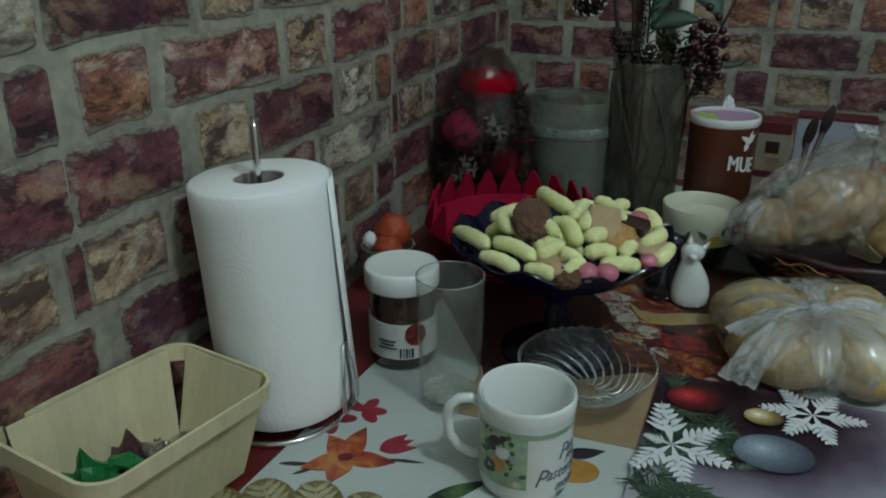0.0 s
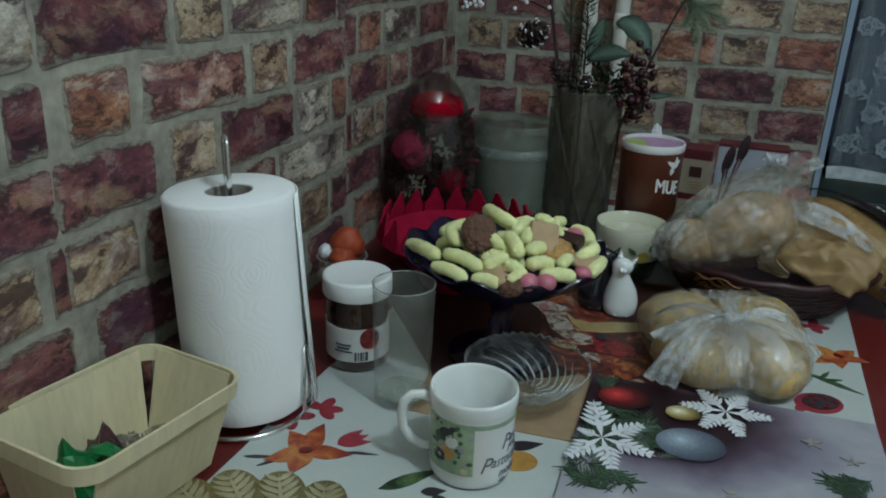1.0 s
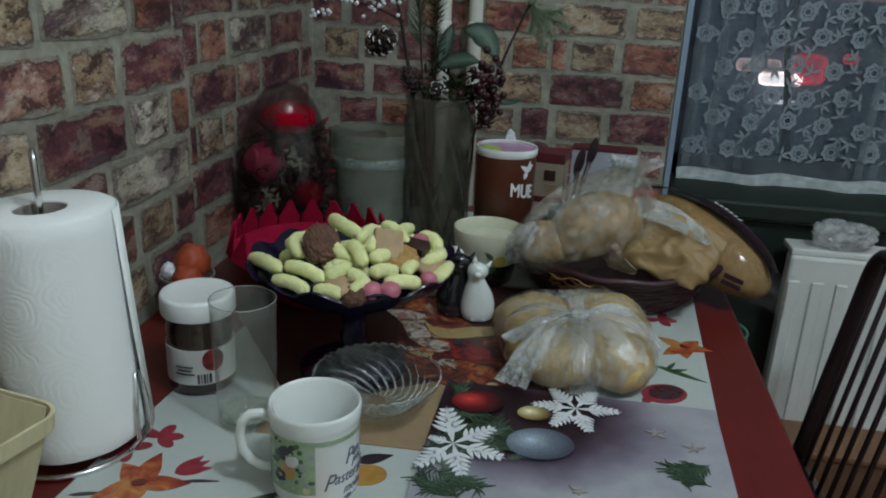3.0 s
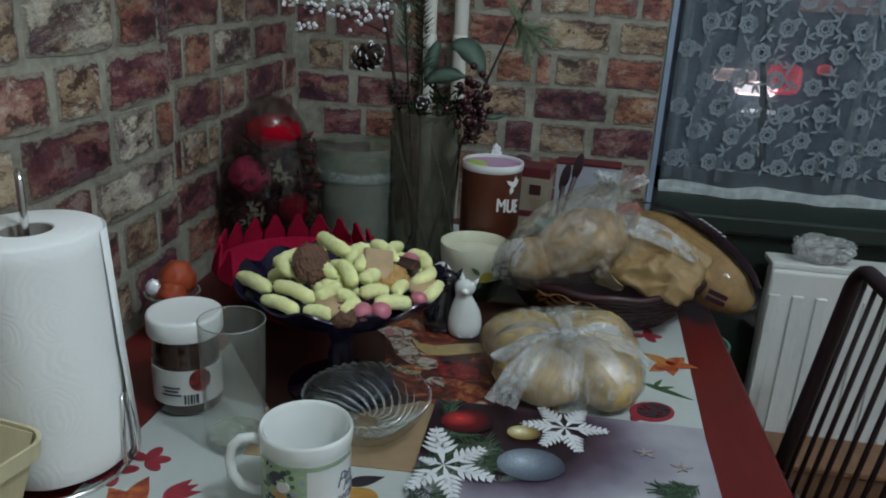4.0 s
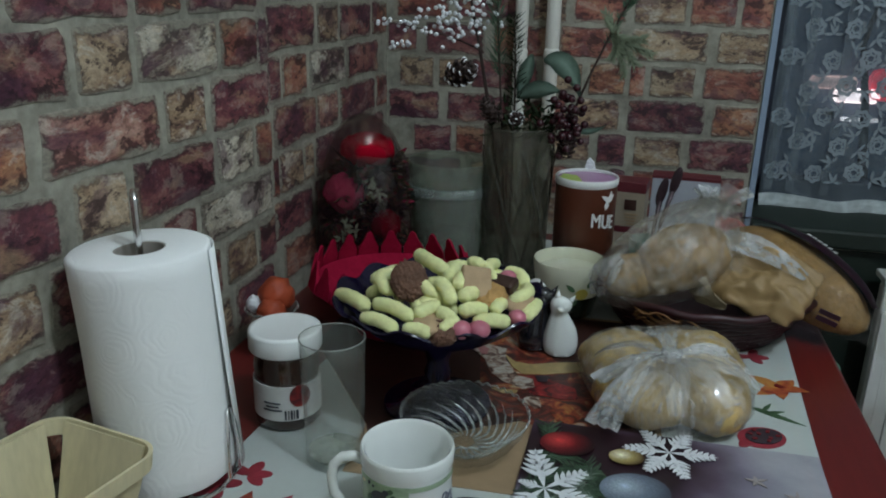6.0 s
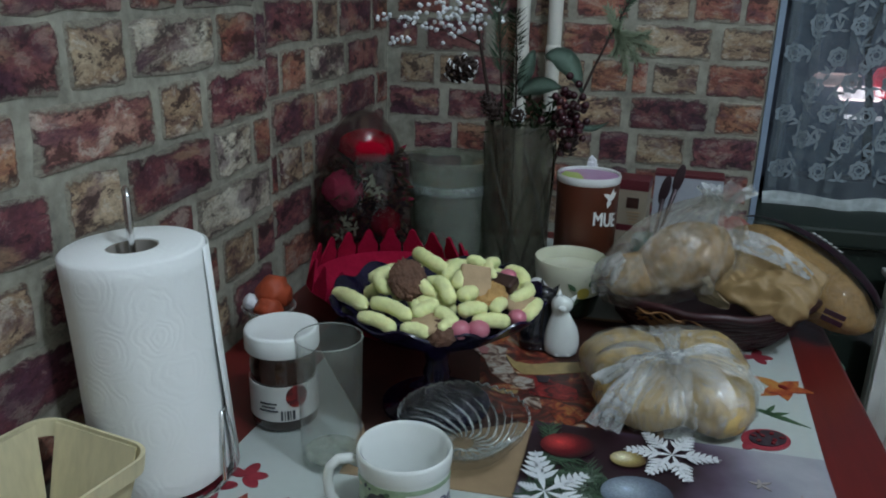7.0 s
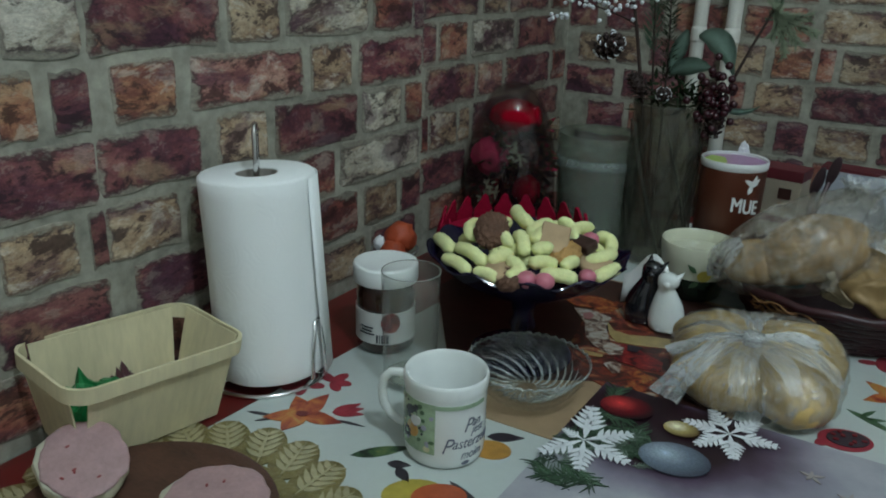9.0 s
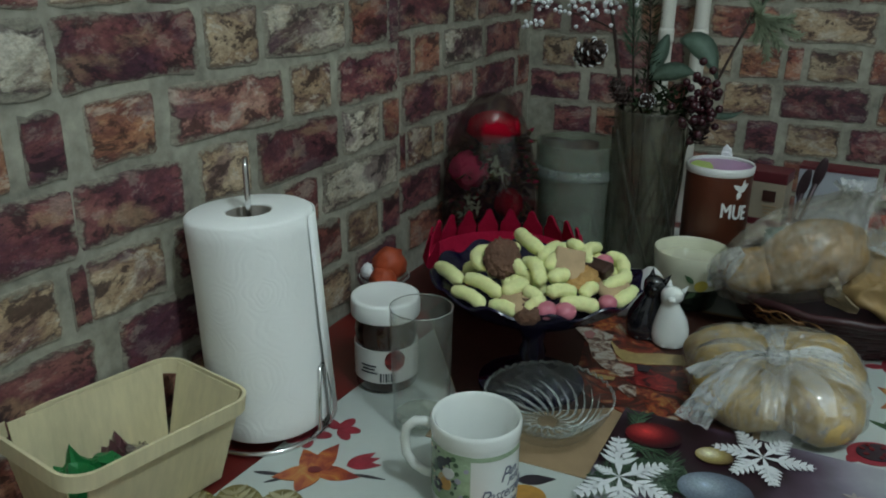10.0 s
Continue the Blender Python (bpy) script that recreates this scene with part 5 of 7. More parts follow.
disc = [(0, -0.0035), (0.0165, -0.0035), (0.0190, -0.0015), (0.0190, 0.0015), (0.0165, 0.0035), (0, 0.004)]
snack("cocoa_cookie", "round dark cocoa cookie leaning on the corn puffs", -0.017, -0.055, lump((0.0175, 0.0205, 0.0060), (0, 0, 0), 0.22, 6.5, 3, 5), COOKIE, 0.010, 48, 0, 22)
snack("wafer_biscuit", "square tan wafer biscuit leaning on the puffs", 0.046, -0.036, box((0.030, 0.034, 0.008), (0, 0, 0), 0.002), BISCUIT, 0.008, 42, 12, 25, False)
snack("ginger_biscuit", "round ginger biscuit lying in the snack bowl", 0.058, -0.040, lump((0.0185, 0.0175, 0.0045), (0, 0, 0), 0.20, 6, 5, 5), GINGER, 0.003, 24, 0, 10)
snack("tan_biscuit", "round tan biscuit at the bowl's edge", 0.088, -0.020, lathe(disc, 32), BISCUIT, 0.001, 15, 20, 0)
snack("tan_biscuit", "small oval biscuit among corn puffs", 0.013, -0.092, lathe([(r * 0.8, z) for r, z in disc], 32), BISCUIT, 0.002, 20, 0, 0)
snack("cocoa_cookie", "dark cookie half hidden at the bowl's front edge", 0.028, -0.098, lump((0.014, 0.013, 0.0055), (0, 0, 0), 0.28, 6.5, 4, 4), COOKIE, 0.004, 40, 0, 0)
snack("chocolate_piece", "dark chocolate piece with a pink top", 0.069, -0.014, box((0.028, 0.018, 0.012), (0, 0, 0), 0.003), CHOC, 0.006, 20, 0, -20, False)
for x, y, s in ((0.071, 0.000, 0.0095), (0.043, -0.090, 0.0105), (0.059, -0.082, 0.0105), (0.089, -0.046, 0.009)):
    snack("pink_sweet", "small round pink coated sweet in the snack bowl", x, y, lump((s, s, s * 0.85), (0, 0, 0), 0.06, 2, x * 99, 3), PINK, 0.008 if y > -0.02 else 0.004)

# ---- red felt bowl behind it ----
felt = thing("felt_bowl", "bright red felt bowl with a petal-cut edge", "bowl", (0.178, -0.535, TOP))
part("base", lathe([(0, 0), (0.045, 0), (0.062, 0.026), (0.108, 0.072), (0.105, 0.073), (0.059, 0.029), (0.043, 0.004), (0, 0.004)], 48), FELT, felt)
for k in range(20):
    a = 18 * k
    o = [(-0.015, 0.0), (0.015, 0.0), (0.0145, 0.014), (0.008, 0.026), (0.004, 0.037), (0.0, 0.040), (-0.004, 0.037), (-0.008, 0.026), (-0.0145, 0.014)]
    bm = slab(o, 0, 0.003)
    bmesh.ops.transform(bm, matrix=pose(0.1055 * math.cos(radians(a)), 0.1055 * math.sin(radians(a)), 0.070, 0, 0, a + 90) @ pose(0, 0, 0, 76, 0, 0), verts=bm.verts)
    part("petal", bm, FELT, felt, smooth=False)

# ---- small dish with orange husks ----
goblet = thing("glass_dish", "small clear glass dish on a stem holding orange husks", "dish", (0.066, -0.660, TOP))
part("glass_body", lathe([(0, 0), (0.024, 0), (0.024, 0.003), (0.006, 0.008), (0.005, 0.040), (0.014, 0.048), (0.026, 0.058), (0.031, 0.068), (0.030, 0.069), (0.024, 0.060), (0.012, 0.052), (0, 0.050)], 40), CLEAR, goblet)
part("rim", sweep([(0.0312 * math.cos(t), 0.0312 * math.sin(t), 0.0690 + 0.0010 * math.cos(16 * t)) for t in (2 * math.pi * k / 96 for k in range(96))], 0.0011, 6, closed=True), CUT_EDGE, goblet, "bright scalloped rim")
for x, y, z, s, m, nm in ((0.004, 0.006, 0.083, 0.021, ORANGE_HUSK, "orange papery physalis husk in the glass dish"), (0.006, -0.012, 0.070, 0.016, ORANGE_HUSK, "orange papery physalis husk in the glass dish"), (-0.018, -0.008, 0.074, 0.010, SNOW, "small white crumpled paper ball in the glass dish")):
    e = thing("physalis_husk" if m is ORANGE_HUSK else "paper_ball", nm, "husk" if m is ORANGE_HUSK else "paper", (0.066 + x, -0.660 + y, TOP + z))
    part("husk" if m is ORANGE_HUSK else "paper", lump((s, s, s * 1.0), (0, 0, 0), 0.25, 3, z * 99, 3), m, e)

# ---- cat figures ----
def cat_mesh(lean):
    prof = [(0, 0), (0.0165, 0), (0.0190, 0.003), (0.0205, 0.012), (0.0200, 0.022), (0.0175, 0.033), (0.0140, 0.043), (0.0112, 0.050), (0.0098, 0.0545), (0.0104, 0.058), (0.0122, 0.0625), (0.0126, 0.067), (0.0112, 0.072), (0.0075, 0.0755), (0, 0.0768)]
    bm = lathe(prof, 32)
    for v in bm.verts:
        h = max(0, min(1, (v.co.z - 0.03) / 0.03))
        v.co.y = v.co.y * 0.84 - 0.004 * max(0, 1 - v.co.z / 0.02) * (v.co.y < 0) - 0.003 * h
        v.co.x += lean * h
    for s in (-1, 1):
        v = [bm.verts.new(p) for p in ((lean + s * 0.0115, -0.006, 0.0675), (lean + s * 0.0025, -0.007, 0.0740), (lean + s * 0.0065, 0.003, 0.0725), (lean + s * 0.0105, -0.004, 0.0850))]
        for f in ((0, 1, 3), (1, 2, 3), (2, 0, 3), (0, 2, 1)):
            bm.faces.new([v[i] for i in f])
    lump((0.0050, 0.0045, 0.0040), (lean, -0.0135, 0.0635), 0.05, 1.5, 6, 2, bm=bm)
    for side in (-1, 1):
        lump((0.0042, 0.0045, 0.0030), (side * 0.0060, -0.0150, 0.0028), 0.05, 1.5, 6, 2, bm=bm)
    tip = Matrix.Translation((lean, 0, 0.060)) @ pose(0, 0, 0, 0, 19, 0) @ Matrix.Translation((-lean, 0, -0.060))
    for v in bm.verts:
        if v.co.z > 0.0555:
            v.co = v.co.lerp(tip @ v.co, min(1, (v.co.z - 0.0555) / 0.006))
    bmesh.ops.recalc_face_normals(bm, faces=bm.faces)
    me = bpy.data.meshes.new("cat_figurine")
    bm.to_mesh(me)
    bm.free()
    for f in me.polygons:
        f.use_smooth = True
    return me


for m, x, y, rz, lean, nm in ((CERAMIC, 0.404, -0.549, 12, -0.004, "white glazed sitting cat figurine"), (BLACK_GLAZE, 0.370, -0.541, 12, 0.006, "black glazed sitting cat figurine beside the white one")):
    me = cat_mesh(lean)
    me.materials.append(m)
    ob = new("cat_figurine", me)
    ob.matrix_world = pose(x, y, ON_A + INK * 2, 0, 0, rz) @ Matrix.Diagonal((*((1.10, 1.10, 1.06) if m is BLACK_GLAZE else (1.08, 1.06, 0.98)), 1))
    tagged(ob, nm, "figurine", "cat figurines")
napkin = thing("paper_napkin", "folded white paper napkin standing behind the black cat", "napkin", (0.354, -0.500, ON_A + INK * 2), rz=8)
bm = bmesh.new()
rows = []
for i in range(9):
    u = i / 8
    rows.append([bm.verts.new((-0.026 + 0.052 * u, 0.004 * math.sin(u * 5) + 0.010 * v + d, (0.036 + 0.036 * math.sin(u * 2.2) ** 2) * v)) for v, d in ((0, 0), (0.5, 0), (1, 0), (1, 0.0012), (0.5, 0.0012), (0, 0.0012))])
for a, b in zip(rows, rows[1:]):
    for k in range(6):
        bm.faces.new((a[k], a[(k + 1) % 6], b[(k + 1) % 6], b[k]))
bm.faces.new(rows[0])
bm.faces.new(list(reversed(rows[-1])))
bmesh.ops.recalc_face_normals(bm, faces=bm.faces)
part("sheet", bm, LABEL_WHITE, napkin)

# ---- cream pot with lemon ----
pot = thing("ceramic_pot", "cream glazed pot with a painted lemon and dark base", "pot", (0.399, -0.411, ON_CLOTH))
part("body", lathe([(0, 0), (0.032, 0), (0.036, 0.004), (0.0445, 0.035)], 56), DARK_GLAZE, pot)
part("upper", lathe([(0.0445, 0.035), (0.0485, 0.060), (0.050, 0.079), (0.0492, 0.0805), (0.0478, 0.079), (0.046, 0.060), (0.036, 0.020), (0, 0.014)], 56), CREAM, pot)
part("filling", lathe([(0, 0.066), (0.0455, 0.064), (0.0462, 0.062), (0, 0.050)], 40), CREAM, pot, "pale filling")
pa = -62
part("lemon", wrapped(slab(ellipse((0, 0), 0.009, 0.0075, 10), 0, 0.0008), 0.0478, pa, 0.044), PRINT["yellow"], pot, "painted yellow lemon", smooth=False)
for dx, dy, a in ((-0.010, 0.006, 140), (0.008, 0.010, 60), (0.014, 0.016, 40), (-0.006, -0.006, 220), (0.002, 0.02, 80)):
    part("leaf", wrapped(slab(leaf_outline((dx, dy), a, 0.016, 0.007), 0, 0.0007), 0.0480, pa, 0.042), PRINT["leaf"], pot, "painted green leaf", smooth=False)

# ---- tall brown canister ----
can = thing("canister", "tall brown cardboard canister with white rim and pastel lid", "canister", (0.409, -0.312, ON_CLOTH))
part("tube", lathe([(0, 0), (0.042, 0), (0.0445, 0.002), (0.0450, 0.168), (0, 0.168)], 56), BROWN_CARD, can)
part("rim", lathe([(0.0448, 0.166), (0.0462, 0.168), (0.0465, 0.176), (0.0455, 0.178), (0.0435, 0.177), (0.0435, 0.166)], 56), WHITE_PLASTIC, can)
part("lid", lathe([(0, 0.1735), (0.0434, 0.1735), (0.0434, 0.170), (0, 0.170)], 48), plain("lilac_lid", (0.46, 0.26, 0.44), 0.35, vary=0.2), can, "lilac lid sheet", smooth=False)
part("lid_patch", slab([(-0.040, -0.010), (-0.020, -0.036), (-0.004, -0.040), (-0.008, -0.012), (-0.016, 0.010), (-0.036, 0.016)], 0.1736, 0.1742), plain("lime_patch", (0.40, 0.55, 0.10), 0.35), can, smooth=False)
word = lettering("MUE", 0.029)
bold = [word.verts.new(v.co + Vector((0.0016, 0.0006, 0))) for v in word.verts[:]]
word.verts.index_update()
for f in word.faces[:]:
    word.faces.new([bold[v.index] for v in f.verts])
for v in word.verts:
    v.co.x, v.co.y = v.co.x * 0.72, v.co.y - 0.10 * v.co.x
part("lettering", wrapped(word, 0.0452, -49, 0.117), WHITE_PLASTIC, can, "bold white letters", smooth=False)
for o in (leaf_outline((-0.004, 0), 30, 0.020, 0.010), leaf_outline((0.002, 0.002), 150, 0.016, 0.007), leaf_outline((0, 0), 250, 0.012, 0.008), leaf_outline((0.004, 0.004), 80, 0.012, 0.006)):
    part("bird_mark", wrapped(slab(o, 0, 0.0008), 0.0450, -42, 0.147), WHITE_PLASTIC, can, smooth=False)
for a, h in ((-30, 0.03), (-95, 0.02), (-60, 0.016), (-80, 0.026)):
    part("lower_print", wrapped(slab(ellipse((0, 0), 0.014, h * 0.6), 0, 0.0008), 0.0448, a, 0.03), PRINT["brown"] if a % 20 else PRINT["amber"], can, smooth=False)

tag = thing("paper_scrap", "small crumpled white paper scrap leaning behind the canister lid", "paper", (0.410, -0.266, ON_CLOTH + 0.172))
part("sheet", lump((0.007, 0.002, 0.012), (0, 0, 0.008), 0.6, 3, 7, 3), SNOW, tag, smooth=False)

# ---- milky lidded tub ----
tub = thing("plastic_tub", "milky translucent plastic tub with a lid ridge", "tub", (0.196, -0.285, TOP))
part("body", lathe([(0, 0), (0.056, 0), (0.060, 0.004), (0.0655, 0.132), (0.063, 0.132), (0.058, 0.006), (0, 0.005)], 56), FROST, tub)
part("collar", lathe([(0.0655, 0.1325), (0.0685, 0.134), (0.0690, 0.146), (0.0670, 0.1485), (0.0640, 0.1485), (0.0640, 0.1325), (0.0655, 0.1325)], 56), FROST_BAND, tub, "glossy ridge round the tub")
part("upper_wall", lathe([(0.0655, 0.149), (0.0668, 0.182), (0.0664, 0.1845), (0.0650, 0.1835), (0.0638, 0.149)], 56), FROST_THIN, tub, "thin see-through upper wall")
part("cover", lathe([(0, 0.150), (0.0636, 0.150), (0.0636, 0.147), (0, 0.147)], 48), FROST, tub)

# ---- glass dome with roses ----
dome = thing("rose_dome", "tall glass dome filled with preserved red and pink roses", "ornament", (0.084, -0.372, TOP))
shell_out = [(0.060, 0.0), (0.0665, 0.006), (0.0700, 0.018), (0.0718, 0.040), (0.0725, 0.070)] + [(0.0725 * math.cos(a) ** 0.86, 0.085 + 0.176 * math.sin(a)) for a in (math.pi * k / 52 for k in range(26))] + [(0, 0.261)]
shell_in = [(max(0, r - 0.0022), z - 0.002 if z > 0.2 else z) for r, z in reversed(shell_out)]
part("glass_shell", lathe(shell_out + shell_in + [shell_out[0]], 56), DOME_GLASS, dome)
part("base", lathe([(0, 0.0), (0.0555, 0.0), (0.0555, 0.012), (0, 0.012)], 40), CHOC, dome)


def rose(at, size, m, sd, flat=0.72):
    e = thing("rose", "preserved rose bloom inside the liquid-filled glass dome", "flower", at, group="dome roses")
    part("bud", lump((size * 0.50, size * 0.48, size * flat * 0.66), (0, 0, 0), 0.05, 1.6, sd, 4), m, e)
    for k in range(11):
        a, el = k * 137.5, 58 - 52 * k / 10
        bm = lump((size * 0.36, size * 0.34, size * 0.075), (0, 0, 0), 0.22, 2.4, sd + k, 3)
        bmesh.ops.transform(bm, matrix=Matrix.Diagonal((1, 1, flat, 1)) @ pose(0, 0, 0, 0, 0, a) @ pose(0, 0, 0, 0, 90 - el, 0) @ pose(size * 0.06, 0, size * (0.46 + 0.006 * k), 0, 10, 0), verts=bm.verts)
        part("petal", bm, m, e)
    return e


rose((0.094, -0.383, TOP + 0.210), 0.066, ROSE_RED, 1, 0.62)
rose((0.062, -0.401, TOP + 0.147), 0.050, ROSE_PINK, 2, 0.95)
rose((0.126, -0.396, TOP + 0.100), 0.036, ROSE_DARK, 3, 1.1)
rose((0.092, -0.412, TOP + 0.058), 0.028, ROSE_DARK, 4, 0.8)
# added filler body standing in for the darkness inside the dome
moss = thing("moss", "added dark core that darkens the dome behind the roses", "moss", (0.084, -0.362, TOP + 0.012))
part("core", lathe([(0, 0)] + [(r * 0.42, z * 0.70) for r, z in shell_out], 40), DARK_FILL, moss)
for k, (x, y, z) in enumerate(((0.108, -0.418, 0.168), (0.118, -0.414, 0.150), (0.074, -0.430, 0.108), (0.084, -0.432, 0.098), (0.066, -0.428, 0.086), (0.112, -0.420, 0.158))):
    sp = thing("sprig", "small pale green dried sprig in the dome", "sprig", (x, y, TOP + z), group="dome sprigs")
    bm = bmesh.new()
    for j in range(7):
        slab(leaf_outline((0.003 * (j % 3), 0.003 * (j % 2)), 20 + 52 * j + 50 * k, 0.011, 0.0042, 4), 0.0008 * j, 0.0008 * j + 0.0005, bm)
    bmesh.ops.transform(bm, matrix=pose(0, 0, 0, 70, 0, 20), verts=bm.verts)
    part("leaves", bm, DUSTY, sp, smooth=False)
fol = thing("foliage", "dark preserved leaves filling the glass dome", "leaves", (0.084, -0.370, TOP + 0.012), kind="stuff")
bm = bmesh.new()
rng = random.Random(4)
for k in range(640):
    a, z = rng.uniform(0, 6.28), rng.uniform(0.0, 0.185)
    r = rng.uniform(0.005, 0.062) * (1 if z < 0.15 else 0.75)
    o = leaf_outline((0, 0), 0, rng.uniform(0.016, 0.028), rng.uniform(0.010, 0.016), 4)
    v0 = len(bm.verts)
    slab(o, 0, 0.0006, bm)
    bm.verts.ensure_lookup_table()
    bmesh.ops.transform(bm, matrix=pose((0.018 + r * 0.62) * math.cos(a), 0.004 + (0.018 + r * 0.62) * math.sin(a), z, rng.uniform(-60, 60), rng.uniform(-60, 60), math.degrees(a)), verts=bm.verts[v0:])
part("leaves", bm, DOME_LEAF, fol, smooth=False)
# ---- vase with winter branches ----
VX, VY = 0.304, -0.300
vase = thing("glass_vase", "tall smoky glass vase with a cut lozenge pattern", "vase", (VX, VY, TOP))


def lozenge(a, i, r, z):
    if i < 2 or i > 40 or z > 0.225:
        return r, z
    return r * (1 + 0.022 * (abs(math.sin(3 * a + 19 * z)) ** 0.5 + abs(math.sin(3 * a - 19 * z)) ** 0.5 - 1.2)), z


prof = [(0, 0), (0.0455, 0)] + [(0.0475 + 0.0055 * (k / 40) ** 1.3, 0.004 + 0.238 * k / 40) for k in range(41)]
inner = [(max(0.001, r - 0.0035), max(0.014, z)) for r, z in reversed(prof[2:])] + [(0, 0.014)]
part("glass_body", lathe(prof + inner, 96, lozenge), SMOKE, vase)
part("rim", lathe([(0.0530, 0.2415), (0.0545, 0.243), (0.0535, 0.2455), (0.0500, 0.2455), (0.0492, 0.243), (0.0495, 0.2415)], 56), SMOKE, vase, "thick glass rim")

for k in range(6):
    for s in (-1, 1):
        pts = []
        for i in range(15):
            t = i / 14
            a = s * 1.35 * t + 2 * math.pi * k / 6
            r = 0.0481 + 0.0055 * (0.95 * t) ** 1.3
            pts.append((r * math.cos(a), r * math.sin(a), 0.012 + 0.205 * t))
        part("cut_line", sweep(pts, 0.0017, 6), CUT_LINE, vase, "matt ground line")


def curve_pts(p0, p1, p2, n=10):
    a, b, c = Vector(p0), Vector(p1), Vector(p2)
    return [tuple(a * (1 - t) ** 2 + 2 * b * t * (1 - t) + c * t * t) for t in (k / n for k in range(n + 1))]


def taper(r0, r1, n):
    return [r0 + (r1 - r0) * k / (n - 1) for k in range(n)]


def twig(name, label, pts, r0=0.0026, r1=0.0009):
    e = thing(name, label, "branch", (VX, VY, TOP + 0.02), group="vase branches")
    q = [tuple(Vector(p) - Vector((VX, VY, TOP + 0.02))) for p in pts]
    part("stem", sweep(q, taper(r0, r1, len(q)), 6), BARK, e)
    return e, q


def needles(e, q, t0, length, count, m, spread=55, sd=1, name="needles", width=0.0012):
    rng = random.Random(sd)
    bm = bmesh.new()
    for k in range(count):
        t = t0 + (1 - t0) * k / count
        i = min(len(q) - 2, int(t * (len(q) - 1)))
        f = t * (len(q) - 1) - i
        p = Vector(q[i]).lerp(Vector(q[i + 1]), f)
        d = (Vector(q[i + 1]) - Vector(q[i])).normalized()
        side = d.orthogonal().normalized()
        side.rotate(Matrix.Rotation(rng.uniform(0, 6.28), 3, d))
        w = (d * math.cos(radians(spread)) + side * math.sin(radians(spread))).normalized()
        L = length * rng.uniform(0.6, 1.1)
        s = w.cross(Vector((0.3, 0.5, 0.8))).normalized() * width
        a, b, c, h = bm.verts.new(p - s), bm.verts.new(p + s), bm.verts.new(p + w * L), bm.verts.new(p + w * L * 0.5 + w.cross(s).normalized() * width)
        bm.faces.new((a, h, c))
        bm.faces.new((h, b, c))
    part(name, bm, m, e, smooth=False, kind="stuff")


IN = (VX - 0.01, VY, TOP + 0.02)
e, q = twig("berry_branch", "dark bare branch with frosted white berries", curve_pts(IN, (0.262, -0.30, 1.02), (0.215, -0.31, 1.22)), 0.004, 0.002)
rng = random.Random(11)
ball = bmesh.new()
bmesh.ops.create_icosphere(ball, subdivisions=2, radius=0.0031)
berry_me = bpy.data.meshes.new("berry")
ball.to_mesh(berry_me)
ball.free()
berry_me.materials.append(SNOW)


def berries(parent, q, centres, count, spread, me, sd):
    rng = random.Random(sd)
    for k in range(count):
        c = Vector(centres[k % len(centres)]) - Vector((VX, VY, TOP + 0.02))
        p = c + Vector((rng.gauss(0, spread[0]), rng.gauss(0, spread[1]), rng.gauss(0, spread[2])))
        part("berry", me, None, parent).location = p


berries(e, q, [(0.185, -0.315, 1.128), (0.165, -0.31, 1.145), (0.205, -0.32, 1.15), (0.235, -0.31, 1.14), (0.24, -0.31, 1.16), (0.20, -0.31, 1.165)], 110, (0.017, 0.012, 0.012), berry_me, 12)
e2, q2 = twig("berry_branch", "thin side shoot with frosted white berries", curve_pts((0.245, -0.305, 1.10), (0.19, -0.315, 1.13), (0.095, -0.315, 1.138)), 0.0016, 0.0007)
berries(e2, q2, [(0.095, -0.315, 1.138), (0.118, -0.315, 1.137), (0.14, -0.315, 1.133), (0.116, -0.315, 1.106), (0.125, -0.315, 1.108)], 30, (0.007, 0.005, 0.004), berry_me, 13)

PIN = curve_pts(IN, (0.275, -0.31, 1.04), (0.262, -0.315, 1.20))
e, q = twig("fir_sprig", "green artificial fir sprig with long needles", PIN)
needles(e, q, 0.62, 0.030, 170, NEEDLE, 40, 2)
e, q = twig("fir_sprig", "dark green fir sprig hanging over the vase rim", curve_pts(IN, (0.300, -0.31, 1.05), (0.292, -0.325, 1.15)))
needles(e, q, 0.55, 0.022, 150, DARK_LEAF, 55, 3)
e, q = twig("cypress_branch", "slanting dark twig with dusty cypress tips", curve_pts((VX + 0.01, VY, TOP + 0.02), (0.365, -0.30, 1.02), (0.452, -0.30, 1.185)), 0.0030, 0.0016)
needles(e, q, 0.80, 0.014, 90, NEEDLE, 50, 4)
for tip, sd in (((0.470, -0.30, 1.125), 5), ((0.462, -0.30, 1.090), 6), ((0.415, -0.30, 1.16), 7), ((0.43, -0.305, 1.10), 15), ((0.482, -0.30, 1.105), 17), ((0.448, -0.30, 1.075), 18)):
    e, q = twig("cypress_branch", "dusty grey-green cypress sprig", curve_pts((0.425, -0.30, 1.13), (0.44, -0.305, 1.12), tip, 6), 0.0010, 0.0005)
    needles(e, q, 0.05, 0.015, 190, DUSTY, 40, sd, width=0.0015)
e, q = twig("cypress_branch", "dark needle tuft above the twig", curve_pts((0.440, -0.30, 1.165), (0.455, -0.30, 1.185), (0.475, -0.30, 1.205), 5), 0.0012, 0.0006)
needles(e, q, 0.0, 0.015, 110, NEEDLE, 50, 16)


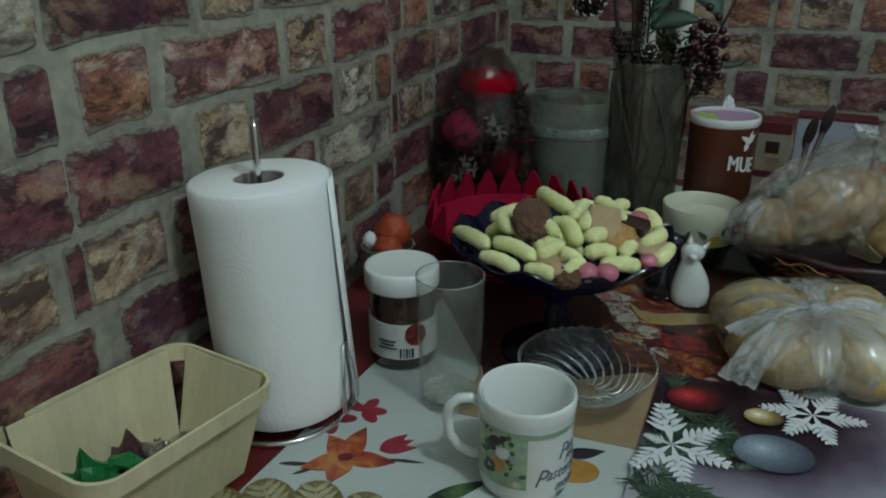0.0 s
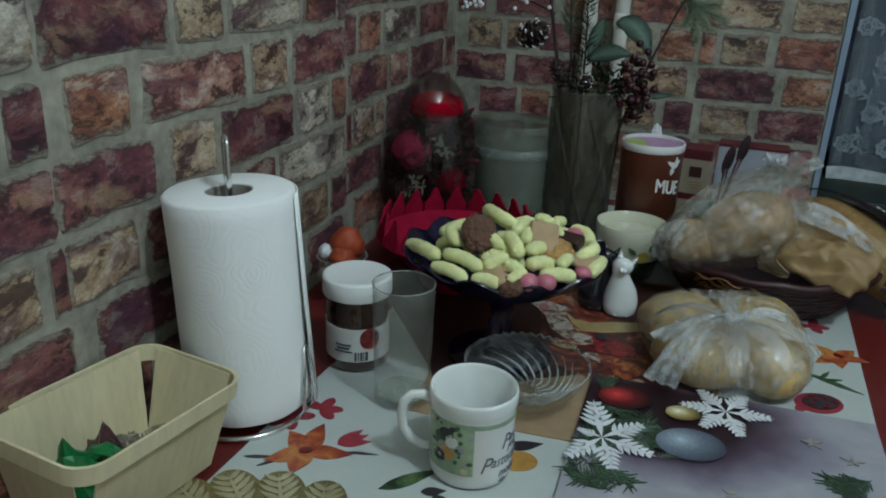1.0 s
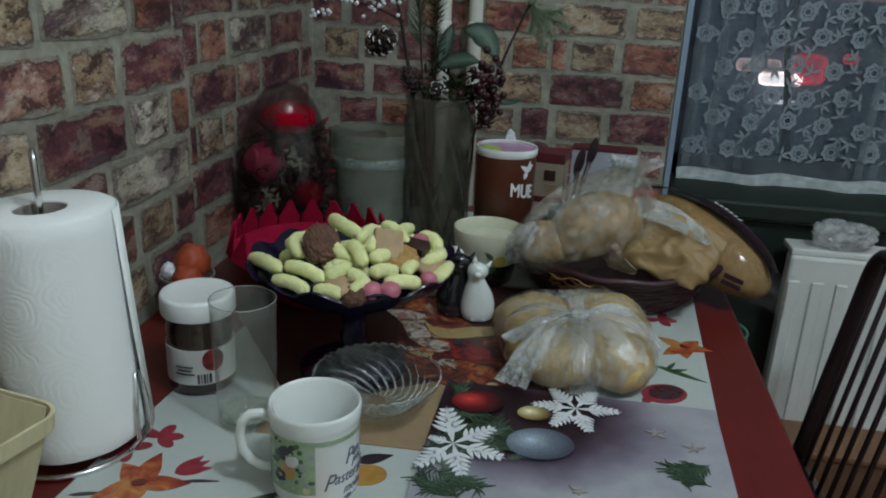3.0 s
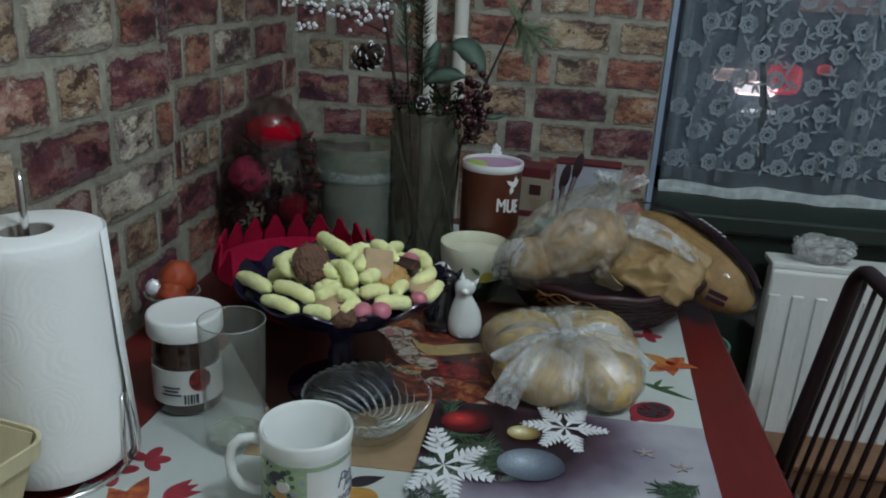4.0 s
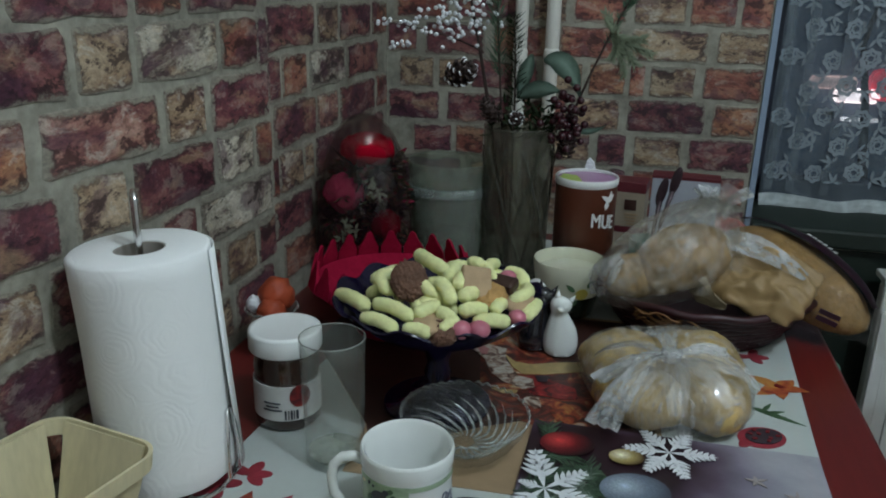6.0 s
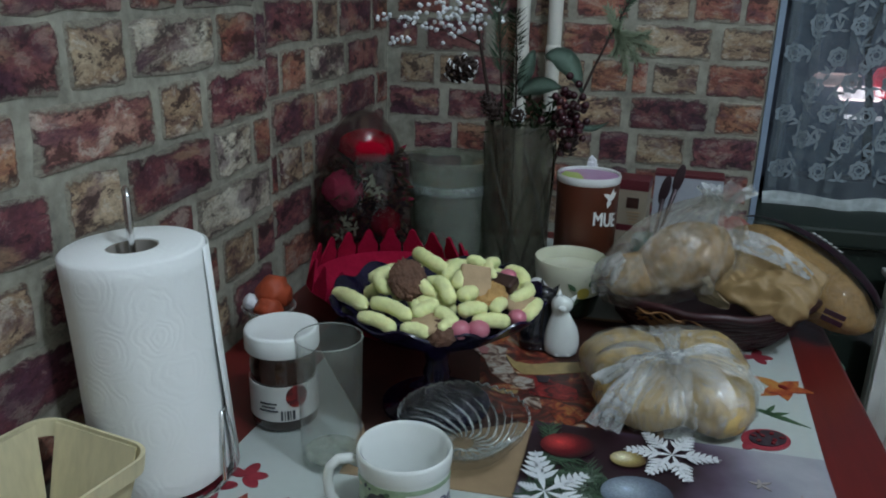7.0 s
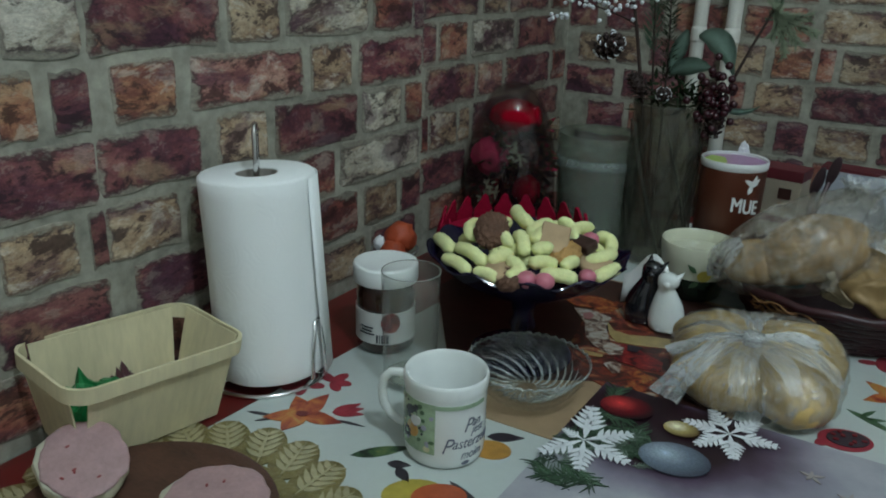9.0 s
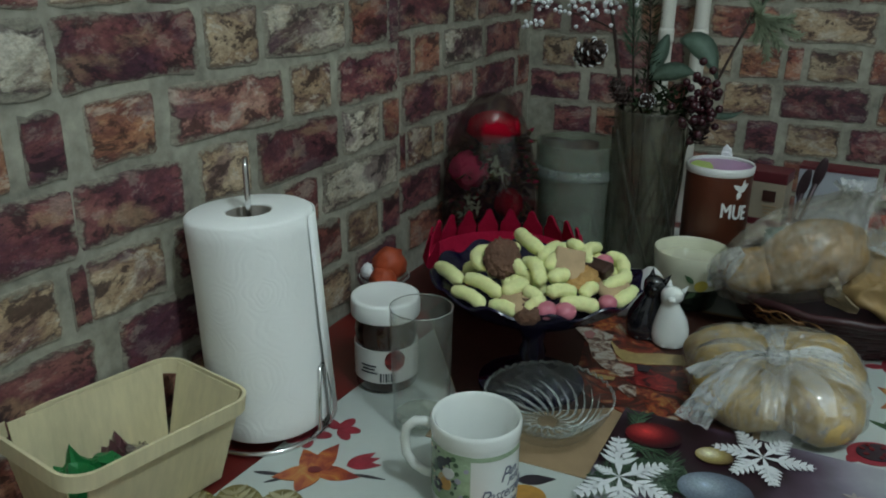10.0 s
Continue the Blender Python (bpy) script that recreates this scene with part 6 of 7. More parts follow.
def big_leaf(p0, p1, p2, width, label):
    e = thing("leaf", label, "leaf", (VX, VY, TOP + 0.02), group="vase leaves")
    o = Vector((VX, VY, TOP + 0.02))
    pts = [Vector(p) - o for p in curve_pts(p0, p1, p2, 10)]
    bm = bmesh.new()
    rows = []
    for k, p in enumerate(pts):
        d = (pts[min(k + 1, 10)] - pts[max(k - 1, 0)]).normalized()
        s = d.cross(Vector((0.3, -0.9, 0.35))).normalized()
        w = width * math.sin(math.pi * min(0.98, 0.04 + k / 10)) ** 0.8
        up = d.cross(s).normalized() * 0.12 * w
        rows.append([bm.verts.new(p - s * w * 0.5 + up), bm.verts.new(p), bm.verts.new(p + s * w * 0.5 + up)])
    for a, b in zip(rows, rows[1:]):
        for i in (0, 1):
            bm.faces.new((a[i], a[i + 1], b[i + 1], b[i]))
    bmesh.ops.solidify(bm, geom=bm.faces[:], thickness=0.0006)
    part("blade", bm, LEAF, e)


big_leaf((0.335, -0.312, 1.092), (0.372, -0.315, 1.105), (0.390, -0.318, 1.045), 0.034, "broad green leaf curving over the vase")
big_leaf((0.300, -0.318, 1.038), (0.330, -0.325, 1.062), (0.365, -0.325, 1.050), 0.026, "broad green leaf lying across the branches")
big_leaf((0.318, -0.31, 1.10), (0.310, -0.318, 1.07), (0.300, -0.318, 1.040), 0.022, "green leaf standing among the branches")
big_leaf((0.375, -0.31, 1.005), (0.402, -0.315, 0.985), (0.430, -0.312, 1.005), 0.010, "narrow green leaf beside the berry bunch")


def pine_cone(at, size, tip, snow, label, rx, ry):
    e = thing("pine_cone", label, "pine cone", at, group="pine cones")
    e.matrix_world = pose(*at, rx, ry, 0)
    part("core", lump((size * 0.42, size * 0.42, size * 0.8), (0, 0, 0), 0.05, 2, 1, 2), CONE_SCALE, e)
    for k in range(46):
        t = k / 45
        a = k * 137.5
        z = size * (-0.85 + 1.7 * t)
        r = size * 0.62 * math.sqrt(max(0.06, 1 - (2 * t - 0.85) ** 2 * 0.75))
        bm = lump((size * 0.22, size * 0.17, size * 0.055), (0, 0, 0), 0.1, 2, k, 1)
        bmesh.ops.transform(bm, matrix=pose(0, 0, z, 0, 0, a) @ pose(r * 0.85, 0, 0, 0, -30 - 20 * t, 0), verts=bm.verts)
        s = part("scale", bm, CONE_SCALE, e)
        if snow and k % 2 == 0:
            bm = lump((size * 0.13, size * 0.14, size * 0.05), (0, 0, 0), 0.2, 2, k, 1)
            bmesh.ops.transform(bm, matrix=pose(0, 0, z, 0, 0, a) @ pose(r * 1.05, 0, size * 0.06, 0, -30 - 20 * t, 0), verts=bm.verts)
            part("snow", bm, SNOW, s, "white frosted scale tip")


pine_cone((0.228, -0.372, 1.076), 0.029, 1, True, "dark pine cone with white frosted scale tips", 40, 70)
pine_cone((0.266, -0.345, 1.022), 0.022, 1, False, "dark brown pine cone at the vase rim", 20, -30)
pine_cone((0.305, -0.345, 1.012), 0.016, 1, True, "small frosted pine cone at the vase rim", 70, 20)
pine_cone((0.378, -0.335, 0.978), 0.022, 1, False, "dark pine cone hanging outside the vase", 10, 10)
bunch = thing("berry_bunch", "bunch of dark red glossy berries hanging over the vase", "berries", (0.376, -0.335, 1.005))
ball = bmesh.new()
bmesh.ops.create_icosphere(ball, subdivisions=2, radius=0.0056)
red_me = bpy.data.meshes.new("berry")
ball.to_mesh(red_me)
ball.free()
red_me.materials.append(BERRY_RED)
rng = random.Random(21)
for k in range(70):
    part("berry", red_me, None, bunch).location = (rng.gauss(0.0, 0.012), rng.gauss(0, 0.010), rng.gauss(0.002, 0.022))
filler = thing("greenery", "dark mixed twigs and moss crowding the vase mouth", "greenery", (0.312, -0.318, 1.012), kind="stuff")
bm = bmesh.new()
for k in range(130):
    v0 = len(bm.verts)
    slab(leaf_outline((0, 0), 0, rng.uniform(0.012, 0.026), rng.uniform(0.003, 0.008), 3), 0, 0.0005, bm)
    bm.verts.ensure_lookup_table()
    bmesh.ops.transform(bm, matrix=pose(rng.uniform(-0.045, 0.045), rng.uniform(-0.03, 0.03), rng.gauss(0.0, 0.012), rng.uniform(-70, 70), rng.uniform(-70, 70), rng.uniform(0, 360)), verts=bm.verts[v0:])
part("leaves", bm, DARK_LEAF, filler, smooth=False)

# ---- bread rolls in a knotted bag ----
def loaf(label, at, size, rot, sd, m=CRUST, name="bread_roll", group="bread rolls"):
    e = thing(name, label, "bread", at, rz=rot, group=group)
    part("crust", lump(size, (0, 0, 0), 0.10, 1.4, sd, 4, squash=-0.62), m, e)
    return e


BAGZ = ON_A + INK * 2
ROLLS = [((0.482, -0.606), (0.050, 0.035, 0.036), 10, 1), ((0.560, -0.600), (0.056, 0.045, 0.040), -20, 2), ((0.502, -0.684), (0.053, 0.039, 0.032), -24, 3), ((0.572, -0.672), (0.042, 0.049, 0.038), 18, 4)]
for (x, y), size, rot, sd in ROLLS:
    loaf("golden oblong bread roll inside the knotted bag", (x, y, BAGZ + size[2] * 0.70), size, rot, sd)


def tight_skin(bodies, gap, peak, sd, sag=0.35, pleat=0.004, pleats=11, sub=5):
    """Film pulled over rounded bodies and gathered at a peak; bodies are (centre, semi-axes, turn)."""
    C = sum((Vector(c) for c, _, _ in bodies), Vector()) / len(bodies)
    B = []
    for c, s, turn in bodies:
        R = Matrix.Rotation(radians(turn), 3, "Z")
        B.append((Vector(c) - C, np.array(R) @ np.diag([x + gap for x in s])))
    probe = bmesh.new()
    bmesh.ops.create_icosphere(probe, subdivisions=4, radius=1.0)
    N = np.array([v.co.normalized() for v in probe.verts])
    probe.free()
    H = np.max([N @ np.array(c) + np.linalg.norm(N @ A, axis=1) for c, A in B], axis=0)
    bm = bmesh.new()
    bmesh.ops.create_icosphere(bm, subdivisions=sub, radius=1.0)
    K = Vector(peak) - C
    low = min(c.z for c, _ in B) - 0.030
    for v in bm.verts:
        d = v.co.normalized()
        nd = N @ np.array(d)
        hull = float(np.min(np.where(nd > 0.08, H / np.maximum(nd, 0.08), 9.0)))
        ray = 0.0
        for c, A in B:
            q, o = np.linalg.solve(A, np.array(d)), np.linalg.solve(A, -np.array(c))
            aa, bb, cc = q @ q, q @ o, o @ o - 1
            D = bb * bb - aa * cc
            if D > 0:
                ray = max(ray, (-bb + math.sqrt(D)) / aa)
        r = hull - sag * max(0.0, min(hull - ray, 0.014)) if ray else hull - sag * 0.014
        p = d * r
        off = p - K
        L = off.length
        side = off - K.normalized() * off.dot(K.normalized())
        ang = math.atan2(side.y, side.x)
        ridge = 1 - abs(noise.noise(Vector((math.cos(ang) * pleats * 0.35, math.sin(ang) * pleats * 0.35, sd + L * 3)))) * 2
        p += d * pleat * (max(0, ridge) ** 2 - 0.3) * min(1, 0.25 + 0.04 / max(L, 0.02))
        p += d * 0.0035 * (noise.noise(d * 7 + Vector((sd, 0, 0))) - 0.2)
        if L < 0.045:
            p = p.lerp(Vector(K), 0.55 * (1 - L / 0.045) ** 2)
        p.z = max(p.z, low)
        v.co = p + C
    return bm


def crumple(size, at, sd, bm=None, amp=0.06, sub=5, m=None, squash=-0.86, folds=5.0, sharp=0.05):
    """A bag's skin: rounded body with sharp creases."""
    bm = bm or bmesh.new()
    v = bmesh.ops.create_icosphere(bm, subdivisions=sub, radius=1.0)["verts"]
    for x in v:
        d = x.co.normalized()
        f = 1 + amp * noise.noise(d * 1.6 + Vector((sd, 0, sd)))
        for o in (1.0, 2.3):
            f -= sharp / o * (1 - abs(noise.noise(d * folds * o + Vector((sd * 3, o, 0))))) ** 5
        q = d * f
        if q.z < squash:
            q.z = squash + (q.z - squash) * 0.1
        x.co = Vector((q.x * size[0], q.y * size[1], q.z * size[2]))
    bmesh.ops.transform(bm, matrix=Matrix.Translation(at) @ (m or Matrix()), verts=v)
    return bm


def ribbon(pts, widths, axis, sd, bm=None, rows=7, wave=0.25):
    """A crinkled strip of film along points."""
    bm = bm or bmesh.new()
    rng = random.Random(sd)
    axis = Vector(axis).normalized()
    grid = []
    for i, p in enumerate(pts):
        p = Vector(p)
        d = (Vector(pts[min(i + 1, len(pts) - 1)]) - Vector(pts[max(i - 1, 0)])).normalized()
        s = (axis - d * axis.dot(d)).normalized()
        n = d.cross(s)
        grid.append([bm.verts.new(p + s * widths[i] * (j / (rows - 1) - 0.5) + n * widths[i] * wave * math.sin(j * 2.4 + i * 0.7 + sd) * rng.uniform(0.6, 1)) for j in range(rows)])
    for a, b in zip(grid, grid[1:]):
        for j in range(rows - 1):
            bm.faces.new((a[j], a[j + 1], b[j + 1], b[j]))
    return bm


BO = Vector((0.525, -0.645, BAGZ))
bag = thing("plastic_bag", "clear knotted plastic bag full of golden bread rolls", "bag", tuple(BO))
part("skin", tight_skin([((x - BO.x, y - BO.y, s[2] * 0.70), s, rot) for (x, y), s, rot, sd in ROLLS], 0.003, KN, 2.0, sag=0.0, pleat=0.0032, pleats=22), BAG_KNOT, bag)
part("knot", lump((0.011, 0.010, 0.009), tuple(KN), 0.35, 3, 5, 3), BAG_MILKY, bag, "tight white knot")
for k, (p1, p2, w, ax) in enumerate((((-0.038, -0.060, 0.080), (-0.058, -0.112, 0.022), 0.040, (0.8, -0.3, 0.2)), ((-0.030, -0.045, 0.084), (-0.066, -0.080, 0.056), 0.030, (0.5, -0.7, 0.3)), ((0.000, -0.016, 0.089), (-0.006, 0.016, 0.080), 0.034, (1, 0, 0.2)), ((0.035, -0.028, 0.088), (0.062, -0.020, 0.074), 0.020, (0, 1, 0.3)))):
    pts = curve_pts(KN, p1, p2, 10)
    part("bag_ear", ribbon(pts, [0.007 + (w - 0.007) * (i / 10) ** 0.8 for i in range(11)], ax, k, wave=0.16, rows=9), BAG_MILKY, bag, "milky gathered end of the bag")

for k, (a, reach, w, dip) in enumerate(((-8, 0.088, 0.026, 0.020), (-48, 0.082, 0.022, 0.018), (-86, 0.080, 0.026, 0.026), (32, 0.080, 0.018, 0.016), (160, 0.082, 0.022, 0.022), (-118, 0.085, 0.018, 0.030))):
    d = Vector((math.cos(radians(a)), math.sin(radians(a)), 0))
    pts = curve_pts(KN, tuple(KN + d * reach * 0.62 + Vector((0, 0, 0.012))), tuple(KN + d * reach - Vector((0, 0, dip))), 12)
    part("film_fold", ribbon(pts, [0.005 + (w - 0.005) * math.sin(math.pi * (0.06 + 0.80 * i / 12)) for i in range(13)], (-d.y, d.x, 0.1), k + 70, wave=0.13, rows=9), BAG_VEIL, bag, "thin milky pleat of the bag")

# ---- wicker basket with wrapped bread ----
WB = (0.580, -0.378)
wick = thing("wicker_basket", "dark red-brown oval wicker bread basket", "basket", (*WB, ON_CLOTH), rz=-12)
part("base", slab(ellipse((0, 0), 0.110, 0.115, 0, 40), 0, 0.006), WICKER, wick, smooth=False)
for j in range(7):
    z, s = 0.008 + j * 0.0075, 1 + 0.045 * j
    pts = [(0.112 * s * math.cos(a), 0.117 * s * math.sin(a), z + 0.0018 * math.sin(18 * a + math.pi * j)) for a in (2 * math.pi * k / 72 for k in range(72))]
    pts = [(x * (1 + 0.018 * math.sin(18 * math.atan2(y, x) + math.pi * j)), y * (1 + 0.018 * math.sin(18 * math.atan2(y, x) + math.pi * j)), z) for x, y, z in pts]
    part("weave", sweep(pts, 0.0042, 6, closed=True), WICKER, wick)
for k in range(36):
    a = 2 * math.pi * k / 36
    part("stake", sweep([(0.110 * math.cos(a), 0.115 * math.sin(a), 0.003), (0.144 * math.cos(a), 0.150 * math.sin(a), 0.058)], 0.0024, 5), WICKER, wick)
part("rim", sweep([(0.146 * math.cos(2 * math.pi * k / 60), 0.152 * math.sin(2 * math.pi * k / 60), 0.060 + 0.0015 * math.sin(30 * k)) for k in range(60)], 0.0058, 8, closed=True), WICKER, wick)
STRAW = plain("straw", (0.34, 0.16, 0.06), 0.6, vary=0.3)
rng = random.Random(31)
for k in range(9):
    a0, z, r = -118 + rng.uniform(0, 16), 0.030 + 0.003 * k, 0.1265 + 0.0022 * k
    pts = [(r * 1.035 * math.cos(radians(a0 + 3.5 * i)), r * 1.08 * math.sin(radians(a0 + 3.5 * i)), z + 0.004 * math.sin(i * 1.4 + k)) for i in range(8)]
    part("straw", sweep(pts, 0.0014, 5), STRAW, wick, "lighter straw strand")

BB = ON_CLOTH
loaf("golden bread roll in the tied clear bag", (0.484, -0.476, BB + 0.084), (0.036, 0.030, 0.030), 30, 6, CRUST_TAN)
long_loaf = loaf("large tan loaf end in the tied clear bag", (0.545, -0.448, BB + 0.106), (0.070, 0.046, 0.044), 34, 7, CRUST_TAN)
long_loaf.matrix_world = pose(0.545, -0.448, BB + 0.106, 0, -14, 30)
bagA = thing("plastic_bag", "clear plastic bag with brown bread, its neck gathered upward", "bag", (0.528, -0.453, BB + 0.098))
part("skin", tight_skin([((-0.054, -0.027, -0.018), (0.036, 0.032, 0.032), 30), ((0.020, 0.007, 0.010), (0.064, 0.052, 0.050), 32), ((0.046, 0.048, 0.066), (0.034, 0.012, 0.012), 15), ((-0.078, -0.038, -0.004), (0.010, 0.012, 0.010), 0), ((-0.020, -0.010, 0.020), (0.040, 0.034, 0.036), 30)], 0.005, NECK, 5.0, sag=0.0, pleat=0.008, pleats=14), BAG_NECK, bagA)
for k in range(6):
    a = radians(60 * k)
    off = Vector((0.024 * math.cos(a), 0.014 * math.sin(a), 0.0))
    pts = curve_pts(tuple(Vector((0.044, 0.048, 0.060)) + off * 1.2), (0.052, 0.052, 0.074), tuple(Vector((0.062, 0.056, 0.092)) + off * 1.5), 7)
    part("neck", ribbon(pts, [0.028, 0.027, 0.026, 0.026, 0.026, 0.027, 0.028, 0.029], (math.cos(a + 1.5), math.sin(a + 1.5), 0.2), k + 20, wave=0.14), BAG if k % 2 else BAG_MILKY, bagA)
for k, (mid, end, w) in enumerate((((0.000, 0.010, 0.080), (-0.078, -0.040, 0.014), 0.030), ((0.000, -0.030, 0.066), (-0.060, -0.062, -0.020), 0.026), ((0.030, -0.022, 0.072), (-0.010, -0.060, -0.016), 0.030), ((0.060, 0.000, 0.062), (0.044, -0.046, -0.020), 0.026), ((0.090, 0.030, 0.060), (0.084, -0.014, 0.000), 0.022))):
    pts = curve_pts(tuple(NECK), mid, end, 12)
    part("film_fold", ribbon(pts, [0.008 + (w - 0.008) * math.sin(math.pi * (0.08 + 0.80 * i / 12)) for i in range(13)], (0.9, -0.3, 0.1), k + 90, wave=0.16, rows=9), BAG_FAINT, bagA, "thin milky pleat of the bag")
part("fold", ribbon(curve_pts((-0.085, -0.045, -0.035), (-0.085, -0.05, -0.005), (-0.060, -0.045, 0.020), 6), [0.02, 0.03, 0.036, 0.036, 0.03, 0.024, 0.016], (0.7, -0.5, 0.2), 40), BAG_MILKY, bagA, "bright gathered corner")

bigloaf = loaf("long brown loaf in printed clear film", (0.698, -0.365, BB + 0.070), (0.112, 0.050, 0.046), -44, 8, CRUST_DARK, "bread_loaf", "")
bigloaf.matrix_world = pose(0.698, -0.365, BB + 0.070, 0, 16, -44)
wrapB = thing("bread_wrapper", "clear bread film with a dark purple printed band", "wrapper", (0.698, -0.365, BB + 0.070))
wrapB.matrix_world = pose(0.698, -0.365, BB + 0.070, 0, 16, -44)
part("skin", crumple((0.124, 0.056, 0.052), (0, 0, 0), 9.0, squash=-0.75, sharp=0.04), CELLO, wrapB)
strip = bmesh.new()
grid = []
for i in range(15):
    t = -0.92 + 1.84 * i / 14
    r = 0.0572 * math.sqrt(max(0.03, 1 - t * t * 0.93))
    grid.append([strip.verts.new((0.124 * t, r * math.cos(radians(a)), r * math.sin(radians(a)))) for a in (58, 67, 76, 85, 94)])
for a, b in zip(grid, grid[1:]):
    for j in range(4):
        strip.faces.new((a[j], a[j + 1], b[j + 1], b[j]))
bmesh.ops.solidify(strip, geom=strip.faces[:], thickness=0.0006)
part("printed_band", strip, PURPLE_FOIL, wrapB, "dark purple printed band")
for k in range(6):
    x = -0.010 + k * 0.0085
    r = 0.0600 * math.sqrt(max(0.03, 1 - (x / 0.124) ** 2 * 0.93))
    part("text_bar", box((0.005, 0.006, 0.001), (x, r * math.cos(radians(76)), r * math.sin(radians(76))), 0, pose(0, 0, 0, -14, 0, 0)), LABEL_WHITE, wrapB, smooth=False)
for z in (0.012, 0.002):
    part("text_bar", box((0.026, 0.001, 0.007), (0.088, -0.0425, z - 0.004), 0, pose(0, 0, 0, 0, 0, 24)), PURPLE_FOIL, wrapB, smooth=False)
part("film_end", ribbon(curve_pts((0.105, 0.0, 0.0), (0.125, 0.004, 0.0), (0.142, 0.01, 0.006), 6), [0.06, 0.05, 0.045, 0.05, 0.055, 0.06, 0.062], (0, 0.5, 0.8), 50), CELLO, wrapB)



def pillow(lx, ly, h, sd, n=48):
    """A flat paper bag with a thin edge, plump middle and sharp creases."""
    bm = bmesh.new()
    top, low = {}, {}
    for i in range(n + 1):
        for j in range(n + 1):
            u, v = 2 * i / n - 1, 2 * j / n - 1
            q = Vector((u * 1.3 + sd, v * 1.1, sd))
            full = ((1 - u ** 4) * (1 - v ** 4)) ** 0.55
            crease = sum((1 - abs(noise.noise(q * f + Vector((0, f, 0)))) * 2.2) * w for f, w in ((0.9, 0.38), (2.0, 0.30), (4.2, 0.14)))
            x = lx * u * (1 - 0.10 * v * v) + 0.006 * noise.noise(Vector((v * 3, sd, u)))
            y = ly * v * (1 - 0.14 * u * u) + 0.006 * noise.noise(Vector((u * 3, v, sd)))
            sagz = 0.006 * noise.noise(q * 2.2 + Vector((9, 0, 0)))
            top[i, j] = bm.verts.new((x, y, sagz + h * full * (0.50 + crease * 1.05)))
            low[i, j] = top[i, j] if i in (0, n) or j in (0, n) else bm.verts.new((x, y, sagz - h * 0.6 * full))
    for i in range(n):
        for j in range(n):
            bm.faces.new((top[i, j], top[i + 1, j], top[i + 1, j + 1], top[i, j + 1]))
            bm.faces.new((low[i, j + 1], low[i + 1, j + 1], low[i + 1, j], low[i, j]))
    return bm


kraft = thing("paper_bag", "crumpled brown kraft paper bread bag with a clear window strip", "bag", (0.655, -0.455, BB + 0.086))
kraft.matrix_world = pose(0.630, -0.456, BB + 0.094, 34, 10, -30)
part("paper", pillow(0.080, 0.052, 0.020, 3.0), KRAFT, kraft)
part("mouth", ribbon(curve_pts((-0.058, -0.038, 0.010), (-0.040, -0.066, 0.012), (0.000, -0.056, 0.002), 9), [0.016, 0.026, 0.034, 0.038, 0.036, 0.032, 0.028, 0.022, 0.016, 0.008], (0.3, 0.3, 0.9), 33, wave=0.22, rows=9), KRAFT_PALE, kraft, "pale crumpled mouth of the bag")
part("window_strip", ribbon([(-0.072 + 0.019 * i, 0.030 - 0.001 * i, 0.010 + 0.016 * math.sin(math.pi * (i + 0.6) / 8.2)) for i in range(8)], [0.024, 0.034, 0.040, 0.042, 0.038, 0.034, 0.028, 0.018], (0, 0.9, -0.25), 60, wave=0.08), BAG_MILKY, kraft, "milky film window")

# ---- things behind the bread ----
carton = thing("carton", "small cream carton with red top band and brown print", "carton", (0.468, -0.238, ON_CLOTH), rz=-8)
CREAM_CARD = plain("cream_card", (0.31, 0.26, 0.19), 0.6, vary=0.12)
part("body", box((0.062, 0.045, 0.150), (0, 0, 0.075), 0.001), CREAM_CARD, carton, smooth=False)
BAND_RED = plain("dark_red_card", (0.105, 0.012, 0.018), 0.5, vary=0.2)
part("top_band", box((0.0632, 0.0462, 0.016), (0, 0, 0.152), 0.001), BAND_RED, carton, "dark red top band", smooth=False)
part("lower_band", box((0.0632, 0.0462, 0.010), (0, 0, 0.085), 0.0005), BAND_RED, carton, smooth=False)
part("picture", box((0.018, 0.001, 0.016), (0.010, -0.0232, 0.125)), PRINT["brown"], carton, smooth=False)
for k in range(4):
    part("text_bar", box((0.020 - 0.003 * k, 0.001, 0.0024), (0.012, -0.0232, 0.110 - k * 0.005)), PRINT["tan"], carton, smooth=False)
pale = thing("carton", "pale grey-blue carton with thin dark red edges behind the bread", "carton", (0.560, -0.150, ON_CLOTH), rz=-4)
part("body", box((0.105, 0.040, 0.150), (0, 0, 0.075), 0.001), plain("pale_card", (0.36, 0.38, 0.42), 0.55, vary=0.12), pale, smooth=False)
part("top_band", box((0.1062, 0.0412, 0.005), (0, 0, 0.151), 0.0005), BAND_RED, pale, "thin dark red edge", smooth=False)
cup = thing("teal_cup", "small teal cup holding dark cutlery", "cup", (0.505, -0.300, ON_CLOTH))
part("wall", lathe([(0, 0), (0.024, 0), (0.027, 0.085), (0.0255, 0.085), (0.0225, 0.004), (0, 0.004)], 32), plain("teal_plastic", (0.05, 0.16, 0.14), 0.4), cup)
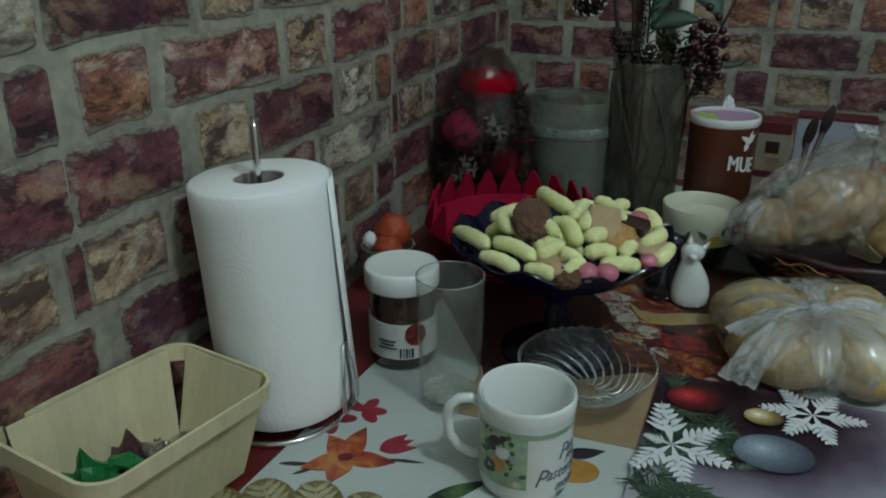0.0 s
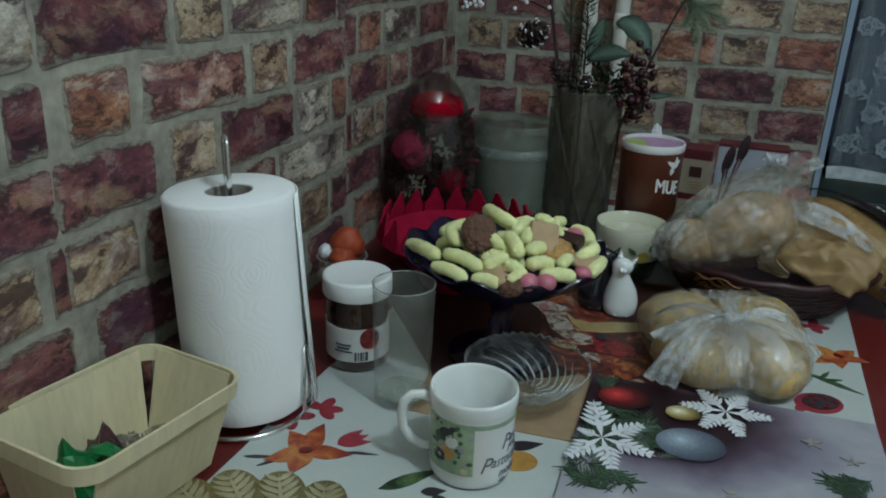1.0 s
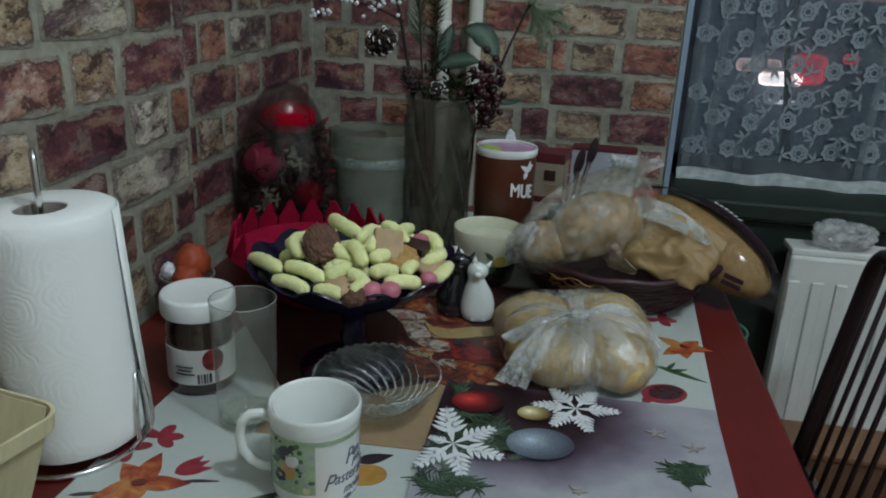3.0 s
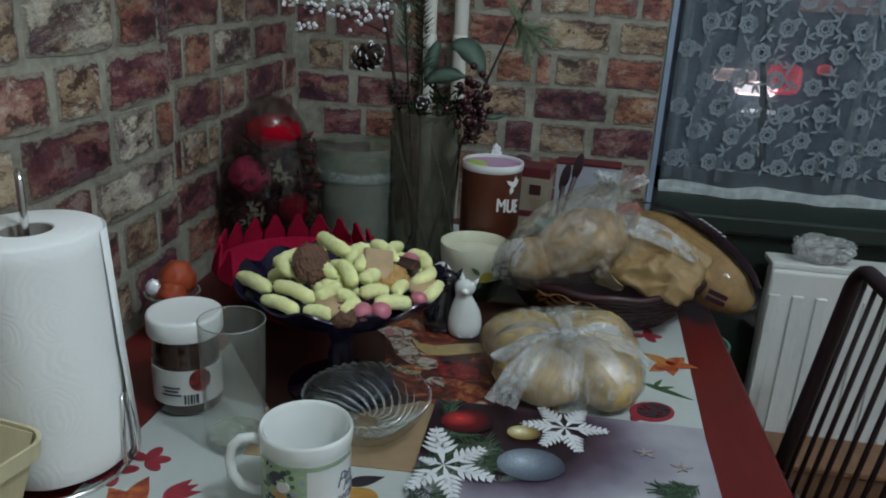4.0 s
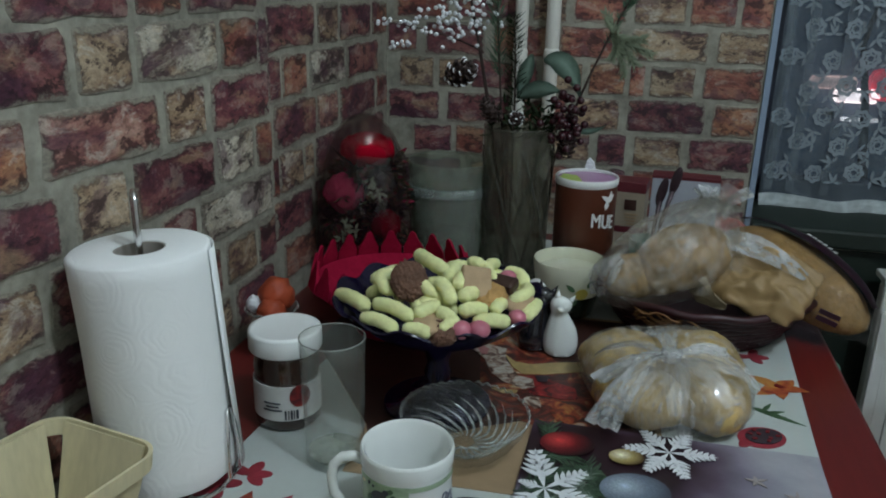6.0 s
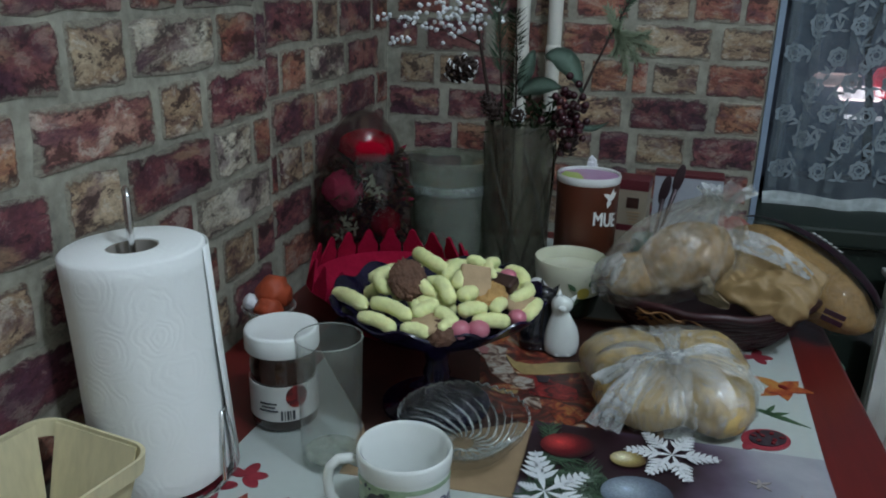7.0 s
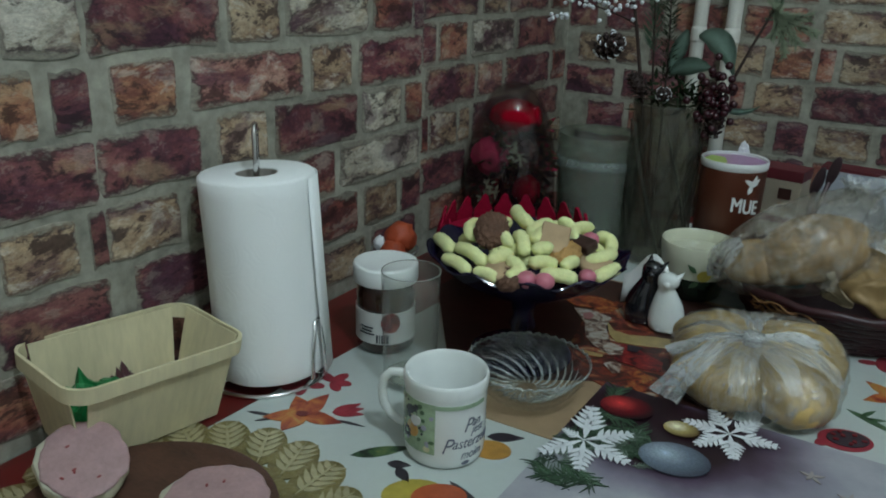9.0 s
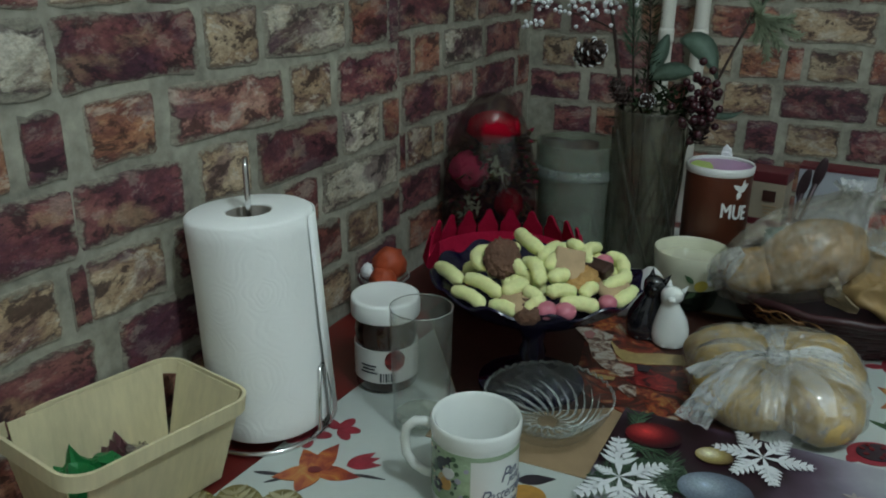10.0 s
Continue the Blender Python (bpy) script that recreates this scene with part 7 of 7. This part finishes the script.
for k, (x, y, z, w) in enumerate(((0.028, 0.004, 0.192, 0.012), (0.012, 0.010, 0.170, 0.009))):
    fk = thing("fork" if k == 0 else "knife", "dark metal table cutlery standing in the cup", "cutlery", (0.505, -0.300, ON_CLOTH + 0.006), group="cutlery")
    part("handle", sweep([(0, 0, 0), (x * 0.5, y * 0.5, z * 0.5), (x, y, z * 0.80)], [0.002, 0.0026, 0.0036], 8), DARK_METAL, fk)
    part("head", lump((0.007, 0.0022, 0.022), (x * 1.1, y * 1.1, z * 0.88), 0.05, 2, k, 3, pose(0, 0, 0, 0, 12, 0)), DARK_METAL, fk)
red = thing("red_pouch", "small crumpled bright red pouch at the table's back edge", "pouch", (0.640, -0.085, TOP + 0.002))
part("skin", crumple((0.042, 0.030, 0.040), (0, 0, 0.032), 20.0, squash=-0.8, sharp=0.1, folds=3), plain("red_foil", (0.34, 0.020, 0.012), 0.35, vary=0.3, bump=0.4, dist=0.002), red, smooth=False)
heapbag = thing("plastic_bag", "crumpled clear plastic bag lying on the radiator", "bag", (0.985, -0.072, 0.742))
part("skin", crumple((0.058, 0.030, 0.030), (0, 0, 0.025), 25.0, squash=-0.8, sharp=0.14, folds=3.5, amp=0.2), BAG_MILKY, heapbag)

# ---- lace curtain ----
def net(name, low, high):
    """Fine net fabric, mostly open."""
    m, nodes, links, p = shader(name)
    p.inputs["Base Color"].default_value, p.inputs["Roughness"].default_value = (0.25, 0.30, 0.34, 1), 0.9
    mesh_holes = noise_node(nodes, links, 55, 3, 0.5)
    r = nodes.new("ShaderNodeMapRange")
    r.inputs[1].default_value, r.inputs[2].default_value = 0.40, 0.66
    r.inputs[3].default_value, r.inputs[4].default_value = low, high
    links.new(mesh_holes, r.inputs[0])
    t = nodes.new("ShaderNodeBsdfTransparent")
    mx = nodes.new("ShaderNodeMixShader")
    links.new(r.outputs[0], mx.inputs[0])
    links.new(t.outputs[0], mx.inputs[1])
    links.new(p.outputs[0], mx.inputs[2])
    links.new(mx.outputs[0], nodes["Material Output"].inputs[0])
    return m


NET = net("lace_net", 0.26, 0.46)
NET_DENSE = net("lace_hem", 0.7, 0.95)
NET_DENSE.node_tree.nodes["Principled BSDF"].inputs["Base Color"].default_value = (0.60, 0.66, 0.66, 1)
LACE_THREAD = plain("lace_thread", (0.24, 0.28, 0.31), 0.9, vary=0.1)
curtain = thing("lace_curtain", "white floral lace net curtain hanging in the window", "curtain", (0.716, 0.118, 0.800))


def hang(x):
    return 0.008 * math.sin(x * 34) + 0.004 * math.sin(x * 71 + 1)


bm = bmesh.new()
cols = []
for i in range(121):
    x = 0.90 * i / 120
    cols.append([bm.verts.new((x, hang(x), z)) for z in (0.012, 0.3, 0.6, 0.9, 1.22)])
for a, b in zip(cols, cols[1:]):
    for j in range(4):
        bm.faces.new((a[j], b[j], b[j + 1], a[j + 1]))
part("net", bm, NET, curtain)


def blossom(r):
    bm = bmesh.new()
    edge = [(r * (1 + 0.10 * math.cos(7 * a)) * math.cos(a), r * (1 + 0.10 * math.cos(7 * a)) * math.sin(a)) for a in (2 * math.pi * k / 42 for k in range(42))]
    for s0, s1 in ((1.0, 0.62), (0.50, 0.28)):
        rows = [[bm.verts.new((x * s, y * s, z)) for x, y in edge] for s, z in ((s0, 0), (s0, 0.0006), (s1, 0.0006), (s1, 0))]
        for a, b in zip(rows, rows[1:] + rows[:1]):
            for k in range(42):
                bm.faces.new((a[k], a[(k + 1) % 42], b[(k + 1) % 42], b[k]))
    for k in range(7):
        a = 2 * math.pi * k / 7
        slab(leaf_outline((0.42 * r * math.cos(a), 0.42 * r * math.sin(a)), math.degrees(a) + 25, r * 0.40, r * 0.20, 4), 0, 0.0006, bm)
    me = bpy.data.meshes.new("lace_flower")
    bm.to_mesh(me)
    bm.free()
    me.materials.append(LACE_THREAD)
    return me


def lace_leaf():
    bm = bmesh.new()
    for a, l in ((35, 0.020), (75, 0.022), (140, 0.019), (-40, 0.018)):
        slab(leaf_outline((0.004, 0.002), a, l, 0.006, 4), 0, 0.0006, bm)
    me = bpy.data.meshes.new("lace_sprig")
    bm.to_mesh(me)
    bm.free()
    me.materials.append(LACE_THREAD)
    return me


bl, lv = blossom(0.0170), lace_leaf()
rng = random.Random(41)
for i in range(10):
    for j in range(9):
        x, z = 0.022 + 0.066 * i + 0.033 * (j % 2) + rng.uniform(-0.006, 0.006), 0.072 + 0.052 * j + rng.uniform(-0.006, 0.006)
        f = part("lace_flower", bl, None, curtain, smooth=False)
        f.matrix_local = pose(x, hang(x) - 0.003, z, 90, rng.uniform(0, 60), 0)
        for dx, dz in ((0.031, -0.010), (0.026, 0.018)):
            s = part("lace_sprig", lv, None, curtain, smooth=False)
            s.matrix_local = pose(x + dx, hang(x + dx) - 0.003, z + dz + rng.uniform(-0.008, 0.008), 90, rng.uniform(0, 360), 0)
hem = [(0.90 * i / 60, hang(0.90 * i / 60) - 0.004, 0.010 + 0.003 * math.sin(i * 0.6)) for i in range(61)]
part("hem", ribbon(hem, [0.026] * 61, (0, 0, 1), 3, wave=0.05), NET_DENSE, curtain, "dense scalloped hem")
for x in (0.012, 0.05, 0.11, 0.33, 0.36):
    part("fold_stripe", ribbon([(x + 0.004 * math.sin(z * 9), hang(x) - 0.006, z) for z in (0.03, 0.2, 0.4, 0.6, 0.8, 1.0, 1.2)], [0.016] * 7, (1, 0, 0), 5, wave=0.1), NET, curtain)

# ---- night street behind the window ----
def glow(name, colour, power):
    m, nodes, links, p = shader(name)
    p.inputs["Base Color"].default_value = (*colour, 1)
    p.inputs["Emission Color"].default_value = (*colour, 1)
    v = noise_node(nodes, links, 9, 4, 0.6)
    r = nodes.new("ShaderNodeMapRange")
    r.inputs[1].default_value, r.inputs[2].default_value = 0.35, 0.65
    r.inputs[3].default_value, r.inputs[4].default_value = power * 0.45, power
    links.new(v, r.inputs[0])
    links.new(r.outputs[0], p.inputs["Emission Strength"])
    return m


back = thing("backdrop", "dark night street with a lit shop window across the road", "backdrop", (1.6, 3.5, 0), kind="structure")
# wall and facade emit faintly: haze and street light put in as their own glow
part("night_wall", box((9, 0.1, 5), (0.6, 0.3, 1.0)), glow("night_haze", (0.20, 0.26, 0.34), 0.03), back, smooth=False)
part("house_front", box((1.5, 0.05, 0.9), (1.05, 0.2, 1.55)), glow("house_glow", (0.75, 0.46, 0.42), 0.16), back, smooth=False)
part("lit_window", box((0.25, 0.03, 0.085), (0.12, 0.15, 0.632), 0.03), glow("lit_pane", (1.0, 0.86, 0.80), 2.0), back, "bright warm pane", smooth=False)
part("lit_window", box((0.26, 0.03, 0.08), (-0.02, 0.14, 0.705), 0.03), glow("lit_pane_dim", (1.0, 0.78, 0.70), 0.35), back, smooth=False)
part("red_sign", box((0.19, 0.03, 0.18), (0.275, 0.15, 0.700), 0.05), glow("red_sign_light", (0.9, 0.10, 0.14), 0.4), back, "glowing red sign", smooth=False)
part("red_sign", box((0.09, 0.03, 0.06), (0.50, 0.15, 0.770), 0.025), glow("small_red_sign_light", (0.9, 0.16, 0.18), 0.35), back, smooth=False)
part("light_strip", box((0.20, 0.03, 0.022), (0.16, 0.15, 0.493)), glow("strip_light", (1.0, 0.92, 0.85), 1.2), back, smooth=False)
part("lit_window", box((0.12, 0.03, 0.04), (0.31, 0.15, 1.205), 0.01), glow("lit_pane_upper", (1.0, 0.90, 0.85), 2.0), back, smooth=False)
tree = thing("bare_tree", "dark bare tree silhouette outside the window", "tree", (1.62, 3.2, -0.6))
part("trunk", sweep([(0.12, 0, 0), (0.10, 0, 0.8), (0.04, 0, 1.25), (-0.02, 0, 1.55), (0.05, 0, 1.9), (0.02, 0, 2.6)], [0.035, 0.03, 0.020, 0.016, 0.012, 0.006], 8), BARK, tree)
for p in [((0.04, 0, 1.8), (0.2, 0, 2.0), (0.3, 0, 2.4))]:
    part("limb", sweep(curve_pts(*p, 6), taper(0.011, 0.004, 7), 6), BARK, tree)
structure("ground", box((12, 4, 0.1), (1.6, 2.35, -0.65)), plain("wet_asphalt", (0.04, 0.04, 0.045), 0.5), "dark wet asphalt street outside the window")
# ---- bricks of the wallpaper: (start, end, tone) along the wall, course by course ----
SEC2 = {
    1.158: "-1.03 -.95 t|-.935 -.79 m|-.775 -.70 r|-.685 -.53 m",
    1.093: "-1.031 -.882 m|-.868 -.794 t|-.782 -.632 w|-.621 -.536 r|-.529 -.509 m",
    1.027: "-1.012 -.943 o|-.922 -.758 p|-.742 -.669 t|-.650 -.510 m",
    0.962: "-1.034 -.917 m|-.892 -.822 t|-.806 -.657 m|-.644 -.560 w|-.547 -.509 r",
    0.897: "-1.034 -.951 t|-.935 -.79 m|-.768 -.705 r|-.692 -.512 w",
    0.832: "-1.01 -.87 m|-.855 -.752 r|-.740 -.660 r|-.641 -.568 t|-.556 -.509 m",
    0.767: "-1.03 -.95 r|-.935 -.80 m|-.785 -.64 t|-.625 -.52 m",
}
SEC1 = {
    1.158: "-1.25 -1.13 r|-1.115 -1.04 m",
    1.093: "-1.30 -1.12 m|-1.107 -1.039 w",
    1.027: "-1.24 -1.135 t|-1.120 -1.089 o|-1.071 -1.038 m",
    0.962: "-1.30 -1.18 r|-1.165 -1.038 m",
    0.897: "-1.30 -1.15 m|-1.136 -1.067 t|-1.051 -1.038 m",
    0.832: "-1.28 -1.165 r|-1.150 -1.04 m",
    0.767: "-1.30 -1.20 t|-1.18 -1.05 r",
}
SEC3 = {
    1.171: "-.505 -.42 r|-.405 -.27 m|-.255 -.16 t|-.145 -.01 m",
    1.106: "-.505 -.353 m|-.335 -.257 t|-.243 -.10 m|-.085 -.01 r",
    1.041: "-.505 -.475 m|-.462 -.385 r|-.369 -.229 w|-.215 -.06 m",
    0.975: "-.495 -.356 m|-.344 -.265 p|-.250 -.08 m|-.065 -.01 r",
    0.910: "-.505 -.492 r|-.483 -.409 t|-.400 -.371 t|-.355 -.20 m|-.185 -.03 m",
    0.845: "-.505 -.378 m|-.362 -.28 r|-.265 -.12 m|-.105 -.01 t",
    0.780: "-.48 -.37 r|-.355 -.20 m|-.185 -.03 r",
}
BACK = {
    1.197: "0.01 .09 m|.105 .22 r|.235 .35 m|.365 .47 t|.485 .58 r|.595 .678 m",
    1.135: ".02 .12 r|.135 .26 m|.275 .335 t|.347 .439 r|.451 .538 t|.545 .620 r|.628 .677 r",
    1.073: ".004 .06 m|.075 .19 m|.205 .31 r|.326 .435 r|.450 .581 t|.596 .677 t",
    1.011: ".026 .093 t|.103 .147 t|.165 .29 m|.303 .37 t|.382 .446 o|.454 .479 r|.489 .565 t|.580 .677 r",
    0.948: ".004 .104 m|.12 .24 m|.258 .345 r|.361 .441 t|.454 .589 m|.602 .676 o",
    0.885: ".055 .130 m|.139 .194 r|.21 .30 m|.315 .392 t|.406 .457 m|.472 .556 t|.567 .677 m",
    0.822: ".03 .15 m|.17 .25 t|.265 .37 r|.385 .46 m|.475 .53 r|.543 .622 t|.630 .670 r",
    0.760: ".01 .10 r|.115 .24 m|.255 .34 t|.355 .47 m|.485 .57 r|.585 .677 m",
}


def brick_mesh(tone, k):
    """A worn brick face of unit size in the yz plane, facing +x."""
    rng = random.Random(91 * k + ord(tone))
    bm = bmesh.new()
    edge = []
    ring = [(-.47, -.5), (-.24, -.5), (0, -.5), (.24, -.5), (.47, -.5), (.5, -.40), (.5, 0), (.5, .40), (.47, .5), (.24, .5), (0, .5), (-.24, .5), (-.47, .5), (-.5, .40), (-.5, 0), (-.5, -.40)]
    for y, z in ring:
        edge.append((y + rng.uniform(-.016, .016), z + rng.uniform(-.055, .055)))
    base = [bm.verts.new((0, y, z)) for y, z in edge]
    lip = [bm.verts.new((1.0 + rng.uniform(-.25, .1), y * 0.975, z * 0.93)) for y, z in edge]
    n = len(edge)
    for i in range(n):
        bm.faces.new((base[i], base[(i + 1) % n], lip[(i + 1) % n], lip[i]))
    mid = bm.verts.new((1.05, 0, 0))
    for i in range(n):
        bm.faces.new((lip[i], lip[(i + 1) % n], mid))
    bmesh.ops.recalc_face_normals(bm, faces=bm.faces)
    me = bpy.data.meshes.new("brick")
    bm.to_mesh(me)
    bm.free()
    me.materials.append(BRICK[tone])
    for f in me.polygons:
        f.use_smooth = True
    return me


def lay(courses, height, wall, across):
    rng = random.Random(5)
    for z, row in courses.items():
        for item in row.split("|"):
            a, b, tone = item.split()
            a, b = float(a), float(b)
            ob = new("brick", BRICKS[tone][rng.randrange(4)])
            ob.parent = wall
            h = height * rng.uniform(1.0, 1.09)
            if across:
                ob.matrix_world = pose((a + b) / 2, 0, z + height / 2, 0, 0, -90) @ Matrix.Diagonal((0.0028, b - a, h, 1))
            else:
                ob.matrix_world = pose(0, (a + b) / 2, z + height / 2) @ Matrix.Diagonal((0.0028, b - a + 0.003, h, 1))


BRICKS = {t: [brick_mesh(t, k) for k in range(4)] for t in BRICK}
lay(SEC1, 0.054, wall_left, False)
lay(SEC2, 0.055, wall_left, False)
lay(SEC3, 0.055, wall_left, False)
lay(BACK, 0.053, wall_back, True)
